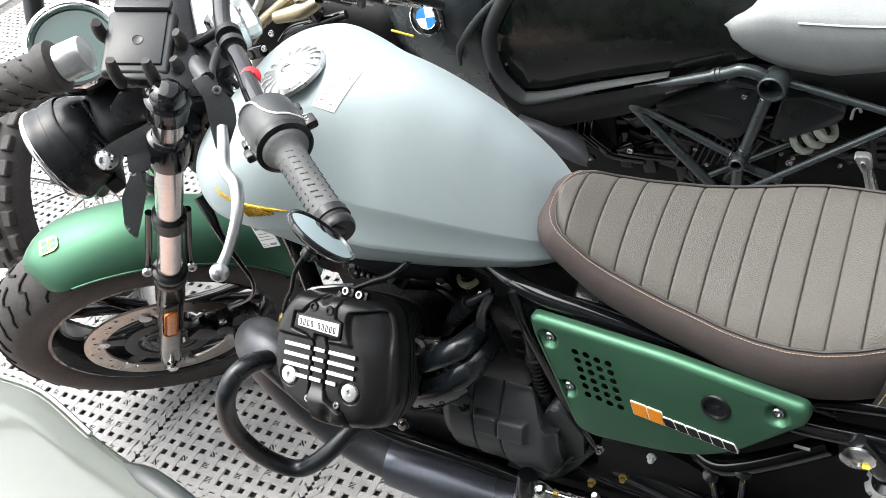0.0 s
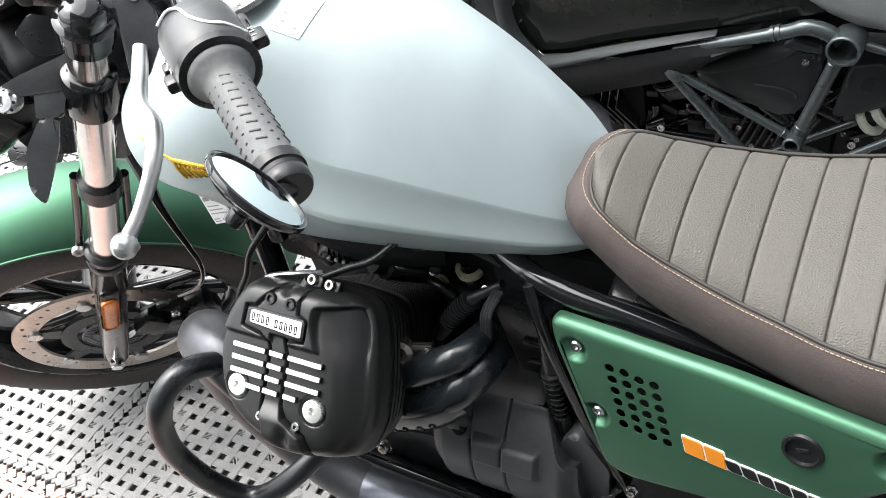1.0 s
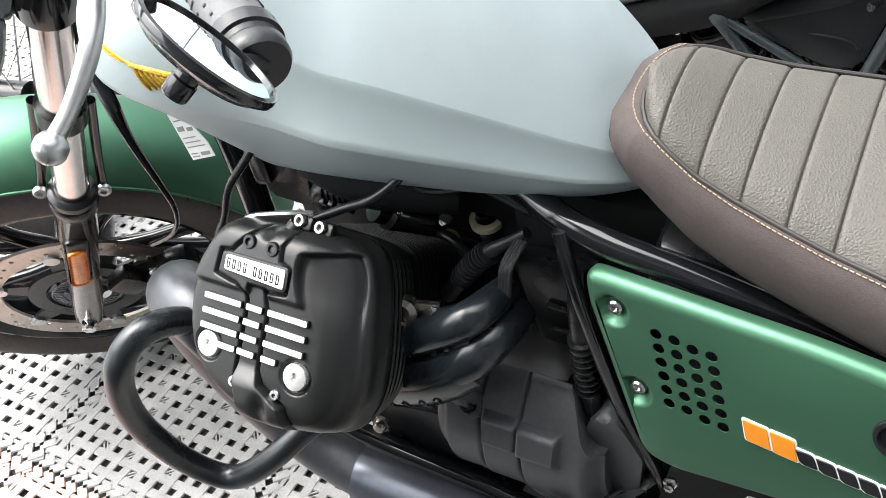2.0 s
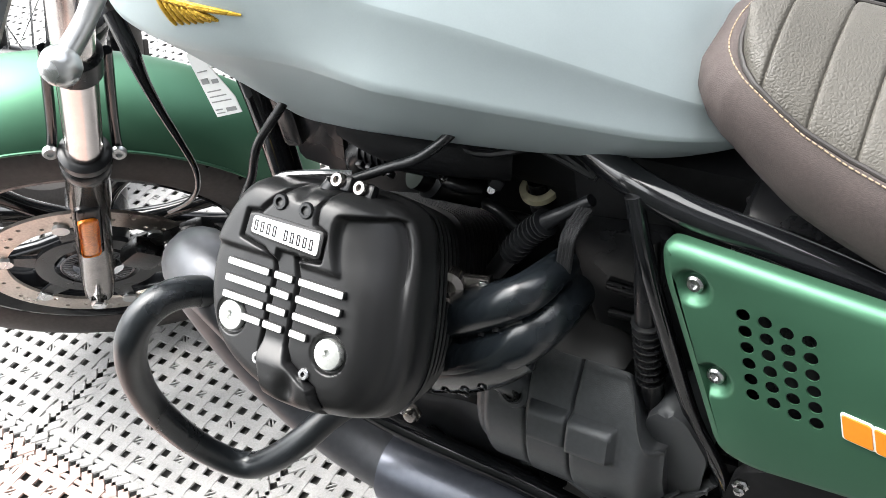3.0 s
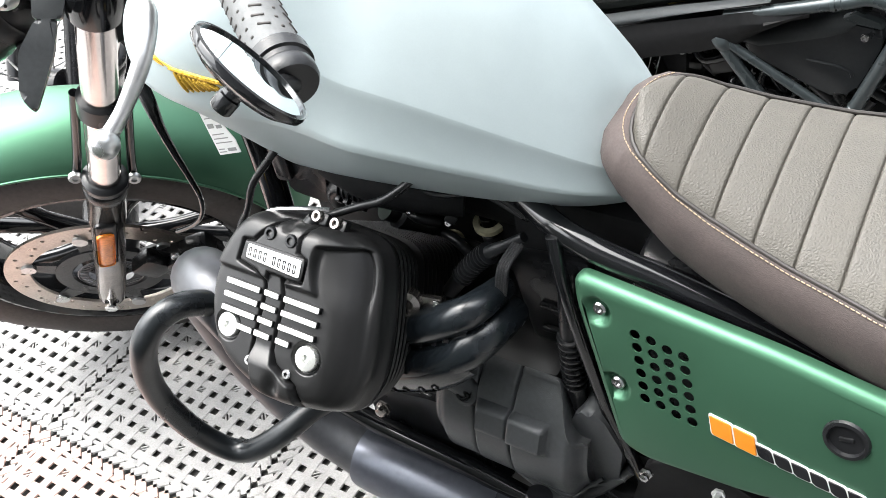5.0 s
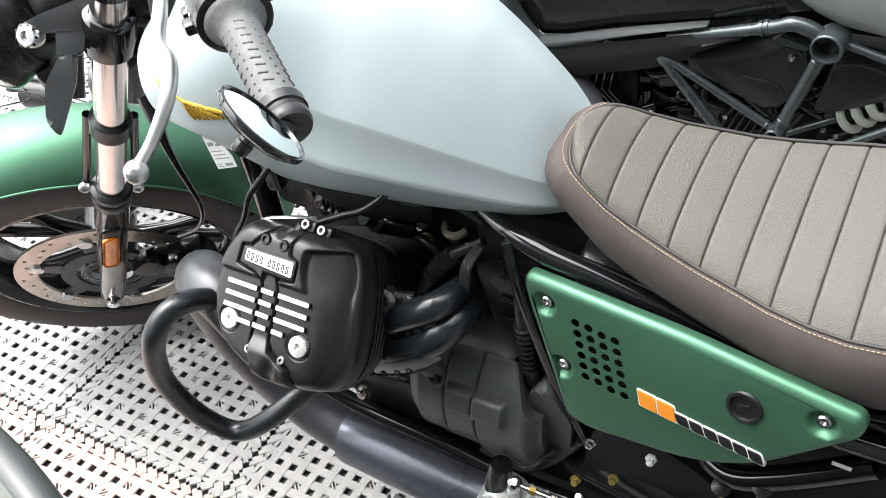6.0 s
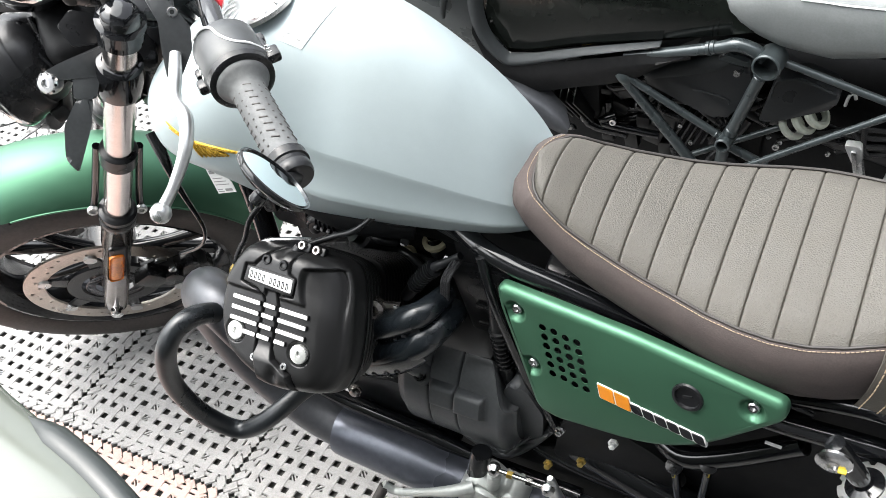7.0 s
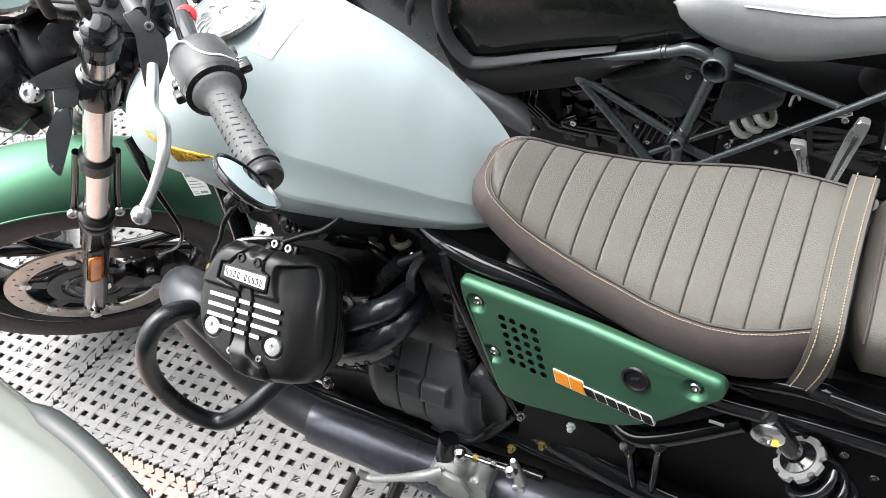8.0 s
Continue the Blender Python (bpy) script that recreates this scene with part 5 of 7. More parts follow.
part("lamp_lens", lathe([(0.084, 0.041), (0.06, 0.045), (0.03, 0.047), (0, 0.048)], 40, lamp_m), M_TEAL, lamp)
part("lamp_ring", ring_shape([(0.0935, 0.027), (0.0950, 0.029), (0.0950, 0.033), (0.0935, 0.036)], 48, lamp_m), M_CHROME, lamp, "thin bright rim")
part("lamp_band", ring_shape([(0.0855, -0.030), (0.0885, -0.026), (0.0905, -0.004), (0.087, 0.0)], 48, lamp_m), M_BLACK, lamp)
part("lamp_foot", box(0.03, 0.13, 0.03, 0.006, lamp_m @ pose(-0.082, 0, -0.02)), M_BLACK, lamp)
TURNED = axes((0.330, -0.155, 0.925), (0.717, -0.452, 0.53), (0.885, 0.403, -0.233))


def turned_plate(pts, h, r, bev, lift=0.0):
    """A plate whose face looks back and outwards from the fork."""
    q = [TURNED.inverted() @ Vector(p) for p in pts]
    return prism(rounded([(p.x, p.y) for p in q], r, 4), h, TURNED @ pose(0, 0, lift - h / 2), bev, 3)


bracket = part("headlight_bracket", turned_plate([(0.350, -0.087, 0.956), (0.320, -0.134, 0.957), (0.308, -0.154, 0.955), (0.319, -0.151, 0.943), (0.355, -0.112, 0.928)], 0.010, 0.006, 0.003), M_SWITCH, bike, "flat black headlight bracket")
part("bracket_plate", turned_plate([(0.297, -0.097, 0.981), (0.304, -0.075, 0.991), (0.325, -0.058, 0.976), (0.332, -0.080, 0.949), (0.313, -0.102, 0.956)], 0.006, 0.004, 0.001, -0.022), M_BLACK, bracket)
bb = axes((0.313, -0.155, 0.942), (0.3, -0.8, 0.5))
part("bracket_bolt", lathe([(0.013, -0.010), (0.0140, -0.004), (0.0132, 0.005), (0.0105, 0.008), (0.0055, 0.0085), (0.0050, 0.004), (0, 0.004)], 24, bb), M_STEEL, bracket, "drilled alloy bolt")
for k in range(9):
    part("bolt_hole", lathe([(0.0017, 0.0), (0.0017, 0.0008), (0, 0.0008)], 10, bb @ pose(0, 0, 0, 0, 0, 40 * k) @ axes((0.0122, 0, 0.0066), (0.7, 0, 0.7))), M_BLACK, bracket)
block = part("indicator_stalk", turned_plate([(0.331, -0.132, 0.944), (0.353, -0.112, 0.930), (0.354, -0.135, 0.910), (0.337, -0.152, 0.919)], 0.020, 0.004, 0.003, -0.006), M_SWITCH, bike, "black indicator stalk block")
ind = part("turn_indicator", turned_plate([(0.339, -0.149, 0.919), (0.351, -0.136, 0.913), (0.354, -0.159, 0.888), (0.353, -0.192, 0.862), (0.352, -0.207, 0.850), (0.340, -0.206, 0.868), (0.333, -0.180, 0.899)], 0.016, 0.006, 0.006, -0.004), M_SWITCH, bike, "black leaf-shaped turn indicator")

# handlebar with switch, lever, grip and mirror
GA, GB = Vector((0.686, -0.203, 1.052)), Vector((0.778, -0.273, 1.028))
GD = (GB - GA).normalized()
bars = part("handlebar", tube([(0.30, 0.26, 1.10), (0.40, 0.10, 1.075), (0.462, 0.0, 1.052), (0.520, -0.055, 1.054), (0.568, -0.100, 1.060), (0.625, -0.155, 1.062), tuple(GA)], 0.0115, 16, 6), M_GLOSS, bike, "black tubular handlebar")
gm = axes(GA, GD, (0, 0, 1))
L = (GB - GA).length
grip = part("grip", lathe([(0.022, -0.012), (0.0255, -0.008), (0.0258, -0.003), (0.0235, 0.001), (0.0180, 0.006), (0.0166, 0.014), (0.0163, 0.05), (0.0160, L - 0.024), (0.0166, L - 0.020)], 36, gm), M_GRIP, bike, "dark grey rubber handlebar grip")
for i in range(9):
    for j in range(10):
        a, h = 2 * math.pi * (j + (i % 2) * 0.12) / 10, 0.016 + (L - 0.044) * (i + 0.5 * (j % 2)) / 8.6
        if j % 2:
            part("grip_dot", box(0.0012, 0.0022, 0.0018, 0.0004, gm @ pose(0, 0, h, 0, 0, math.degrees(a)) @ pose(0.0161, 0, 0), 1), M_RUBBER, grip)
        else:
            part("grip_dash", box(0.0012, 0.0080, 0.0017, 0.0004, gm @ pose(0, 0, h, 0, 0, math.degrees(a)) @ pose(0.0161, 0, 0, -24, 0, 0), 1), M_RUBBER, grip)
part("grip_end", lathe([(0.0166, L - 0.021), (0.0188, L - 0.019), (0.0190, L - 0.010), (0.0172, L - 0.009), (0.0165, L - 0.006), (0.0178, L - 0.004), (0.0176, L + 0.003), (0.0160, L + 0.006), (0.008, L + 0.0066), (0, L + 0.0066)], 36, gm), M_BLACK, grip, "ringed gloss black bar end")
SWD = (GA - Vector((0.632, -0.160, 1.060))).normalized()
sw_m = axes(GA - SWD * 0.034, SWD, (0, 0, 1))
switch = part("switch_housing", join(lathe([(0.012, -0.034), (0.027, -0.033), (0.0315, -0.027), (0.0325, -0.010), (0.0325, 0.012), (0.0312, 0.020), (0.0295, 0.0235), (0.018, 0.024)], 40, sw_m), box(0.036, 0.042, 0.050, 0.010, sw_m @ pose(-0.014, -0.010, -0.004), 3)), M_SWITCH, bike, "dark grey handlebar switch housing with pale line")
part("housing_ring", lathe([(0.0300, 0.0215), (0.0318, 0.0225), (0.0312, 0.0290), (0.0275, 0.0315), (0.020, 0.0315)], 40, sw_m), M_BLACK, switch)
part("switch_line", tube([sw_m @ Vector((0.0326 * math.cos(a), 0.0326 * math.sin(a), h)) for a, h in ((-1.2, 0.012), (-0.6, 0.014), (-0.2, 0.010), (0.08, -0.004), (0.22, -0.020), (0.5, -0.0265), (0.9, -0.0275))], 0.0013, 6, 6), M_WHITE, switch)
for k in range(3):
    part("switch_icon", box(0.0008, 0.0032, 0.0045, 0.0003, sw_m @ pose(0, 0, 0.012 - 0.0085 * k, 0, 0, 78) @ pose(0.0326, 0, 0), 1), M_WHITE, switch)
for y, z, w, h in ((-0.030, 0.000, 0.010, 0.026), (-0.036, 0.014, 0.014, 0.016), (-0.032, -0.012, 0.010, 0.012), (0.031, 0.008, 0.018, 0.014), (0.030, -0.008, 0.014, 0.012)):
    part("rocker", box(0.011, w, h, 0.003, sw_m @ pose(0.004 if y < 0 else -0.006, y, z)), M_BLACK, switch)
for k in range(3):
    part("rocker_mark", box(0.0006, 0.004, 0.001, 0.0002, sw_m @ pose(0.0098, -0.034, 0.006 + 0.005 * k, 0, 0, 0), 1), M_WHITE, switch)
part("red_button", join(lathe([(0.0115, 0), (0.0125, 0.004), (0.0115, 0.008), (0.009, 0.009), (0, 0.009)], 24, axes((0.579, -0.1055, 1.060), (0.55, -0.40, 0.73))), box(0.013, 0.0026, 0.0020, 0.0006, axes((0.5838, -0.1090, 1.0668), (0.55, -0.40, 0.73), (0.4, 0.9, 0.2)))), M_RED, switch, "small red round button")
PV = Vector((0.646, -0.544, 0.535))
perch_m = axes((0.578, -0.172, 1.052), PV, (0.75, 0.60, -0.30))
perch_i = perch_m.inverted()
perch_o = [perch_i @ Vector(p) for p in ((0.551, -0.160, 1.098), (0.562, -0.146, 1.096), (0.574, -0.148, 1.079), (0.586, -0.150, 1.064), (0.590, -0.162, 1.046), (0.585, -0.186, 1.027), (0.575, -0.195, 1.031), (0.567, -0.178, 1.057), (0.563, -0.166, 1.076))]
lever = part("lever_perch", join(prism(rounded([(p.x, p.y) for p in perch_o], 0.004, 3), 0.008, perch_m @ pose(0, 0, -0.004), 0.002), tube([(0.560, -0.148, 1.090), (0.540, -0.135, 1.095), (0.520, -0.115, 1.088)], [0.010, 0.009, 0.006], 12, 4)), M_SWITCH, bike, "flat black lever perch with alloy lever")
part("perch_pivot", bolt((0.573, -0.153, 1.080), PV, 0.0055, 0.004), M_STEEL, lever)
lv = [(0.582, -0.178, 1.050), (0.592, -0.197, 1.041), (0.604, -0.220, 1.030), (0.627, -0.236, 1.024), (0.638, -0.262, 1.008), (0.636, -0.290, 0.988), (0.634, -0.308, 0.979)]
part("lever", join(tube(lv, [0.0060, 0.0068, 0.0070, 0.0074, 0.0066, 0.0055, 0.0060], 12, 6), lathe([(0, -0.0105), (0.0055, -0.009), (0.0092, -0.005), (0.0105, 0), (0.0092, 0.005), (0.0055, 0.009), (0, 0.0105)], 20, axes((0.634, -0.315, 0.976), (0, 0, 1)))), M_ALLOY, lever, "polished alloy lever with ball end")
part("perch_cable", tube([(0.565, -0.150, 1.064), (0.540, -0.120, 1.075), (0.500, -0.060, 1.060), (0.43, -0.02, 0.99)], 0.0045, 10, 6), M_BLACK, lever)
MN = Vector((0.522, 0.674, 0.520)).normalized()
mm = axes((0.799, -0.317, 1.067), MN) @ Matrix.Scale(0.94, 4)
mirror = part("bar_end_mirror", lathe([(0.0, -0.008), (0.016, -0.0075), (0.030, -0.0055), (0.0372, -0.001), (0.0372, 0.003), (0.0345, 0.004), (0.0345, 0.002)], 44, mm), M_GLOSS, bike, "round black bar-end mirror")
part("mirror_glass", lathe([(0.0346, 0.0015), (0.0346, 0.0025), (0, 0.0025)], 44, mm), M_MIRROR, mirror, "silvered mirror glass")
part("mirror_rim", ring_shape([(0.0352, 0.0030), (0.0374, 0.0036), (0.0378, 0.0010), (0.0368, -0.0010)], 44, mm), M_GLOSS, mirror, "black mirror rim")
part("mirror_stem", tube([mm @ Vector((0, 0, -0.007)), (mm @ Vector((0, 0, -0.010))).lerp(GB + GD * 0.004, 0.5), tuple(GB + GD * 0.004)], 0.0065, 12, 4), M_BLACK, mirror)
part("mirror_knuckle", lathe([(0.0095, -0.005), (0.0090, -0.008), (0.0062, -0.010), (0.0060, -0.015), (0.0068, -0.016), (0.0068, -0.024), (0.0058, -0.0255), (0, -0.0255)], 24, mm), M_GLOSS, mirror, "round gloss black mirror knuckle")
riser = part("bar_riser", join(box(0.050, 0.036, 0.055, 0.012, pose(0.450, 0.022, 1.030, 0, 15, -40)), box(0.075, 0.060, 0.028, 0.012, pose(0.425, 0.055, 1.015, 0, 10, -40))), M_ALLOY, bike, "polished alloy bar riser")
part("top_yoke", prism(rounded([(0.300, 0.124), (0.392, 0.118), (0.418, 0.078), (0.408, 0.048), (0.418, -0.016), (0.396, -0.022), (0.352, 0.026)], 0.012, 4), 0.022, pose(0, 0, 0.982), 0.006, 3), M_ALLOY, riser, "cast alloy top yoke")
part("yoke_cap", lathe([(0.019, 0), (0.019, 0.010), (0.016, 0.013), (0, 0.013)], 24, pose(0.385, 0.066, 1.004)), M_GLOSS, riser)
part("riser_bolt", bolt((0.440, 0.050, 1.035), (0.2, 0, 1), 0.007, 0.006), M_STEEL, riser)
part("clamp_ring", join(*[lathe([(0.0118, -0.007), (0.0165, -0.006), (0.0165, 0.006), (0.0118, 0.007)], 20, axes(p, (0.62, -0.66, 0.02))) for p in ((0.486, -0.022, 1.052), (0.508, -0.044, 1.053))]), M_BLACK, riser)

# dial and phone cradle
dm = axes((0.210, -0.033, 1.026), (0.52, -0.30, 0.80), (0, 0, 1)) @ Matrix.Scale(0.94, 4)
dial = part("instrument_dial", lathe([(0.0, -0.075), (0.030, -0.073), (0.052, -0.058), (0.064, -0.030), (0.067, -0.006), (0.065, 0.004)], 48, dm), M_GLOSS, bike, "round instrument dial in a black bowl with chrome rim")
part("dial_rim", ring_shape([(0.0660, -0.006), (0.0700, -0.002), (0.0712, 0.008), (0.0680, 0.016), (0.0630, 0.0175), (0.0590, 0.012), (0.0580, 0.004)], 56, dm), M_CHROME, dial, "thick chrome rim")
part("dial_face", lathe([(0.0585, 0.004), (0.056, 0.006), (0, 0.0065)], 40, dm), M_TEAL, dial, "dark glazed dial face")
for x, y, w, l, r in ((0.010, -0.074, 0.022, 0.026, 20), (-0.030, 0.066, 0.016, 0.034, 28)):
    part("dial_lug", box(w, l, 0.012, 0.004, dm @ pose(x, y, 0.007, 0, 0, r)), M_ALLOY, dial, "polished alloy dial lug")
wires = part("headlight_loom", join(box(0.100, 0.085, 0.080, 0.022, pose(0.232, -0.036, 0.914, 0, 24, -38), 3), box(0.070, 0.060, 0.110, 0.018, pose(0.268, -0.040, 0.862, 0, 28, -38), 3)), M_MATT_SHADE, bike, "matt black loom cover between headlight and fork")
for k in range(5):
    part("loom_wire", tube([(0.190 + 0.010 * k, -0.075 + 0.012 * k, 0.955), (0.226 + 0.008 * k, -0.094 + 0.008 * k, 0.922 - 0.005 * k), (0.262 + 0.006 * k, -0.090 + 0.004 * k, 0.884), (0.305, -0.055 + 0.01 * k, 0.850 - 0.01 * k)], 0.0035 + 0.0006 * (k % 2), 8, 5), M_BLACK if k % 3 else M_GLOSS, wires)
pm2 = axes((0.349, -0.042, 1.044), (0.36, -0.22, 0.90), (0.885, 0.403, -0.233))
phone = part("phone_cradle", box(0.088, 0.098, 0.018, 0.006, pm2, 3), M_PLAST, bike, "black plastic phone cradle with gripping arms")
part("cradle_pad", box(0.068, 0.080, 0.004, 0.0015, pm2 @ pose(0, 0.004, 0.0105)), M_PLAST, phone)
for x, y, h in ((-0.018, -0.054, 0.044), (0.026, -0.054, 0.044), (-0.052, 0.018, 0.024), (0.052, 0.004, 0.024), (0.052, -0.034, 0.020)):
    arm = [pm2 @ Vector((x * 0.8, y * 0.8, -0.010)), pm2 @ Vector((x, y, -0.004)), pm2 @ Vector((x * 1.03, y * 1.03, h * 0.6)), pm2 @ Vector((x * 0.98, y * 0.98, h))]
    part("cradle_arm", tube(arm, [0.0070, 0.0085, 0.0080, 0.0058], 12, 4), M_RUBBER, phone)
part("cradle_flap", box(0.074, 0.020, 0.010, 0.003, pm2 @ pose(0, 0.055, 0.010, -18, 0, 0), 2), M_PLAST, phone)
part("cradle_mark", lathe([(0.0070, 0.0124), (0.0078, 0.0130), (0.0070, 0.0132), (0.0060, 0.0126)], 24, pm2), M_PLAST, phone)
part("cradle_lip", box(0.060, 0.014, 0.022, 0.004, pm2 @ pose(0.002, -0.050, -0.004)), M_BLACK, phone)
part("cradle_stem", tube([(0.345, -0.03, 1.025), (0.395, -0.005, 1.02), (0.455, 0.008, 1.045)], 0.007, 12, 4), M_BLACK, phone)
# loose cables behind the dial
cables = part("cable_bundle", join(*[tube([(0.40 + 0.012 * k, -0.085 + 0.016 * k, 0.985), (0.43 + 0.01 * k, -0.05 + 0.01 * k, 0.972 - 0.012 * k), (0.47, -0.02, 0.93 - 0.02 * k), (0.42, -0.01, 0.86 - 0.01 * k)], 0.0045, 8, 5) for k in range(5)]), M_BLACK, bike, "bundle of black cables at the head tube")

inner = part("inner_frame_cover", box(0.20, 0.03, 0.26, 0.02, pose(0.52, 0.035, 0.58)), M_MATT_SHADE, bike, "matt black cover behind the cylinder")
for k in range(4):
    part("inner_clip", box(0.012, 0.010, 0.016, 0.002, pose(0.585 + 0.035 * k, -0.035 - 0.004 * k, 0.672 + 0.006 * (k % 3), 20 * k, 12 * k, 10)), M_BLACK, inner)
for k in range(3):
    part("inner_wire", tube([(0.56 + 0.02 * k, -0.06, 0.745), (0.62 + 0.03 * k, -0.055, 0.725 - 0.008 * k), (0.70 + 0.03 * k, -0.05, 0.735), (0.79, -0.06, 0.715)], 0.0035, 8, 5), M_BLACK, inner)
part("yellow_tab", box(0.005, 0.004, 0.014, 0.001, pose(0.613, -0.012, 0.646, 10, 20, 0)), M_YELLOW, inner)

elbow = part("intake_elbow", tube([(0.548, -0.056, 0.655), (0.552, -0.060, 0.675), (0.562, -0.060, 0.686), (0.580, -0.060, 0.690), (0.605, -0.058, 0.687), (0.640, -0.050, 0.680)], [0.008, 0.010, 0.011, 0.012, 0.012, 0.012], 16, 6), M_BLACK, bike, "black ribbed intake elbow under the tank")
for k in range(5):
    part("elbow_rib", lathe([(0.0115, -0.0012), (0.0142, -0.0007), (0.0142, 0.0007), (0.0115, 0.0012)], 18, axes((0.568 + 0.0068 * k, -0.0600, 0.6885 - 0.0002 * k), (1, 0.02, 0.02))), M_BLACK, elbow)
for k in range(4):
    part("elbow_tooth", box(0.006, 0.006, 0.010, 0.001, pose(0.570 + 0.010 * k, -0.074, 0.684 - 0.001 * k, 25, 0, 0)), M_BLACK, elbow)
stub = part("throttle_body", lathe([(0.018, -0.03), (0.018, 0.01), (0.021, 0.012), (0.021, 0.022), (0.016, 0.026), (0.016, 0.04), (0, 0.04)], 22, axes((0.620, -0.02, 0.625), (-0.5, -0.5, 0.7))), M_BLACK, bike, "black throttle body behind the cylinder")
for a, b, r in (((0.628, -0.035, 0.648), (0.660, -0.030, 0.640), 0.007), ((0.655, -0.020, 0.610), (0.690, -0.030, 0.600), 0.006), ((0.668, -0.010, 0.585), (0.715, -0.02, 0.590), 0.008), ((0.735, -0.01, 0.60), (0.775, -0.03, 0.585), 0.007)):
    part("stub_pipe", tube([a, ((a[0] + b[0]) / 2, a[1] - 0.006, (a[2] + b[2]) / 2 + 0.006), b], r, 12, 4), M_BLACK, stub)
for p, d in (((0.632, -0.040, 0.655), (0, -0.6, 0.8)), ((0.676, -0.036, 0.648), (0.2, -0.7, 0.7)), ((0.741, -0.036, 0.640), (0, -0.7, 0.7)), ((0.600, -0.050, 0.690), (0, -0.7, 0.7))):
    part("stub_screw", bolt(p, d, 0.0045, 0.003), M_STEEL, stub)
bracket2 = part("ecu_bracket", box(0.05, 0.004, 0.05, 0.0015, pose(0.650, -0.016, 0.682, 15, 0, 8)), M_BLACK, bike, "small black bracket with two pale marks")
for z in (0.672, 0.690):
    part("bracket_mark", box(0.002, 0.001, 0.006, 0.0003, pose(0.664, -0.020, z, 15, 0, 8)), M_WHITE, bracket2)
inner_wall = part("rear_inner_panel", box(0.09, 0.02, 0.17, 0.008, pose(0.815, -0.055, 0.580, 0, -8, 0)), M_BLACK, bike, "black panel between engine and side cover")
for k in range(3):
    part("panel_step", box(0.05, 0.006, 0.008, 0.002, pose(0.818, -0.068, 0.53 + 0.035 * k, 0, -8 + 5 * k, 0)), M_BLACK, inner_wall)

# gold wing emblem on the tank side: plain feather shapes


def tank_side(x, z, lift=0.0015):
    """A place on the near flank of the tank at this height."""
    half = tank_half(x)[:29]
    return Vector((x, -float(np.interp(-z, [-p[1] for p in half], [p[0] for p in half])) - lift, z))


def feather(x0, z0, x1, z1, w):
    pts = [tank_side(x0 + (x1 - x0) * k / 4, z0 + (z1 - z0) * k / 4, 0.0004) for k in range(5)]
    return tube(pts, [w * f for f in (0.6, 0.95, 1.0, 0.9, 0.35)], 8, 3)


emblem = part("wing_emblem", feather(0.512, 0.902, 0.578, 0.8865, 0.0026), M_GOLD, bike, "gold wing-shaped emblem on the tank")
for k in range(7):
    part("feather", feather(0.517 + 0.0045 * k, 0.899 - 0.0013 * k, 0.5255 + 0.0058 * k, 0.8795 + 0.0006 * k, 0.0024), M_GOLD, emblem)
for x0, z0, x1, z1 in ((0.484, 0.919, 0.506, 0.906), (0.488, 0.913, 0.507, 0.903), (0.505, 0.907, 0.522, 0.899)):
    part("feather", feather(x0, z0, x1, z1, 0.0012), M_GOLD, emblem)
CREST = axes((-FR_ * math.cos(radians(58)) - 0.0006, 0, FR_ * math.sin(radians(58)) + 0.0006), (-math.cos(radians(58)), 0, math.sin(radians(58))), (0, 1, 0))
crest = part("mudguard_crest", fr(prism(rounded([(-0.010, -0.020), (0.010, -0.020), (0.015, -0.012), (0.015, 0.016), (-0.015, 0.016), (-0.015, -0.012)], 0.004), 0.0010, CREST)), M_BRASS, bike, "small gold crest on the mudguard")
for x, y, w, h in ((-0.0065, 0.005, 0.009, 0.015), (0.0065, 0.005, 0.009, 0.015), (-0.0050, -0.011, 0.007, 0.010), (0.0050, -0.011, 0.007, 0.010)):
    part("crest_field", fr(box(w, h, 0.0008, 0.0003, CREST @ pose(x, y, 0.0012), 1)), M_GREEN, crest)
part("crest_bar", fr(box(0.020, 0.003, 0.001, 0.0003, CREST @ pose(0, -0.002, 0.0014), 1)), M_BRASS, crest)

# rear seat and strap
strap_pts = []
for edge in (0, 1):
    row = []
    for v in np.linspace(-1, 1, 31):
        if abs(v) < 0.7:
            q = v / 0.7
            x = (1.266 if edge == 0 else 1.297) + 0.003 * q * q
            row.append(Vector((x, 0.112 * q, 0.790 + 0.010 * (1 - q * q) - 0.006 * abs(q) ** 6)))
        else:
            q = (abs(v) - 0.7) / 0.3
            x = (1.269 - 0.014 * q ** 1.5) if edge == 0 else (1.300 - 0.016 * q ** 1.5)
            row.append(Vector((x, math.copysign(0.112 + 0.014 * math.sin(min(1.0, q * 1.6) * math.pi / 2) - 0.006 * max(0.0, q - 0.6), v), 0.784 - 0.086 * q)))
    strap_pts.append(row)
strap = part("seat_strap", seated(loft([[p + Vector((0, 0, -0.003)) for p in strap_pts[0]], [p + Vector((0.001, 0, 0.002)) for p in strap_pts[0]], [p + Vector((-0.001, 0, 0.002)) for p in strap_pts[1]], [p + Vector((0, 0, -0.003)) for p in strap_pts[1]]], False, False)), M_LEATHER, bike, "brown leather seat strap with two stitch rows")
gs = []
for row, o in ((strap_pts[0], 0.006), (strap_pts[1], -0.006)):
    line = spline([p + Vector((o, math.copysign(0.0022 if abs(p.y) > 0.1 else 0.0, p.y), 0.0024)) for p in row], 3)
    for a, b in zip(line, line[1:]):
        gs.append(tube([a.lerp(b, 0.15), a.lerp(b, 0.75)], 0.0007, 5, 0))
part("strap_stitches", seated(join(*gs)), M_STITCH, strap)


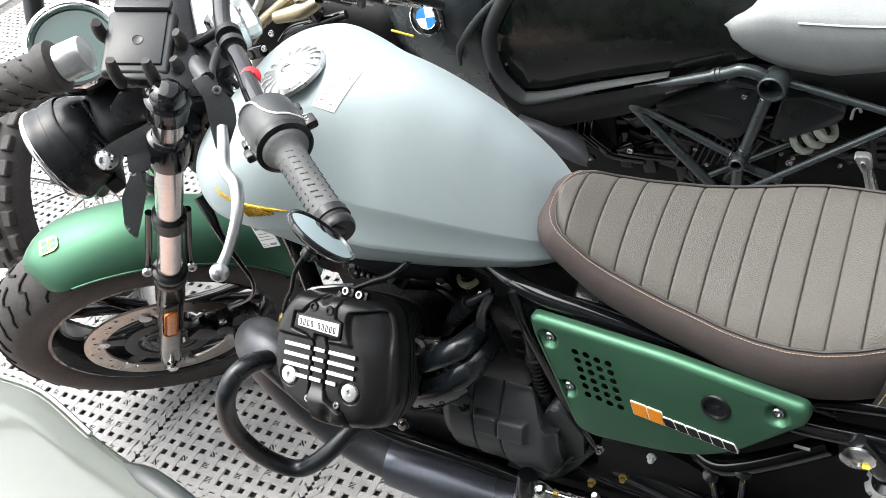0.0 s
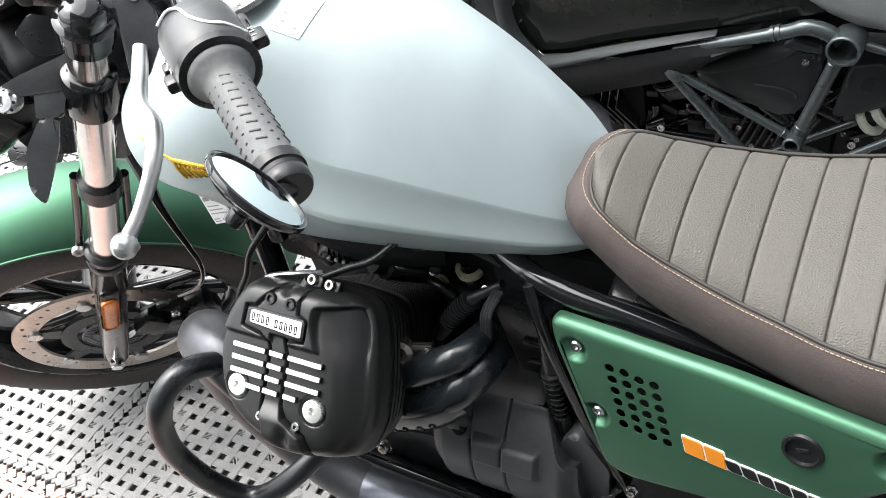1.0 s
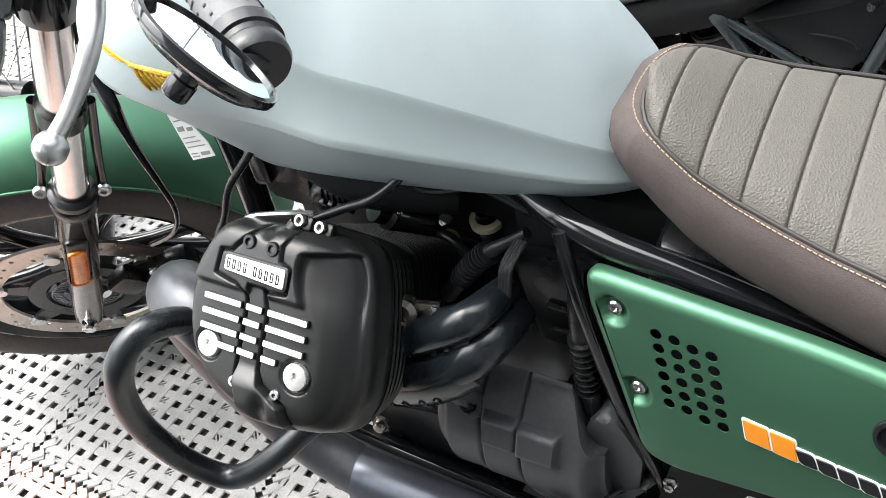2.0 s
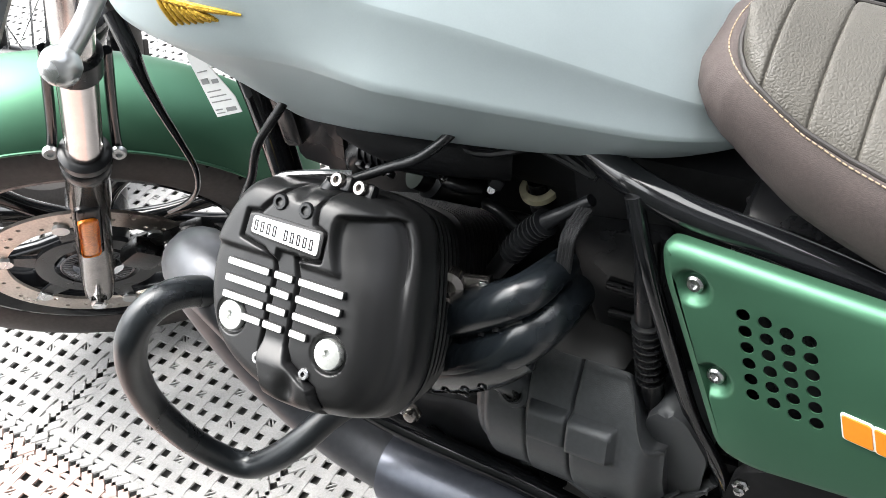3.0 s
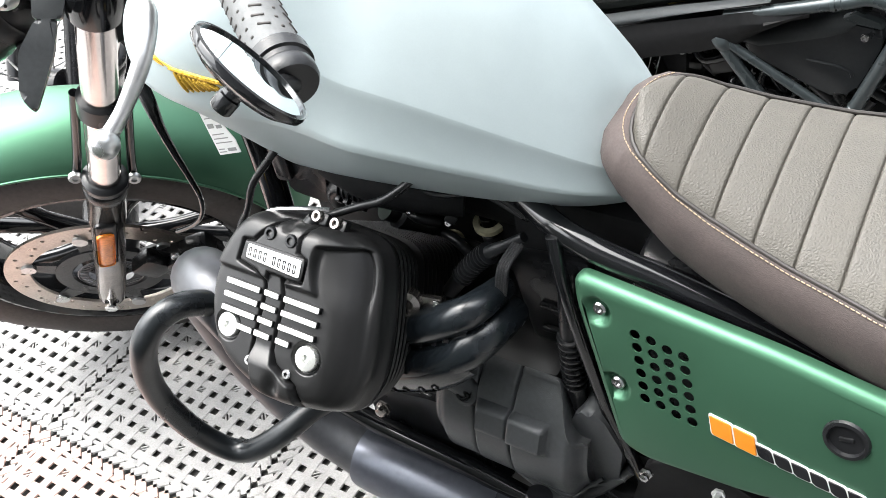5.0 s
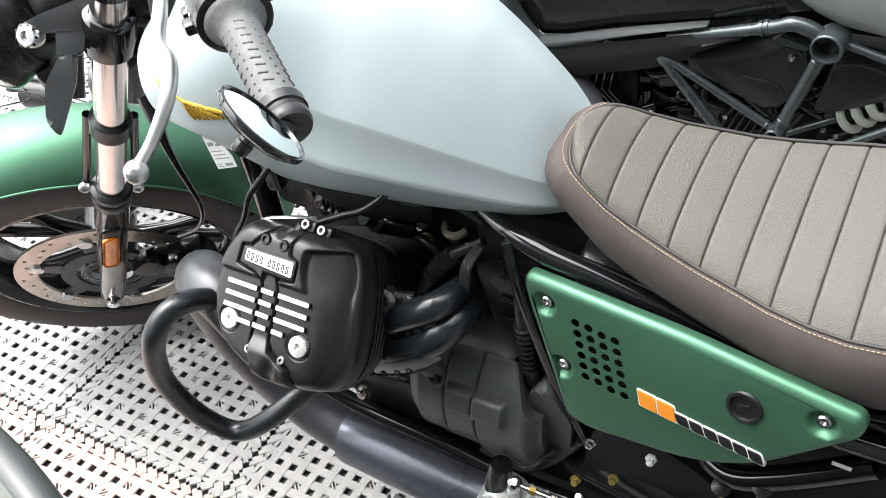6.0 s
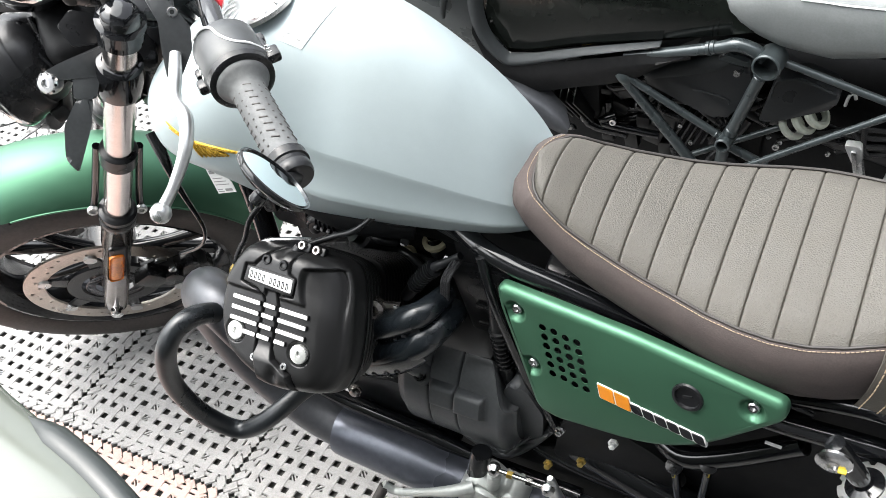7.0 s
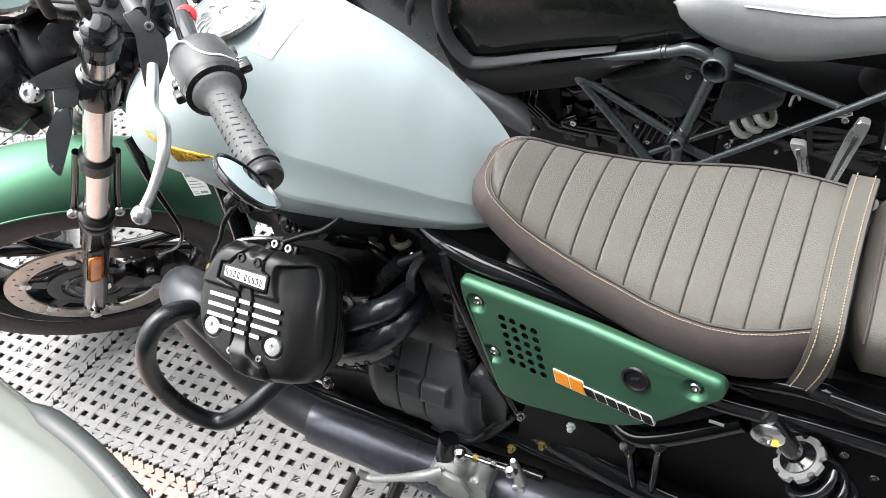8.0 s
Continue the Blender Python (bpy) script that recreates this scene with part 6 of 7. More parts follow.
def rear_ring(x):
    k = min(1.0, (x - 1.300) / 0.022) if x < 1.4 else 1.0
    w, z = (0.070 + 0.045 * math.sqrt(max(0.0, k))) * (1.0 if x < 1.5 else math.sqrt(max(0.02, 1 - ((x - 1.5) / 0.12) ** 2))), 0.795 + 0.02 * (x - 1.3)
    out = []
    for a in range(28):
        t = 2 * math.pi * a / 28
        c, s = math.cos(t), math.sin(t)
        out.append(Vector((x, w * math.copysign(abs(c) ** 0.55, c), z - 0.030 + (0.038 if s > 0 else 0.055) * math.copysign(abs(s) ** 0.6, s) * (0.6 + 0.4 * k))))
    return out


rear_seat = part("pillion_seat", loft([rear_ring(x) for x in list(np.linspace(1.300, 1.322, 6)) + list(np.linspace(1.34, 1.615, 20))]), M_LEATHER, bike, "brown leather pillion pad", 70)
part("pillion_piping", tube([p + Vector((-0.001, 0, 0.001)) for p in rear_ring(1.318)[1:14]], 0.0022, 8, 0), M_SUEDE, rear_seat)

# rear frame, mudguard, shock absorber, swing arm, wheel
part("rear_tube", tube([(1.06, -0.118, 0.60), (1.13, -0.122, 0.625), (1.20, -0.125, 0.628), (1.279, -0.125, 0.630), (1.37, -0.120, 0.621), (1.52, -0.11, 0.60)], 0.013, 14, 6), M_GLOSS, frame_o)
part("rear_rail", tube([(1.20, -0.105, 0.655), (1.283, -0.118, 0.690), (1.36, -0.118, 0.676), (1.56, -0.10, 0.70)], 0.012, 14, 6), M_GLOSS, frame_o)
part("inner_guard", join(box(0.26, 0.16, 0.20, 0.03, pose(1.08, 0.02, 0.52)), box(0.10, 0.20, 0.24, 0.02, pose(1.19, 0.02, 0.54, 0, 25, 0)), box(0.30, 0.17, 0.03, 0.01, pose(1.10, 0, 0.655, 0, 8, 0))), M_BLACK, frame_o)
SA, SB2 = Vector((1.2500, -0.172, 0.690)), Vector((1.432, -0.172, 0.397))
SD = (SB2 - SA).normalized()
sm = axes(SA, SD)
shock = part("shock_absorber", lathe([(0.0, -0.008), (0.010, -0.006), (0.011, 0.01), (0.0105, 0.02), (0.0115, 0.06), (0.0205, 0.064), (0.0235, 0.10), (0.018, 0.12), (0.018, 0.30), (0, 0.345)], 24, sm), M_GLOSS, bike, "black coil-over rear shock absorber")
coil = [sm @ Vector((0.029 * math.cos(t), 0.029 * math.sin(t), 0.092 + 0.215 * t / (2 * math.pi * 8))) for t in np.linspace(0, 2 * math.pi * 8, 180)]
part("spring", tube(coil, 0.0052, 10, 0), M_GLOSS, shock)
ring = []
for k in range(96):
    a = 2 * math.pi * k / 96
    notch = (k % 12) in (0, 1, 2, 3)
    ring.append((0.0245 if notch else 0.0290, a))
part("preload_collar", join(*[loft([[sm @ Vector((r * math.cos(a), r * math.sin(a), h)) for r, a in ring], [sm @ Vector((r * math.cos(a), r * math.sin(a), h2)) for r, a in ring], [sm @ Vector((0.0205 * math.cos(a), 0.0205 * math.sin(a), h2)) for r, a in ring], [sm @ Vector((0.0205 * math.cos(a), 0.0205 * math.sin(a), h)) for r, a in ring], [sm @ Vector((r * math.cos(a), r * math.sin(a), h)) for r, a in ring]], False) for h, h2 in ((0.066, 0.073),)]), M_ALLOY, shock, "notched alloy preload collar", 30)
part("shock_bolt", lathe([(0.0178, 0.0), (0.0178, 0.003), (0.013, 0.006), (0.006, 0.007), (0.006, 0.005), (0, 0.005)], 28, axes(SA + Vector((0, -0.016, 0)), (0, -1, 0.05))), M_STEEL, shock, "bright domed bolt")
part("paint_mark", box(0.008, 0.003, 0.009, 0.001, axes(SA + Vector((0.009, -0.0225, -0.002)), (0, -1, 0.05))), M_YELLOW, shock)
rear_w = Vector((1.455, 0, 0.345))
RM = Matrix.Translation(rear_w)
rtyre = part("rear_tyre", ring_shape([(0.32 - 0.07 + 0.07 * math.cos(radians(b)), 0.074 * math.sin(radians(b))) for b in range(-115, 116, 10)] + [(0.215, 0.05), (0.215, -0.05)], 64, RM @ AX), M_RUBBER, bike, "black rear tyre")
rwheel = part("rear_wheel", ring_shape([(0.222, 0.058), (0.205, 0.045), (0.190, 0.0), (0.205, -0.045), (0.222, -0.058), (0.206, -0.03), (0.203, 0), (0.206, 0.03)], 48, RM @ AX), M_GLOSS, bike, "black cast rear wheel")
for k in range(5):
    a = radians(72 * k)
    part("spoke", moved(tube([(0.03 * math.cos(a), 0, 0.03 * math.sin(a)), (0.20 * math.cos(a), 0, 0.20 * math.sin(a))], 0.016, 10, 0), RM), M_GLOSS, rwheel)
part("swing_arm", tube([(0.93, -0.10, 0.38), (1.10, -0.13, 0.365), (1.30, -0.14, 0.35), (1.47, -0.135, 0.345)], 0.024, 14, 5), M_GLOSS, frame_o)
part("rear_mudguard", loft([[Vector((rear_w.x - r * math.cos(a), y, rear_w.z + r * math.sin(a))) for r, y in ((0.335, -0.09), (0.350, -0.085), (0.357, -0.05), (0.36, 0.0), (0.357, 0.05), (0.350, 0.085), (0.335, 0.09), (0.345, 0.05), (0.350, 0), (0.345, -0.05))] for a in np.linspace(radians(12), radians(150), 30)]), M_BLACK, bike, "black rear mudguard", 50)

# vertical stays with marked ends, small fasteners
for (x0, z0), (x1, z1) in (((1.084, 0.490), (1.096, 0.30)), ((1.125, 0.520), (1.112, 0.30))):
    rod = part("guard_stay", tube([(x0, -0.142, z0), ((x0 + x1) / 2, -0.142, (z0 + z1) / 2), (x1, -0.140, z1)], 0.0055, 10, 3), M_GLOSS, bike, "thin gloss black stay with marked nut")
    part("stay_nut", join(lathe([(0.009, 0), (0.0105, 0.004), (0.0105, 0.010), (0, 0.012)], 14, axes((x0, -0.143, z0 - 0.004), (0, -0.4, 0.9))), box(0.004, 0.003, 0.010, 0.001, pose(x0, -0.150, z0 - 0.012))), M_BLACK, rod)
    part("stay_mark", box(0.0035, 0.003, 0.010, 0.001, pose(x0 + 0.001, -0.1495, z0 - 0.014)), M_YELLOW, rod)
part("cross_tube", tube([(1.05, -0.11, 0.50), (1.09, -0.135, 0.505), (1.14, -0.135, 0.535), (1.22, -0.125, 0.60)], 0.014, 12, 5), M_GLOSS, frame_o)
for p, mt in (((0.934, -0.146, 0.490), M_STEEL), ((0.909, -0.146, 0.384), M_BRASS), ((0.957, -0.140, 0.412), M_BRASS), ((1.004, -0.140, 0.490), M_WHITE)):
    part("frame_bolt", join(lathe([(0.0068, 0), (0.0068, 0.003), (0.0045, 0.004), (0.0045, 0.010), (0.003, 0.011), (0, 0.011)], 6, axes(p, (0.1, -1, 0.35)))), mt, frame_o)
plate = part("footrest_plate", join(prism(rounded([(0.905, 0.36), (0.925, 0.47), (0.985, 0.50), (1.06, 0.46), (1.10, 0.40), (1.02, 0.37)], 0.02), 0.012, axes((0, -0.112, 0), (0, -1, 0), (1, 0, 0)), 0.003), box(0.26, 0.05, 0.07, 0.015, pose(0.95, -0.10, 0.345))), M_MATT_SHADE, bike, "black footrest plate")
# gear lever with its linkage
gear = part("gear_lever", join(tube([(0.815, -0.205, 0.355), (0.790, -0.220, 0.350), (0.745, -0.222, 0.317), (0.700, -0.222, 0.284), (0.676, -0.222, 0.271), (0.659, -0.224, 0.284)], [0.010, 0.009, 0.0065, 0.006, 0.0065, 0.007], 12, 5), prism(rounded([(0.776, 0.262), (0.788, 0.340), (0.811, 0.372), (0.838, 0.364), (0.852, 0.343), (0.866, 0.358), (0.885, 0.348), (0.883, 0.295), (0.860, 0.262), (0.800, 0.240)], [0.014, 0.014, 0.012, 0.008, 0.008, 0.008, 0.010, 0.014, 0.014, 0.014]), 0.045, axes((0, -0.160, 0), (0, -1, 0), (1, 0, 0)), 0.008, 3), prism(rounded([(0.800, 0.300), (0.818, 0.362), (0.850, 0.352), (0.862, 0.312), (0.83, 0.285)], 0.010), 0.010, axes((0, -0.203, 0.0), (0, -1, 0), (1, 0, 0)), 0.004, 2)), M_CASTING, bike, "cast alloy gear lever and bracket")
part("pivot_sleeve", lathe([(0.015, -0.012), (0.0155, 0.0), (0.0155, 0.028), (0.0145, 0.033), (0, 0.033)], 22, axes((0.815, -0.182, 0.372), (0.18, 0.28, 0.94))), M_GLOSS, gear)
part("toe_peg", tube([(0.660, -0.224, 0.280), (0.652, -0.245, 0.262), (0.644, -0.268, 0.243)], 0.0085, 14, 2), M_RUBBER, gear, "ribbed rubber toe peg")
part("pivot_post", lathe([(0.0095, -0.020), (0.0095, 0.028), (0.006, 0.032), (0, 0.033)], 18, axes((0.846, -0.196, 0.378), (0.2, -0.1, 0.9))), M_CASTING, gear)
part("link_rod", tube([(0.8547, -0.200, 0.4240), (0.9330, -0.200, 0.4230)], 0.0036, 12, 0), M_STEEL, gear, "steel link rod")
for p in ((0.8547, -0.200, 0.4240), (0.9330, -0.200, 0.4230)):
    part("ball_joint", lathe([(0, -0.010), (0.007, -0.0075), (0.010, 0), (0.007, 0.0075), (0, 0.010)], 18, axes(p, (0.3, -1, 0.2))), M_STEEL, gear)
for f in (0.3, 0.66):
    p = Vector((0.8547, -0.200, 0.4240)).lerp(Vector((0.9330, -0.200, 0.4230)), f)
    part("lock_nut", lathe([(0.0055, -0.004), (0.0055, 0.004)], 6, axes(p, (1, 0, 0))), M_BRASS if f < 0.5 else M_STEEL, gear)
part("shift_arm", join(tube([(0.9350, -0.194, 0.4440), (0.9355, -0.193, 0.4340), (0.9370, -0.191, 0.4100), (0.9380, -0.188, 0.3720)], [0.0035, 0.0060, 0.0075, 0.0110], 12, 3), bolt((0.9375, -0.196, 0.368), (0, -1, 0.2), 0.010, 0.006)), M_ALLOY, gear)
# side stand, down on the floor
stand = part("side_stand", tube([(0.74, -0.12, 0.32), (0.70, -0.20, 0.20), (0.665, -0.285, 0.088), (0.655, -0.300, 0.078)], [0.013, 0.012, 0.012, 0.016], 14, 4), M_GLOSS, bike, "gloss black side stand resting on the floor")
# wiring sleeve beside the side cover
sleeve = part("corrugated_hose", tube([(0.838, -0.085, 0.690), (0.841, -0.098, 0.637), (0.8425, -0.103, 0.595), (0.844, -0.105, 0.549), (0.848, -0.106, 0.508), (0.862, -0.106, 0.465)], 0.010, 14, 5), M_BLACK, bike, "black corrugated hose beside the side cover")
for k in range(9):
    part("hose_rib", lathe([(0.010, -0.0014), (0.0132, -0.0008), (0.0132, 0.0008), (0.010, 0.0014)], 14, axes(Vector((0.8420, -0.102, 0.612)).lerp(Vector((0.8445, -0.1055, 0.542)), k / 8), (0.03, -0.05, -0.8))), M_BLACK, sleeve)
for x in (0.905, 0.945):
    part("grey_hose", tube([(x, -0.045, 0.715), (x + 0.012, -0.068, 0.700), (x + 0.02, -0.075, 0.67), (x + 0.02, -0.07, 0.64)], 0.007, 12, 4), M_BRAID, bike, "grey woven hose under the frame tube")
battery = part("battery_tray", join(box(0.26, 0.10, 0.14, 0.012, pose(1.02, -0.03, 0.64, 0, 10, 0)), *[box(0.03, 0.02, 0.012, 0.003, pose(0.97 + 0.055 * k, -0.092, 0.704 - 0.014 * k, 0, 14, 0)) for k in range(4)]), M_BLACK, bike, "black plastic battery tray under the seat")

part("gearbox", box(0.34, 0.15, 0.22, 0.04, pose(1.00, 0.02, 0.36)), M_CAST, engine)
part("drive_shaft", tube([(1.05, 0.05, 0.36), (1.44, 0.06, 0.345)], 0.05, 18, 0), M_BLACK, engine)
hugger = part("hugger", loft([[Vector((rear_w.x - r * math.cos(a), y, rear_w.z + r * math.sin(a))) for r, y in ((0.330, -0.105), (0.342, -0.10), (0.352, -0.05), (0.354, 0.0), (0.352, 0.05), (0.342, 0.10), (0.330, 0.105))] for a in np.linspace(radians(-42), radians(14), 14)], False, False), M_BLACK, bike, "black plastic hugger before the rear wheel", 50)
part("muffler", tube([(1.00, -0.168, 0.265), (1.06, -0.172, 0.262), (1.10, -0.175, 0.262), (1.65, -0.19, 0.262), (1.70, -0.19, 0.262)], [0.046, 0.056, 0.060, 0.060, 0.05], 24, 4), M_EXHAUST, exhaust, "matt black muffler")

guard = part("swing_arm_cover", prism(rounded([(0.93, 0.30), (0.92, 0.48), (1.02, 0.545), (1.13, 0.60), (1.30, 0.585), (1.36, 0.45), (1.30, 0.29)], 0.03), 0.010, axes((0, -0.095, 0), (0, -1, 0), (1, 0, 0)), 0.003), M_MATT_SHADE, bike, "black plastic cover before the rear wheel")
part("cover_sticker", box(0.018, 0.001, 0.006, 0.0003, pose(1.19, -0.1385, 0.600, 0, 5, 0)), M_WHITE, frame_o)

# rear underside: seat pan, inner wall and loom that close the space below the seats
pan = part("seat_pan", prism(rounded([(0.93, 0.70), (1.00, 0.715), (1.26, 0.69), (1.62, 0.74), (1.62, 0.66), (1.30, 0.60), (1.05, 0.62)], 0.02), 0.012, axes((0, -0.088, 0), (0, -1, 0), (1, 0, 0)), 0.003), M_MATT_SHADE, bike, "matt black seat pan below the seats")
part("tail_wall", prism(rounded([(1.28, 0.30), (1.28, 0.62), (1.66, 0.70), (1.70, 0.30)], 0.02), 0.010, axes((0, -0.082, 0), (0, -1, 0), (1, 0, 0)), 0.003), M_MATT_SHADE, pan)
part("seat_bracket", tube([(1.262, -0.11, 0.70), (1.285, -0.12, 0.692), (1.30, -0.118, 0.688)], 0.006, 10, 3), M_BLACK, pan)
part("rail_sheen", tube([(1.30, -0.128, 0.700), (1.42, -0.130, 0.690), (1.60, -0.12, 0.690)], 0.006, 10, 4), M_GLOSS, pan)
for p in ((1.335, -0.100, 0.55), (1.375, -0.096, 0.51), (1.40, -0.096, 0.60)):
    part("pan_bolt", bolt(p, (0, -1, 0.2), 0.006, 0.004), M_STEEL, pan)

lower = part("lower_cover", prism(rounded([(0.70, 0.22), (0.70, 0.39), (0.92, 0.43), (1.10, 0.40), (1.12, 0.22)], 0.02), 0.012, axes((0, -0.094, 0), (0, -1, 0), (1, 0, 0)), 0.003), M_MATT_SHADE, bike, "matt black lower cover behind the gear lever")
for x, z, w in ((0.90, 0.345, 0.03), (0.965, 0.352, 0.05), (1.00, 0.325, 0.02), (0.955, 0.315, 0.035)):
    part("cover_tab", box(w, 0.010, 0.012, 0.003, pose(x, -0.112, z, 0, random.uniform(-20, 20), 0)), M_BLACK, lower)
part("heat_tube", tube([(0.86, -0.118, 0.37), (0.95, -0.122, 0.345), (1.06, -0.12, 0.33), (1.16, -0.115, 0.35)], 0.008, 12, 5), M_GLOSS, lower)

# ---- the dark motorcycle behind ----
bike2 = thing("motorcycle", "dark grey naked motorcycle with graphite tube frame and grey seat", "motorcycle", BIKE, "parked motorcycles")


def tank2_ring(x):
    zb = lerp(x, [0.495, 0.505, 0.52, 0.549, 0.60, 0.69, 0.84, 0.97, 1.02], [0.640, 0.575, 0.530, 0.492, 0.500, 0.530, 0.567, 0.600, 0.62])
    zt = lerp(x, [0.495, 0.55, 0.80, 1.02], [0.74, 0.88, 0.86, 0.74])
    out = []
    for y, f in ((0.610, -0.02), (0.580, 0.0), (0.572, 0.04), (0.574, 0.35), (0.592, 0.62), (0.628, 0.84), (0.68, 0.95), (0.76, 1.0), (0.84, 1.0), (0.92, 0.95), (0.965, 0.84), (1.00, 0.62), (1.015, 0.35), (1.016, 0.05), (0.98, -0.02)):
        out.append(Vector((x, y, zb + (zt - zb) * f)))
    return out


tank2 = part("fuel_tank", loft([tank2_ring(x) for x in np.linspace(0.495, 1.02, 40)]), M_OLIVE, bike2, "gloss dark olive tank side", 50)
# raised border that runs round the dark side panel and thins out towards the seat
low = [(0.570, 0.570, 0.735), (0.532, 0.564, 0.688), (0.502, 0.561, 0.630), (0.499, 0.559, 0.575), (0.512, 0.558, 0.528), (0.545, 0.558, 0.490), (0.575, 0.558, 0.489), (0.640, 0.558, 0.509), (0.70, 0.559, 0.529), (0.78, 0.561, 0.552), (0.845, 0.564, 0.570)]
rib = spline(low, 6)
band = []
for k, p in enumerate(rib):
    d = (rib[min(k + 1, len(rib) - 1)] - rib[max(k - 1, 0)]).normalized()
    o = Vector((-d.z, 0, d.x))
    w = 0.0135 * min(1.0, (len(rib) - 1 - k) / (0.55 * len(rib))) + 0.001
    band.append([p - o * w + Vector((0, 0.010, 0)), p - o * w * 0.8 + Vector((0, -0.001, 0)), p - o * w * 0.2 + Vector((0, -0.005, 0)), p + o * w * 0.5 + Vector((0, -0.003, 0)), p + o * w + Vector((0, 0.012, 0))])
part("tank_trim", loft(band, False, False), M_BAND, tank2, "satin grey tank edge", 60)
part("lower_trim", loft([[Vector((x, 0.560, z + 0.004)), Vector((x, 0.553, z - 0.012)), Vector((x, 0.552, z - h * 0.55)), Vector((x, 0.560, z - h)), Vector((x, 0.62, z - h - 0.004))] for x, z, h in ((0.490, 0.560, 0.03), (0.512, 0.512, 0.055), (0.545, 0.480, 0.066), (0.60, 0.482, 0.062), (0.68, 0.506, 0.058), (0.75, 0.526, 0.056), (0.80, 0.541, 0.050), (0.84, 0.552, 0.030), (0.90, 0.570, 0.010))], False, False), M_MATT_SHADE, tank2, "black plastic lower tank trim", 50)
grey = part("tank_shoulder", loft([[Vector((x, 0.56 + dy, 0.62 + dz)) for dy, dz in ((0.16, -0.30), (0.06 + k, -0.20), (0.030 + k, -0.12), (0.004 + k, -0.03), (0.0 + k, 0.02), (0.006 + k, 0.07), (0.04 + k, 0.14), (0.2, 0.20), (0.35, 0.18))] for x, k in ((0.255, 0.060), (0.275, 0.034), (0.30, 0.022), (0.34, 0.012), (0.40, 0.006), (0.44, 0.008), (0.475, 0.016), (0.50, 0.05))], False, False), M_DARKFRAME, bike2, "satin grey tank shoulder", 60)
part("shoulder_edge", tube([(0.425, 0.566, 0.560), (0.436, 0.562, 0.604), (0.462, 0.563, 0.640), (0.500, 0.568, 0.682), (0.555, 0.580, 0.728)], [0.004, 0.007, 0.008, 0.007, 0.004], 10, 6), M_BAND, grey, "raised grey edge beside the tank")
front = part("front_end", join(box(0.30, 0.16, 0.24, 0.05, pose(0.13, 0.66, 0.56, 0, 10, 0), 3), box(0.14, 0.12, 0.14, 0.03, pose(-0.06, 0.62, 0.62, 0, 20, 10), 3)), M_MATT_SHADE, bike2, "matt black radiator and front end behind the tank")
for pts, r, m in (([(0.00, 0.48, 0.655), (0.035, 0.49, 0.690), (0.085, 0.50, 0.722), (0.150, 0.52, 0.760)], 0.012, M_BRONZE), ([(-0.05, 0.50, 0.640), (0.00, 0.51, 0.690), (0.04, 0.52, 0.735), (0.08, 0.54, 0.78)], 0.009, M_STEEL), ([(0.06, 0.50, 0.640), (0.10, 0.50, 0.672), (0.165, 0.50, 0.690), (0.23, 0.52, 0.700)], 0.010, M_GLOSS), ([(-0.14, 0.50, 0.680), (-0.10, 0.51, 0.72), (-0.03, 0.52, 0.745), (0.02, 0.53, 0.76)], 0.008, M_BLACK), ([(0.04, 0.49, 0.600), (0.09, 0.50, 0.632), (0.15, 0.51, 0.640), (0.24, 0.53, 0.650)], 0.007, M_BRONZE)):
    part("front_pipe", tube(pts, r, 14, 6), m, front)
for x, z, w, h in ((0.175, 0.715, 0.030, 0.036), (0.200, 0.665, 0.040, 0.020), (0.105, 0.655, 0.022, 0.018), (-0.02, 0.610, 0.050, 0.026)):
    part("front_clamp", box(w, 0.020, h, 0.004, pose(x, 0.500, z, 0, 20 + 300 * (x - 0.1), 0), 2), M_GLOSS, front)
for x, z in ((0.052, 0.668), (0.125, 0.712), (0.015, 0.628), (0.214, 0.692)):
    part("front_bolt", bolt((x, 0.490, z), (0, -1, 0.3), 0.007, 0.005), M_STEEL, front)
rm = axes((0.3908, 0.5495, 0.6813), (-0.05, -0.93, 0.36), (1, 0, 0))
badge2 = part("roundel", lathe([(0.036, -0.004), (0.036, 0.002), (0.033, 0.004), (0.0, 0.0045)], 40, rm), M_GLOSS, bike2, "round quartered badge in blue and white")
part("roundel_rim", join(ring_shape([(0.0335, 0.003), (0.036, 0.0055), (0.034, 0.006)], 40, rm), ring_shape([(0.0205, 0.0045), (0.0215, 0.006), (0.0225, 0.0045)], 40, rm)), M_CHROME, badge2)
for k in range(4):
    quarter = [(0, 0)] + [(0.0205 * math.cos(a), 0.0205 * math.sin(a)) for a in np.linspace(math.pi / 2 * k, math.pi / 2 * (k + 1), 8)]
    part("quarter", prism(quarter, 0.0012, rm @ pose(0, 0, 0.0045, 0, 0, 8)), M_BLUE if k % 2 else M_WHITE, badge2)
for k in range(3):
    part("roundel_letter", box(0.008, 0.008, 0.001, 0.0003, rm @ pose(0, 0, 0, 0, 0, 120 - 32 * k) @ pose(0.027, 0, 0.0050), 1), M_WHITE, badge2)


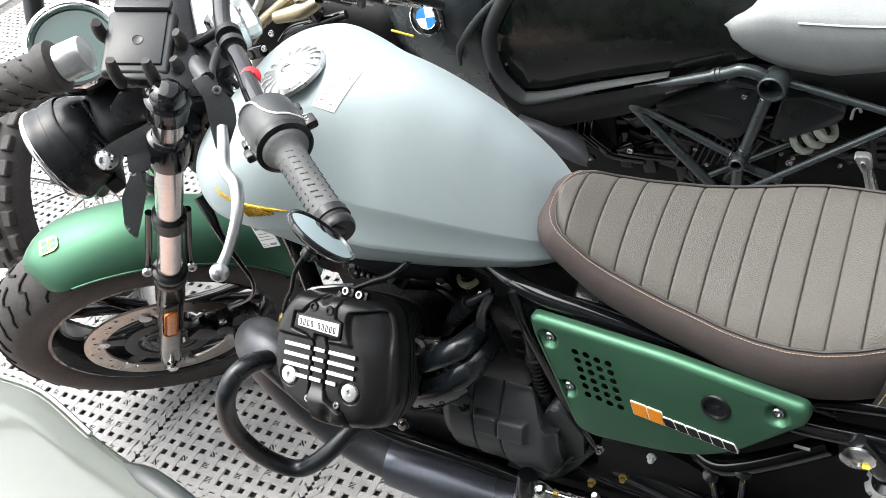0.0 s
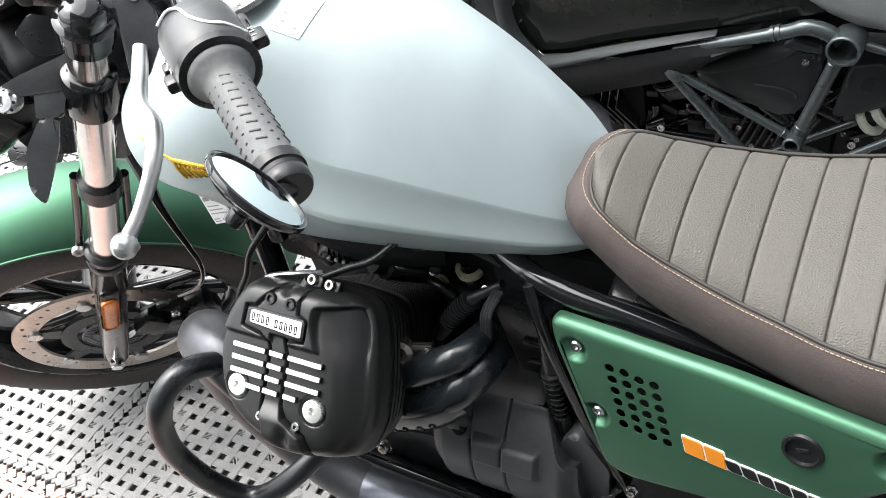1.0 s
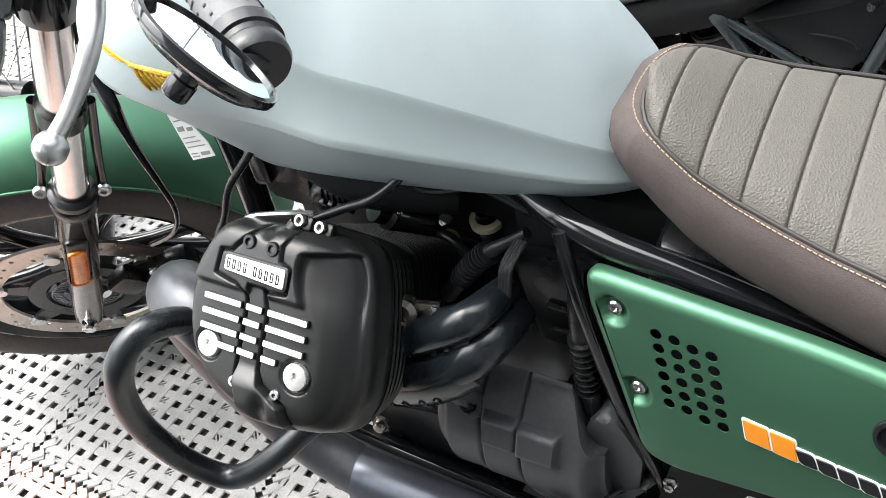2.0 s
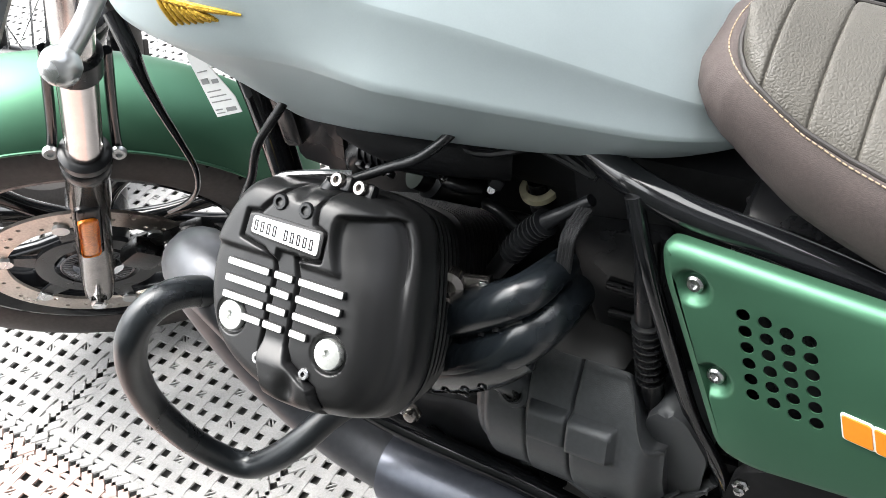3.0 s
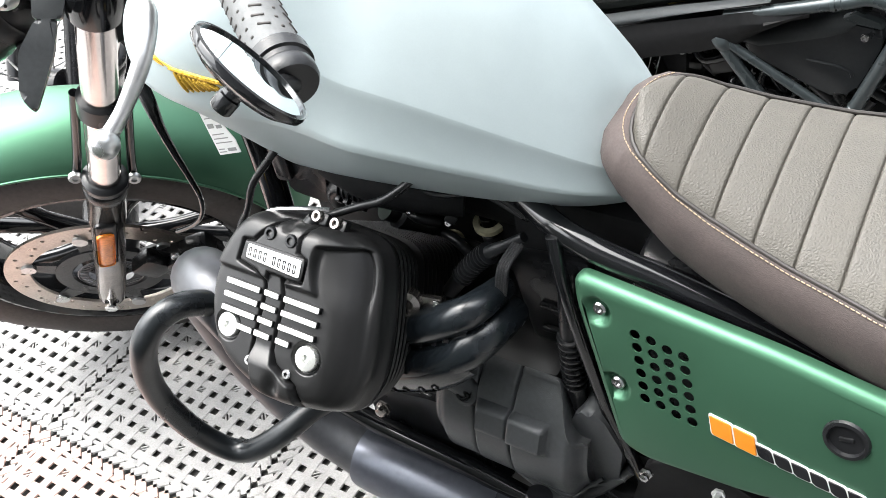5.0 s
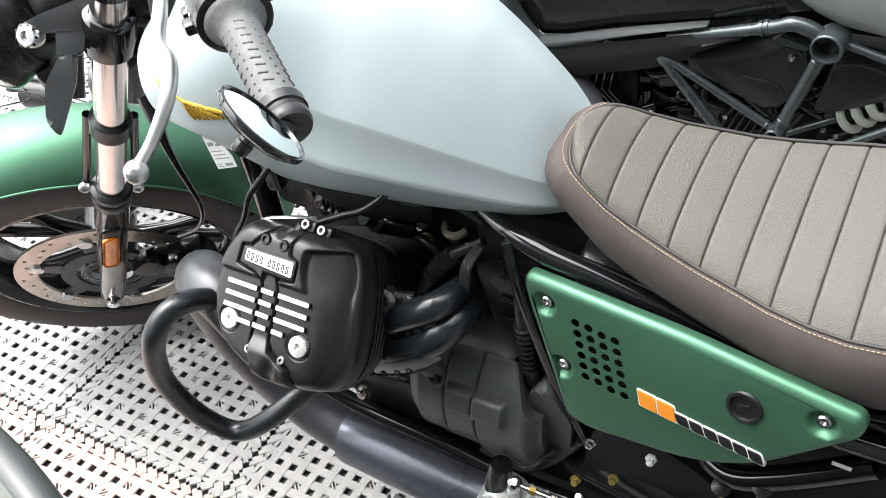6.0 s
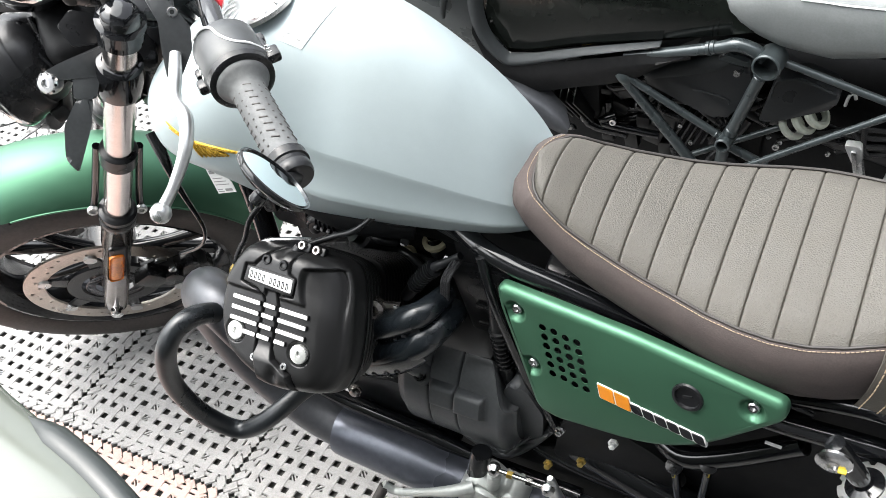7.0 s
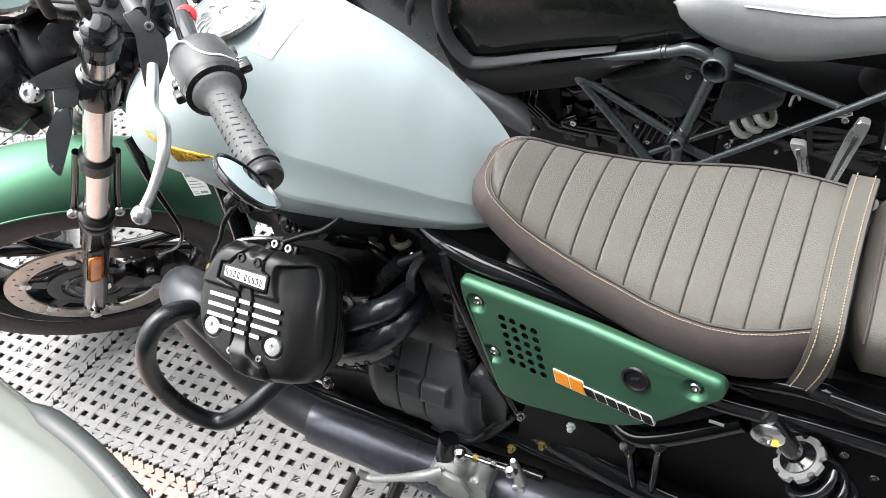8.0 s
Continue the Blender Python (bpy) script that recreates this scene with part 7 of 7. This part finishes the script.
def seat2_ring(x):
    z0 = lerp(x, [0.940, 0.952, 0.975, 1.005, 1.04, 1.115, 1.185, 1.26, 1.32, 1.45, 1.70], [0.668, 0.640, 0.618, 0.603, 0.588, 0.578, 0.592, 0.618, 0.640, 0.69, 0.74])
    z1 = lerp(x, [0.940, 0.955, 1.00, 1.10, 1.2, 1.4, 1.7], [0.676, 0.700, 0.735, 0.742, 0.735, 0.760, 0.80])
    k = lerp(x, [0.940, 0.96, 1.0, 1.1], [0.022, 0.008, 0.002, 0.0])
    out = []
    for y, f in ((0.68, 0.02), (0.595 + k, 0.0), (0.570 + k, 0.05), (0.560 + k, 0.20), (0.557 + k, 0.50), (0.562 + k, 0.68), (0.570 + k, 0.74), (0.600 + k, 0.84), (0.68, 0.97), (0.78, 1.02), (0.88, 1.0), (0.96, 0.9), (0.98, 0.55), (0.96, 0.0)):
        out.append(Vector((x, y, z0 + (z1 - z0) * f)))
    return out


seat2 = part("seat", loft([seat2_ring(x) for x in np.linspace(0.940, 1.70, 48)]), M_GREY_SEAT, bike2, "light grey smooth seat cowl", 70)
part("seat_piping", tube([seat2_ring(x)[5] + Vector((0, -0.0005, 0.0015)) for x in np.linspace(1.06, 1.68, 20)], 0.0016, 8, 2), M_LABEL, seat2)
frame2 = part("tube_frame", tube([(0.78, 0.572, 0.532), (0.83, 0.566, 0.548), (0.886, 0.562, 0.566), (0.946, 0.560, 0.586), (0.972, 0.560, 0.5955), (0.9985, 0.560, 0.5898), (1.018, 0.560, 0.577)], [0.0075, 0.0085, 0.0095, 0.0105, 0.0115, 0.012, 0.012], 16, 6), M_DARKFRAME, bike2, "graphite painted steel tube frame")
for p, r0, r1 in (((1.0262, 0.548, 0.5733), 0.0195, 0.0235), ((0.9677, 0.548, 0.3909), 0.0100, 0.0138)):
    part("frame_ring", ring_shape([(r0, -0.012), (r1 - 0.002, -0.012), (r1, -0.010), (r1, 0.030), (r0, 0.030)], 40, axes(p, (0.12, 1, -0.1))), M_DARKFRAME, frame2)
    part("ring_bore", lathe([(r0 + 0.001, 0.018), (r0 * 0.6, 0.024), (0, 0.024)], 28, axes(p, (0.12, 1, -0.1))), M_PLAST, frame2)
for a, b, r in (((1.019, 0.560, 0.553), (0.974, 0.560, 0.404), 0.0105), ((0.966, 0.560, 0.378), (0.950, 0.562, 0.20), 0.0110), ((0.772, 0.561, 0.502), (0.957, 0.560, 0.3945), 0.0072), ((0.773, 0.561, 0.500), (0.9118, 0.561, 0.3142), 0.0098), ((0.9118, 0.561, 0.3142), (0.945, 0.562, 0.26), 0.0098),
                ((1.049, 0.570, 0.566), (1.2397, 0.560, 0.5177), 0.0065), ((0.985, 0.540, 0.333), (1.2327, 0.540, 0.5268), 0.0062), ((1.2327, 0.540, 0.5268), (1.48, 0.545, 0.725), 0.0062), ((0.972, 0.562, 0.372), (1.04, 0.57, 0.335), 0.0085), ((0.9, 0.60, 0.30), (1.05, 0.61, 0.395), 0.006)):
    part("frame_tube", tube([a, b], r, 16, 0), M_DARKFRAME, frame2)
for a, b in (((0.772, 0.561, 0.502), (0.790, 0.561, 0.484)),):
    part("frame_gusset", tube([a, ((a[0] + b[0]) / 2, 0.560, (a[2] + b[2]) / 2), b], [0.010, 0.0125, 0.009], 14, 3), M_DARKFRAME, frame2)
for p, d, r in (((0.9495, 0.560, 0.3990), (0.86, 0, -0.5), 0.0074), ((0.9775, 0.560, 0.416), (0.29, 0, 0.95), 0.0106), ((1.0145, 0.560, 0.539), (0.29, 0, 0.95), 0.0106)):
    part("weld_bead", ring_shape([(r, -0.0016), (r + 0.0014, 0), (r, 0.0016)], 20, axes(p, d)), M_DARKFRAME, frame2)
part("tube_collar", join(*[ring_shape([(0.0100, -0.0035), (0.0122, -0.003), (0.0122, 0.003), (0.0100, 0.0035)], 20, axes((x, 0.561, z), (0.95, 0, 0.31))) for x, z in ((0.928, 0.580), (0.936, 0.583))]), M_DARKFRAME, frame2)
part("cross_joint", join(lathe([(0.0085, -0.012), (0.0105, 0), (0.0085, 0.012)], 14, axes((1.2380, 0.545, 0.5240), (0.9, 0, 0.35))), bolt((1.243, 0.530, 0.520), (0, -1, 0.3), 0.006, 0.006)), M_STEEL, frame2, "bright welded tube joint")


def flat2(poly, y, h, material, name, parent, label="", bev=0.006, r=0.012):
    return part(name, prism(rounded(poly, r), h, axes((0, y, 0), (0, -1, 0), (1, 0, 0)), bev, 3), material, parent, label)


# intake cover: upright face under a sloping shoulder whose highlight is put in as lighter grey
cover2 = flat2([(0.800, 0.462), (0.812, 0.486), (0.945, 0.528), (0.988, 0.522), (0.9945, 0.500), (0.972, 0.425), (0.948, 0.398), (0.90, 0.415)], 0.640, 0.044, M_PLAST, "side_cover", bike2, "black plastic intake cover", 0.008)
part("cover_shoulder", loft([[Vector((x, 0.596, z - w * 0.95)), Vector((x, 0.5925, z - w * 0.6)), Vector((x, 0.596, z - w * 0.1)), Vector((x, 0.612, z + 0.003)), Vector((x, 0.64, z + 0.006))] for x, z, w in ((0.802, 0.483, 0.010), (0.825, 0.494, 0.026), (0.87, 0.510, 0.028), (0.92, 0.527, 0.027), (0.945, 0.533, 0.020), (0.956, 0.533, 0.005))], False, False), M_BAND, cover2, "sloping shoulder of the cover, its top highlight put in as paler grey", 60)
flat2([(0.935, 0.535), (0.952, 0.545), (0.990, 0.535), (0.992, 0.526), (0.955, 0.530)], 0.606, 0.012, M_DARKFRAME, "cover_bracket", cover2, "", 0.003, 0.004)
part("cover_screw", bolt((0.9697, 0.595, 0.5103), (0, -1, 0.1), 0.0062, 0.005), M_STEEL, cover2)
part("cover_crease", tube([(0.895, 0.598, 0.458), (0.935, 0.5965, 0.456), (0.957, 0.5965, 0.449), (0.962, 0.5965, 0.440)], 0.0028, 8, 5), M_PLAST, cover2)
cover3 = flat2([(1.033, 0.508), (1.076, 0.521), (1.140, 0.498), (1.134, 0.4665), (1.0545, 0.423), (1.012, 0.407)], 0.640, 0.044, M_PLAST, "rear_cover", bike2, "black plastic rear cover", 0.006)
part("rear_cover_edge", tube([(1.030, 0.596, 0.470), (1.034, 0.595, 0.500), (1.046, 0.595, 0.510), (1.076, 0.595, 0.515), (1.132, 0.596, 0.496)], 0.0022, 8, 5), M_BAND, cover3)
engine2 = part("engine", box(0.44, 0.34, 0.40, 0.04, pose(0.74, 0.84, 0.24)), M_MATT_SHADE, bike2, "black engine block")
part("gearbox", box(0.40, 0.28, 0.34, 0.03, pose(1.12, 0.86, 0.20)), M_MATT_SHADE, engine2)
part("tray", box(0.70, 0.20, 0.12, 0.03, pose(1.25, 0.86, 0.50)), M_MATT_SHADE, engine2)
part("sump_guard", box(0.22, 0.10, 0.12, 0.03, pose(0.60, 0.68, 0.36)), M_MATT_SHADE, engine2)
part("silencer", tube([(0.55, 0.66, 0.10), (0.80, 0.66, 0.08), (1.10, 0.66, 0.10), (1.70, 0.66, 0.18)], [0.03, 0.045, 0.06, 0.06], 18, 5), M_PIPE, engine2)
part("swing_arm", box(0.55, 0.06, 0.10, 0.02, pose(1.28, 0.72, 0.24, 0, 4, 0)), M_MATT_SHADE, engine2)
for k in range(9):
    part("engine_fin", box(0.0035, 0.05, 0.075, 0.001, pose(0.565 + 0.014 * k, 0.625, 0.375 - 0.002 * k, 20, -24, 0)), M_CAST, engine2)
for k in range(6):
    part("engine_rib", box(0.004, 0.03, 0.09, 0.0015, pose(0.865 + 0.015 * k, 0.640, 0.33 + 0.004 * k, 0, 22, 0)), M_CAST, engine2)
part("engine_strut", tube([(0.66, 0.64, 0.36), (0.68, 0.635, 0.30), (0.76, 0.635, 0.29)], 0.012, 12, 4), M_GLOSS, engine2)
part("engine_strut", tube([(0.72, 0.64, 0.36), (0.725, 0.635, 0.28)], 0.009, 12, 2), M_GLOSS, engine2)
for p in ((0.655, 0.622, 0.385), (0.672, 0.622, 0.352), (0.735, 0.622, 0.325), (1.045, 0.63, 0.330), (0.700, 0.625, 0.42)):
    part("engine_bolt", bolt(p, (0, -1, 0.2), 0.008, 0.006), M_STEEL, engine2)
part("alloy_cover", loft([[Vector((x, 0.52 + y * w, 0.398 + z * w - 0.55 * (x - 0.62))) for y, z in ((0.06, 0.02), (0.02, 0.024), (0.004, 0.012), (0.0, -0.012), (0.03, -0.040))] for x, w in ((0.54, 0.7), (0.58, 1.0), (0.63, 1.0), (0.66, 0.8), (0.680, 0.3))], False, False), M_PIPE_GREY, engine2, "dull grey rocker cover", 60)
spring2 = [Vector((1.055 + 0.060 * t, 0.625, 0.385 + 0.055 * t)) + Vector((-0.05, 0, 0.06)).normalized() * 0.028 * math.cos(20 * t) + Vector((0.35, 0.94, 0.0)) * 0.026 * math.sin(20 * t) for t in np.linspace(0, 1, 90)]
part("spring", tube(spring2, 0.0072, 8, 0), M_SPRING, bike2, "pale painted suspension spring")
rail2 = part("lower_rail", join(box(0.34, 0.03, 0.035, 0.008, pose(1.15, 0.68, 0.33, 0, 14, 0))), M_BLACK, bike2, "black rear rail")
part("yellow_label", box(0.03, 0.002, 0.012, 0.0005, pose(0.690, 0.618, 0.452, 0, 25, 0)), M_YELLOW, tank2)
hanger = part("footrest_hanger", prism(rounded([(1.164, 0.459), (1.190, 0.460), (1.197, 0.420), (1.218, 0.340), (1.198, 0.338), (1.184, 0.418)], 0.004), 0.016, axes((0, 0.535, 0), (0, -1, 0), (1, 0, 0)), 0.003), M_ALLOY, bike2, "bare alloy footrest hanger")
part("hanger_rib", prism(rounded([(1.176, 0.452), (1.184, 0.452), (1.190, 0.418), (1.204, 0.345), (1.199, 0.345), (1.184, 0.418)], 0.002), 0.005, axes((0, 0.5195, 0), (0, -1, 0), (1, 0, 0)), 0.0015), M_STEEL, hanger)
part("hanger_arm", prism(rounded([(1.264, 0.530), (1.282, 0.526), (1.280, 0.512), (1.244, 0.350), (1.226, 0.352), (1.251, 0.492)], 0.004), 0.016, axes((0, 0.535, 0), (0, -1, 0), (1, 0, 0)), 0.003), M_ALLOY, hanger)
part("hanger_groove", prism(rounded([(1.262, 0.500), (1.268, 0.500), (1.240, 0.368), (1.235, 0.368)], 0.002), 0.004, axes((0, 0.5195, 0), (0, -1, 0), (1, 0, 0)), 0.001), M_DARKFRAME, hanger)
part("footrest", tube([(1.250, 0.545, 0.325), (1.285, 0.520, 0.345), (1.315, 0.515, 0.365), (1.318, 0.520, 0.345), (1.28, 0.53, 0.325), (1.25, 0.545, 0.322)], 0.006, 10, 5), M_ALLOY, hanger)
part("pull_hook", tube([(1.150, 0.580, 0.490), (1.153, 0.578, 0.512), (1.160, 0.578, 0.519), (1.164, 0.578, 0.508)], 0.0028, 8, 3), M_ALLOY, bike2, "small bent metal hook")
cableset = part("wiring", join(*[tube([(1.06 + 0.02 * k, 0.66, 0.34), (1.12 + 0.02 * k, 0.65, 0.355 + 0.012 * k), (1.20, 0.66, 0.38 - 0.02 * k), (1.30, 0.68, 0.36)], 0.005, 8, 5) for k in range(4)]), M_BRAID, bike2, "loose wiring by the rear frame")
# wheels, dark forks and bars at the front of it
for cx, nm, hub in ((1.50, "rear", 0.0), (-0.10, "front", 0.0)):
    wm = Matrix.Translation((cx, 0.84, 0.215)) @ AX
    w2 = part(nm + "_tyre", ring_shape([(0.30 - 0.07 + 0.07 * math.cos(radians(b)), 0.075 * math.sin(radians(b))) for b in range(-115, 116, 12)] + [(0.20, 0.05), (0.20, -0.05)], 56, wm), M_RUBBER, bike2, "black motorcycle tyre")
    part("rim", ring_shape([(0.205, 0.05), (0.185, 0.03), (0.185, -0.03), (0.205, -0.05), (0.2, 0)], 48, wm), M_GLOSS, w2)
fork2 = part("fork", join(tube([(-0.10, 0.74, 0.215), (0.20, 0.74, 0.80)], 0.024, 16, 0), tube([(-0.10, 0.94, 0.215), (0.20, 0.94, 0.80)], 0.024, 16, 0)), M_BLACK, bike2, "dark fork legs")
part("yoke", box(0.08, 0.26, 0.03, 0.01, pose(0.20, 0.84, 0.79, 0, 28, 0)), M_BLACK, fork2)
clutter = part("pipe_fitting", tube([(0.10, 0.47, 0.722), (0.16, 0.475, 0.735), (0.20, 0.49, 0.748)], [0.012, 0.017, 0.013], 16, 5), M_BRONZE, bike2, "chromed fittings beside the fork")
for k in range(6):
    part("fitting", tube([(0.14 + 0.05 * k, 0.50 + 0.01 * (k % 3), 0.74), (0.17 + 0.05 * k, 0.48, 0.765 + 0.008 * (k % 2)), (0.20 + 0.05 * k, 0.52, 0.73)], 0.007 + 0.002 * (k % 2), 10, 4), M_BLACK if k % 2 else M_STEEL, clutter)
part("bar_stub", tube([(0.365, 0.50, 0.770), (0.395, 0.48, 0.785), (0.43, 0.46, 0.80)], [0.010, 0.011, 0.010], 14, 3), M_STEEL, clutter)
part("black_cable", tube([(0.44, 0.50, 0.80), (0.435, 0.53, 0.72), (0.42, 0.55, 0.66)], 0.006, 10, 4), M_BLACK, clutter)
part("yellow_strip", box(0.05, 0.004, 0.004, 0.001, pose(0.325, 0.548, 0.642, 0, 14, 0)), M_YELLOW, grey)

# dark clutter between the frame tubes
random.seed(5)
for k in range(26):
    x, z = random.uniform(0.60, 0.98), random.uniform(0.22, 0.42)
    y = random.uniform(0.630, 0.670)
    pts = [(x, y, z), (x + random.uniform(-0.03, 0.05), y - 0.008, z + random.uniform(-0.03, 0.03)), (x + random.uniform(0.0, 0.09), y, z + random.uniform(-0.05, 0.04))]
    part("hose", tube(pts, random.uniform(0.003, 0.010), 10, 4), M_BLACK if k % 4 else M_GLOSS, engine2)
for k in range(18):
    x, z = random.uniform(0.58, 1.0), random.uniform(0.22, 0.42)
    part("engine_boss", box(random.uniform(0.02, 0.05), 0.02, random.uniform(0.015, 0.05), 0.004, pose(x, 0.655, z, 0, random.uniform(-30, 30), 0)), M_CAST, engine2)
for k in range(10):
    part("engine_bolt", bolt((random.uniform(0.62, 1.20), 0.625, random.uniform(0.24, 0.42)), (0, -1, 0.2), 0.005, 0.004), M_STEEL, engine2)
for k in range(8):
    x = 1.04 + 0.035 * k
    part("hose", tube([(x, 0.68, 0.30 + 0.01 * (k % 3)), (x + 0.05, 0.665, 0.335), (x + 0.11, 0.675, 0.31 + 0.02 * (k % 2))], 0.005 + 0.002 * (k % 2), 10, 4), M_BLACK, engine2)

# ---- pale scooter in the foreground ----
scooter = thing("scooter", "pale green glossy scooter with dark rubber edge strip", "scooter", BIKE)
EDGE = [(0.432, -0.524, 1.022), (0.495, -0.517, 1.041), (0.557, -0.519, 1.048), (0.617, -0.522, 1.049), (0.693, -0.543, 1.049), (0.744, -0.554, 1.048), (0.812, -0.568, 1.047), (0.872, -0.588, 1.043), (0.918, -0.611, 1.033), (0.950, -0.643, 1.017)]
ed = spline(EDGE, 5)
body = []
for k, p in enumerate(ed):
    inn = Vector((0.05, -1, 0)).normalized()
    body.append([p + Vector((0.0, -0.02, -0.62)), p + Vector((0, -0.012, -0.30)), p + Vector((0, 0.002, -0.05)), p + Vector((0, 0.002, -0.008)), p + inn * 0.006 + Vector((0, 0, 0.002)), p + inn * 0.030 + Vector((0, 0, 0.010)), p + inn * 0.08 + Vector((0, 0, 0.020)), p + inn * 0.14 + Vector((0, 0, 0.022)), p + inn * 0.21 + Vector((0, 0, 0.010)), p + inn * 0.26 + Vector((0, 0, -0.03)), p + inn * 0.28 + Vector((0, 0, -0.62))])
shell = part("body_shell", loft(body, False, False), M_PALE, scooter, "pale green glossy body shell", 60)
strip = [p + Vector((0, -0.003, -0.006)) for p in spline(EDGE[4:], 5)[4:]]
part("edge_strip", tube(strip, [0.0012, 0.005, 0.009] + [0.0115] * (len(strip) - 4) + [0.006], 12, 0), M_STRIP, shell, "dark rubber edge strip")
part("edge_chrome", tube([p + Vector((0, 0.001, -0.003)) for p in spline(EDGE[:5], 5)], 0.0022, 10, 0), M_CHROME, shell)
part("underbody", box(1.10, 0.24, 0.36, 0.05, pose(0.58, -0.75, 0.42, 0, 0, -6)), M_BLACK, scooter)
for cx in (-0.08, 1.22):
    wt = part("tyre", ring_shape([(0.18 - 0.045 + 0.045 * math.cos(radians(b)), 0.05 * math.sin(radians(b))) for b in range(-115, 116, 14)] + [(0.11, 0.03), (0.11, -0.03)], 48, Matrix.Translation((cx, -0.78, 0.228)) @ AX), M_RUBBER, scooter, "small black scooter tyre")
    part("hub", lathe([(0, -0.04), (0.115, -0.035), (0.115, 0.035), (0, 0.04)], 32, Matrix.Translation((cx, -0.78, 0.228)) @ AX), M_ALLOY, wt)
part("steering_column", tube([(-0.08, -0.78, 0.30), (0.22, -0.70, 0.95), (0.32, -0.60, 1.17), (0.36, -0.55, 1.22)], 0.03, 14, 4), M_BLACK, scooter)
hb = part("handlebar", tube([(0.36, -0.54, 1.22), (0.43, -0.42, 1.214), (0.575, -0.3185, 1.232)], 0.011, 14, 4), M_STEEL, scooter)
HA, HB = Vector((0.510, -0.364, 1.224)), Vector((0.590, -0.308, 1.234))
hm = axes(HA, HB - HA, (0, 0, 1))
HL = (HB - HA).length
g2 = part("grip", lathe([(0.017, 0), (0.0195, 0.004), (0.0195, HL - 0.02), (0.023, HL - 0.014), (0.023, HL - 0.004), (0.015, HL)], 32, hm), M_RUBBER, scooter, "black rubber handlebar grip")
for i in range(5):
    for j in range(9):
        part("grip_dash", box(0.0014, 0.0110, 0.0020, 0.0005, hm @ pose(0, 0, HL * (0.10 + 0.15 * i + 0.075 * (j % 2)), 0, 0, 40 * j) @ pose(0.0196, 0, 0, 35, 0, 0), 1), M_BLACK, g2)
part("bar_end", join(lathe([(0.0165, HL), (0.0165, HL + 0.003), (0.0165, HL + 0.004), (0.0165, HL + 0.022), (0.015, HL + 0.024), (0, HL + 0.028)], 32, hm)), M_ALLOY, g2, "brushed alloy bar end")

# ---- knobbly-tyred trail motorcycle parked ahead ----
trail = thing("motorcycle", "black trail motorcycle with knobbly front tyre", "motorcycle", pose(0, 0, 0), "parked motorcycles")
KW = Matrix.Translation((-0.56, 0.25, 0.335)) @ pose(0, 0, 0, 0, 0, -80) @ AX
kt = part("tyre", ring_shape([(0.31 - 0.05 + 0.05 * math.cos(radians(b)), 0.055 * math.sin(radians(b))) for b in range(-115, 116, 12)] + [(0.23, 0.03), (0.23, -0.03)], 64, KW), M_RUBBER, trail, "black knobbly tyre")
for k in range(34):
    for y in (-0.034, 0.0, 0.034):
        part("tread_knob", box(0.020, 0.036, 0.024, 0.003, KW @ pose(0, 0, 0, 0, 0, 360 * (k + (0.5 if y == 0 else 0)) / 34) @ pose(0.310 - abs(y) * 0.35, 0, y), 1), M_RUBBER, kt)
krim = part("rim", ring_shape([(0.228, 0.03), (0.215, 0.02), (0.215, -0.02), (0.228, -0.03), (0.222, 0)], 48, KW), M_GLOSS, trail, "black spoked rim")
for k in range(18):
    a = 2 * math.pi * k / 18
    part("spoke", tube([KW @ Vector((0.03 * math.cos(a + 0.4), 0.03 * math.sin(a + 0.4), 0.025 * (-1) ** k)), KW @ Vector((0.218 * math.cos(a), 0.218 * math.sin(a), 0))], 0.002, 6, 0), M_STEEL, krim)
part("hub", lathe([(0, -0.05), (0.035, -0.045), (0.035, 0.045), (0, 0.05)], 24, KW), M_BLACK, krim)
part("fork", tube([KW @ Vector((0, 0, -0.08)), KW @ Vector((0, 0, -0.08)) + Vector((-0.05, 0.29, 0.62))], 0.024, 14, 0), M_BLACK, trail)
part("fork", tube([KW @ Vector((0, 0, 0.08)), KW @ Vector((0, 0, 0.08)) + Vector((-0.05, 0.29, 0.62))], 0.024, 14, 0), M_BLACK, trail)
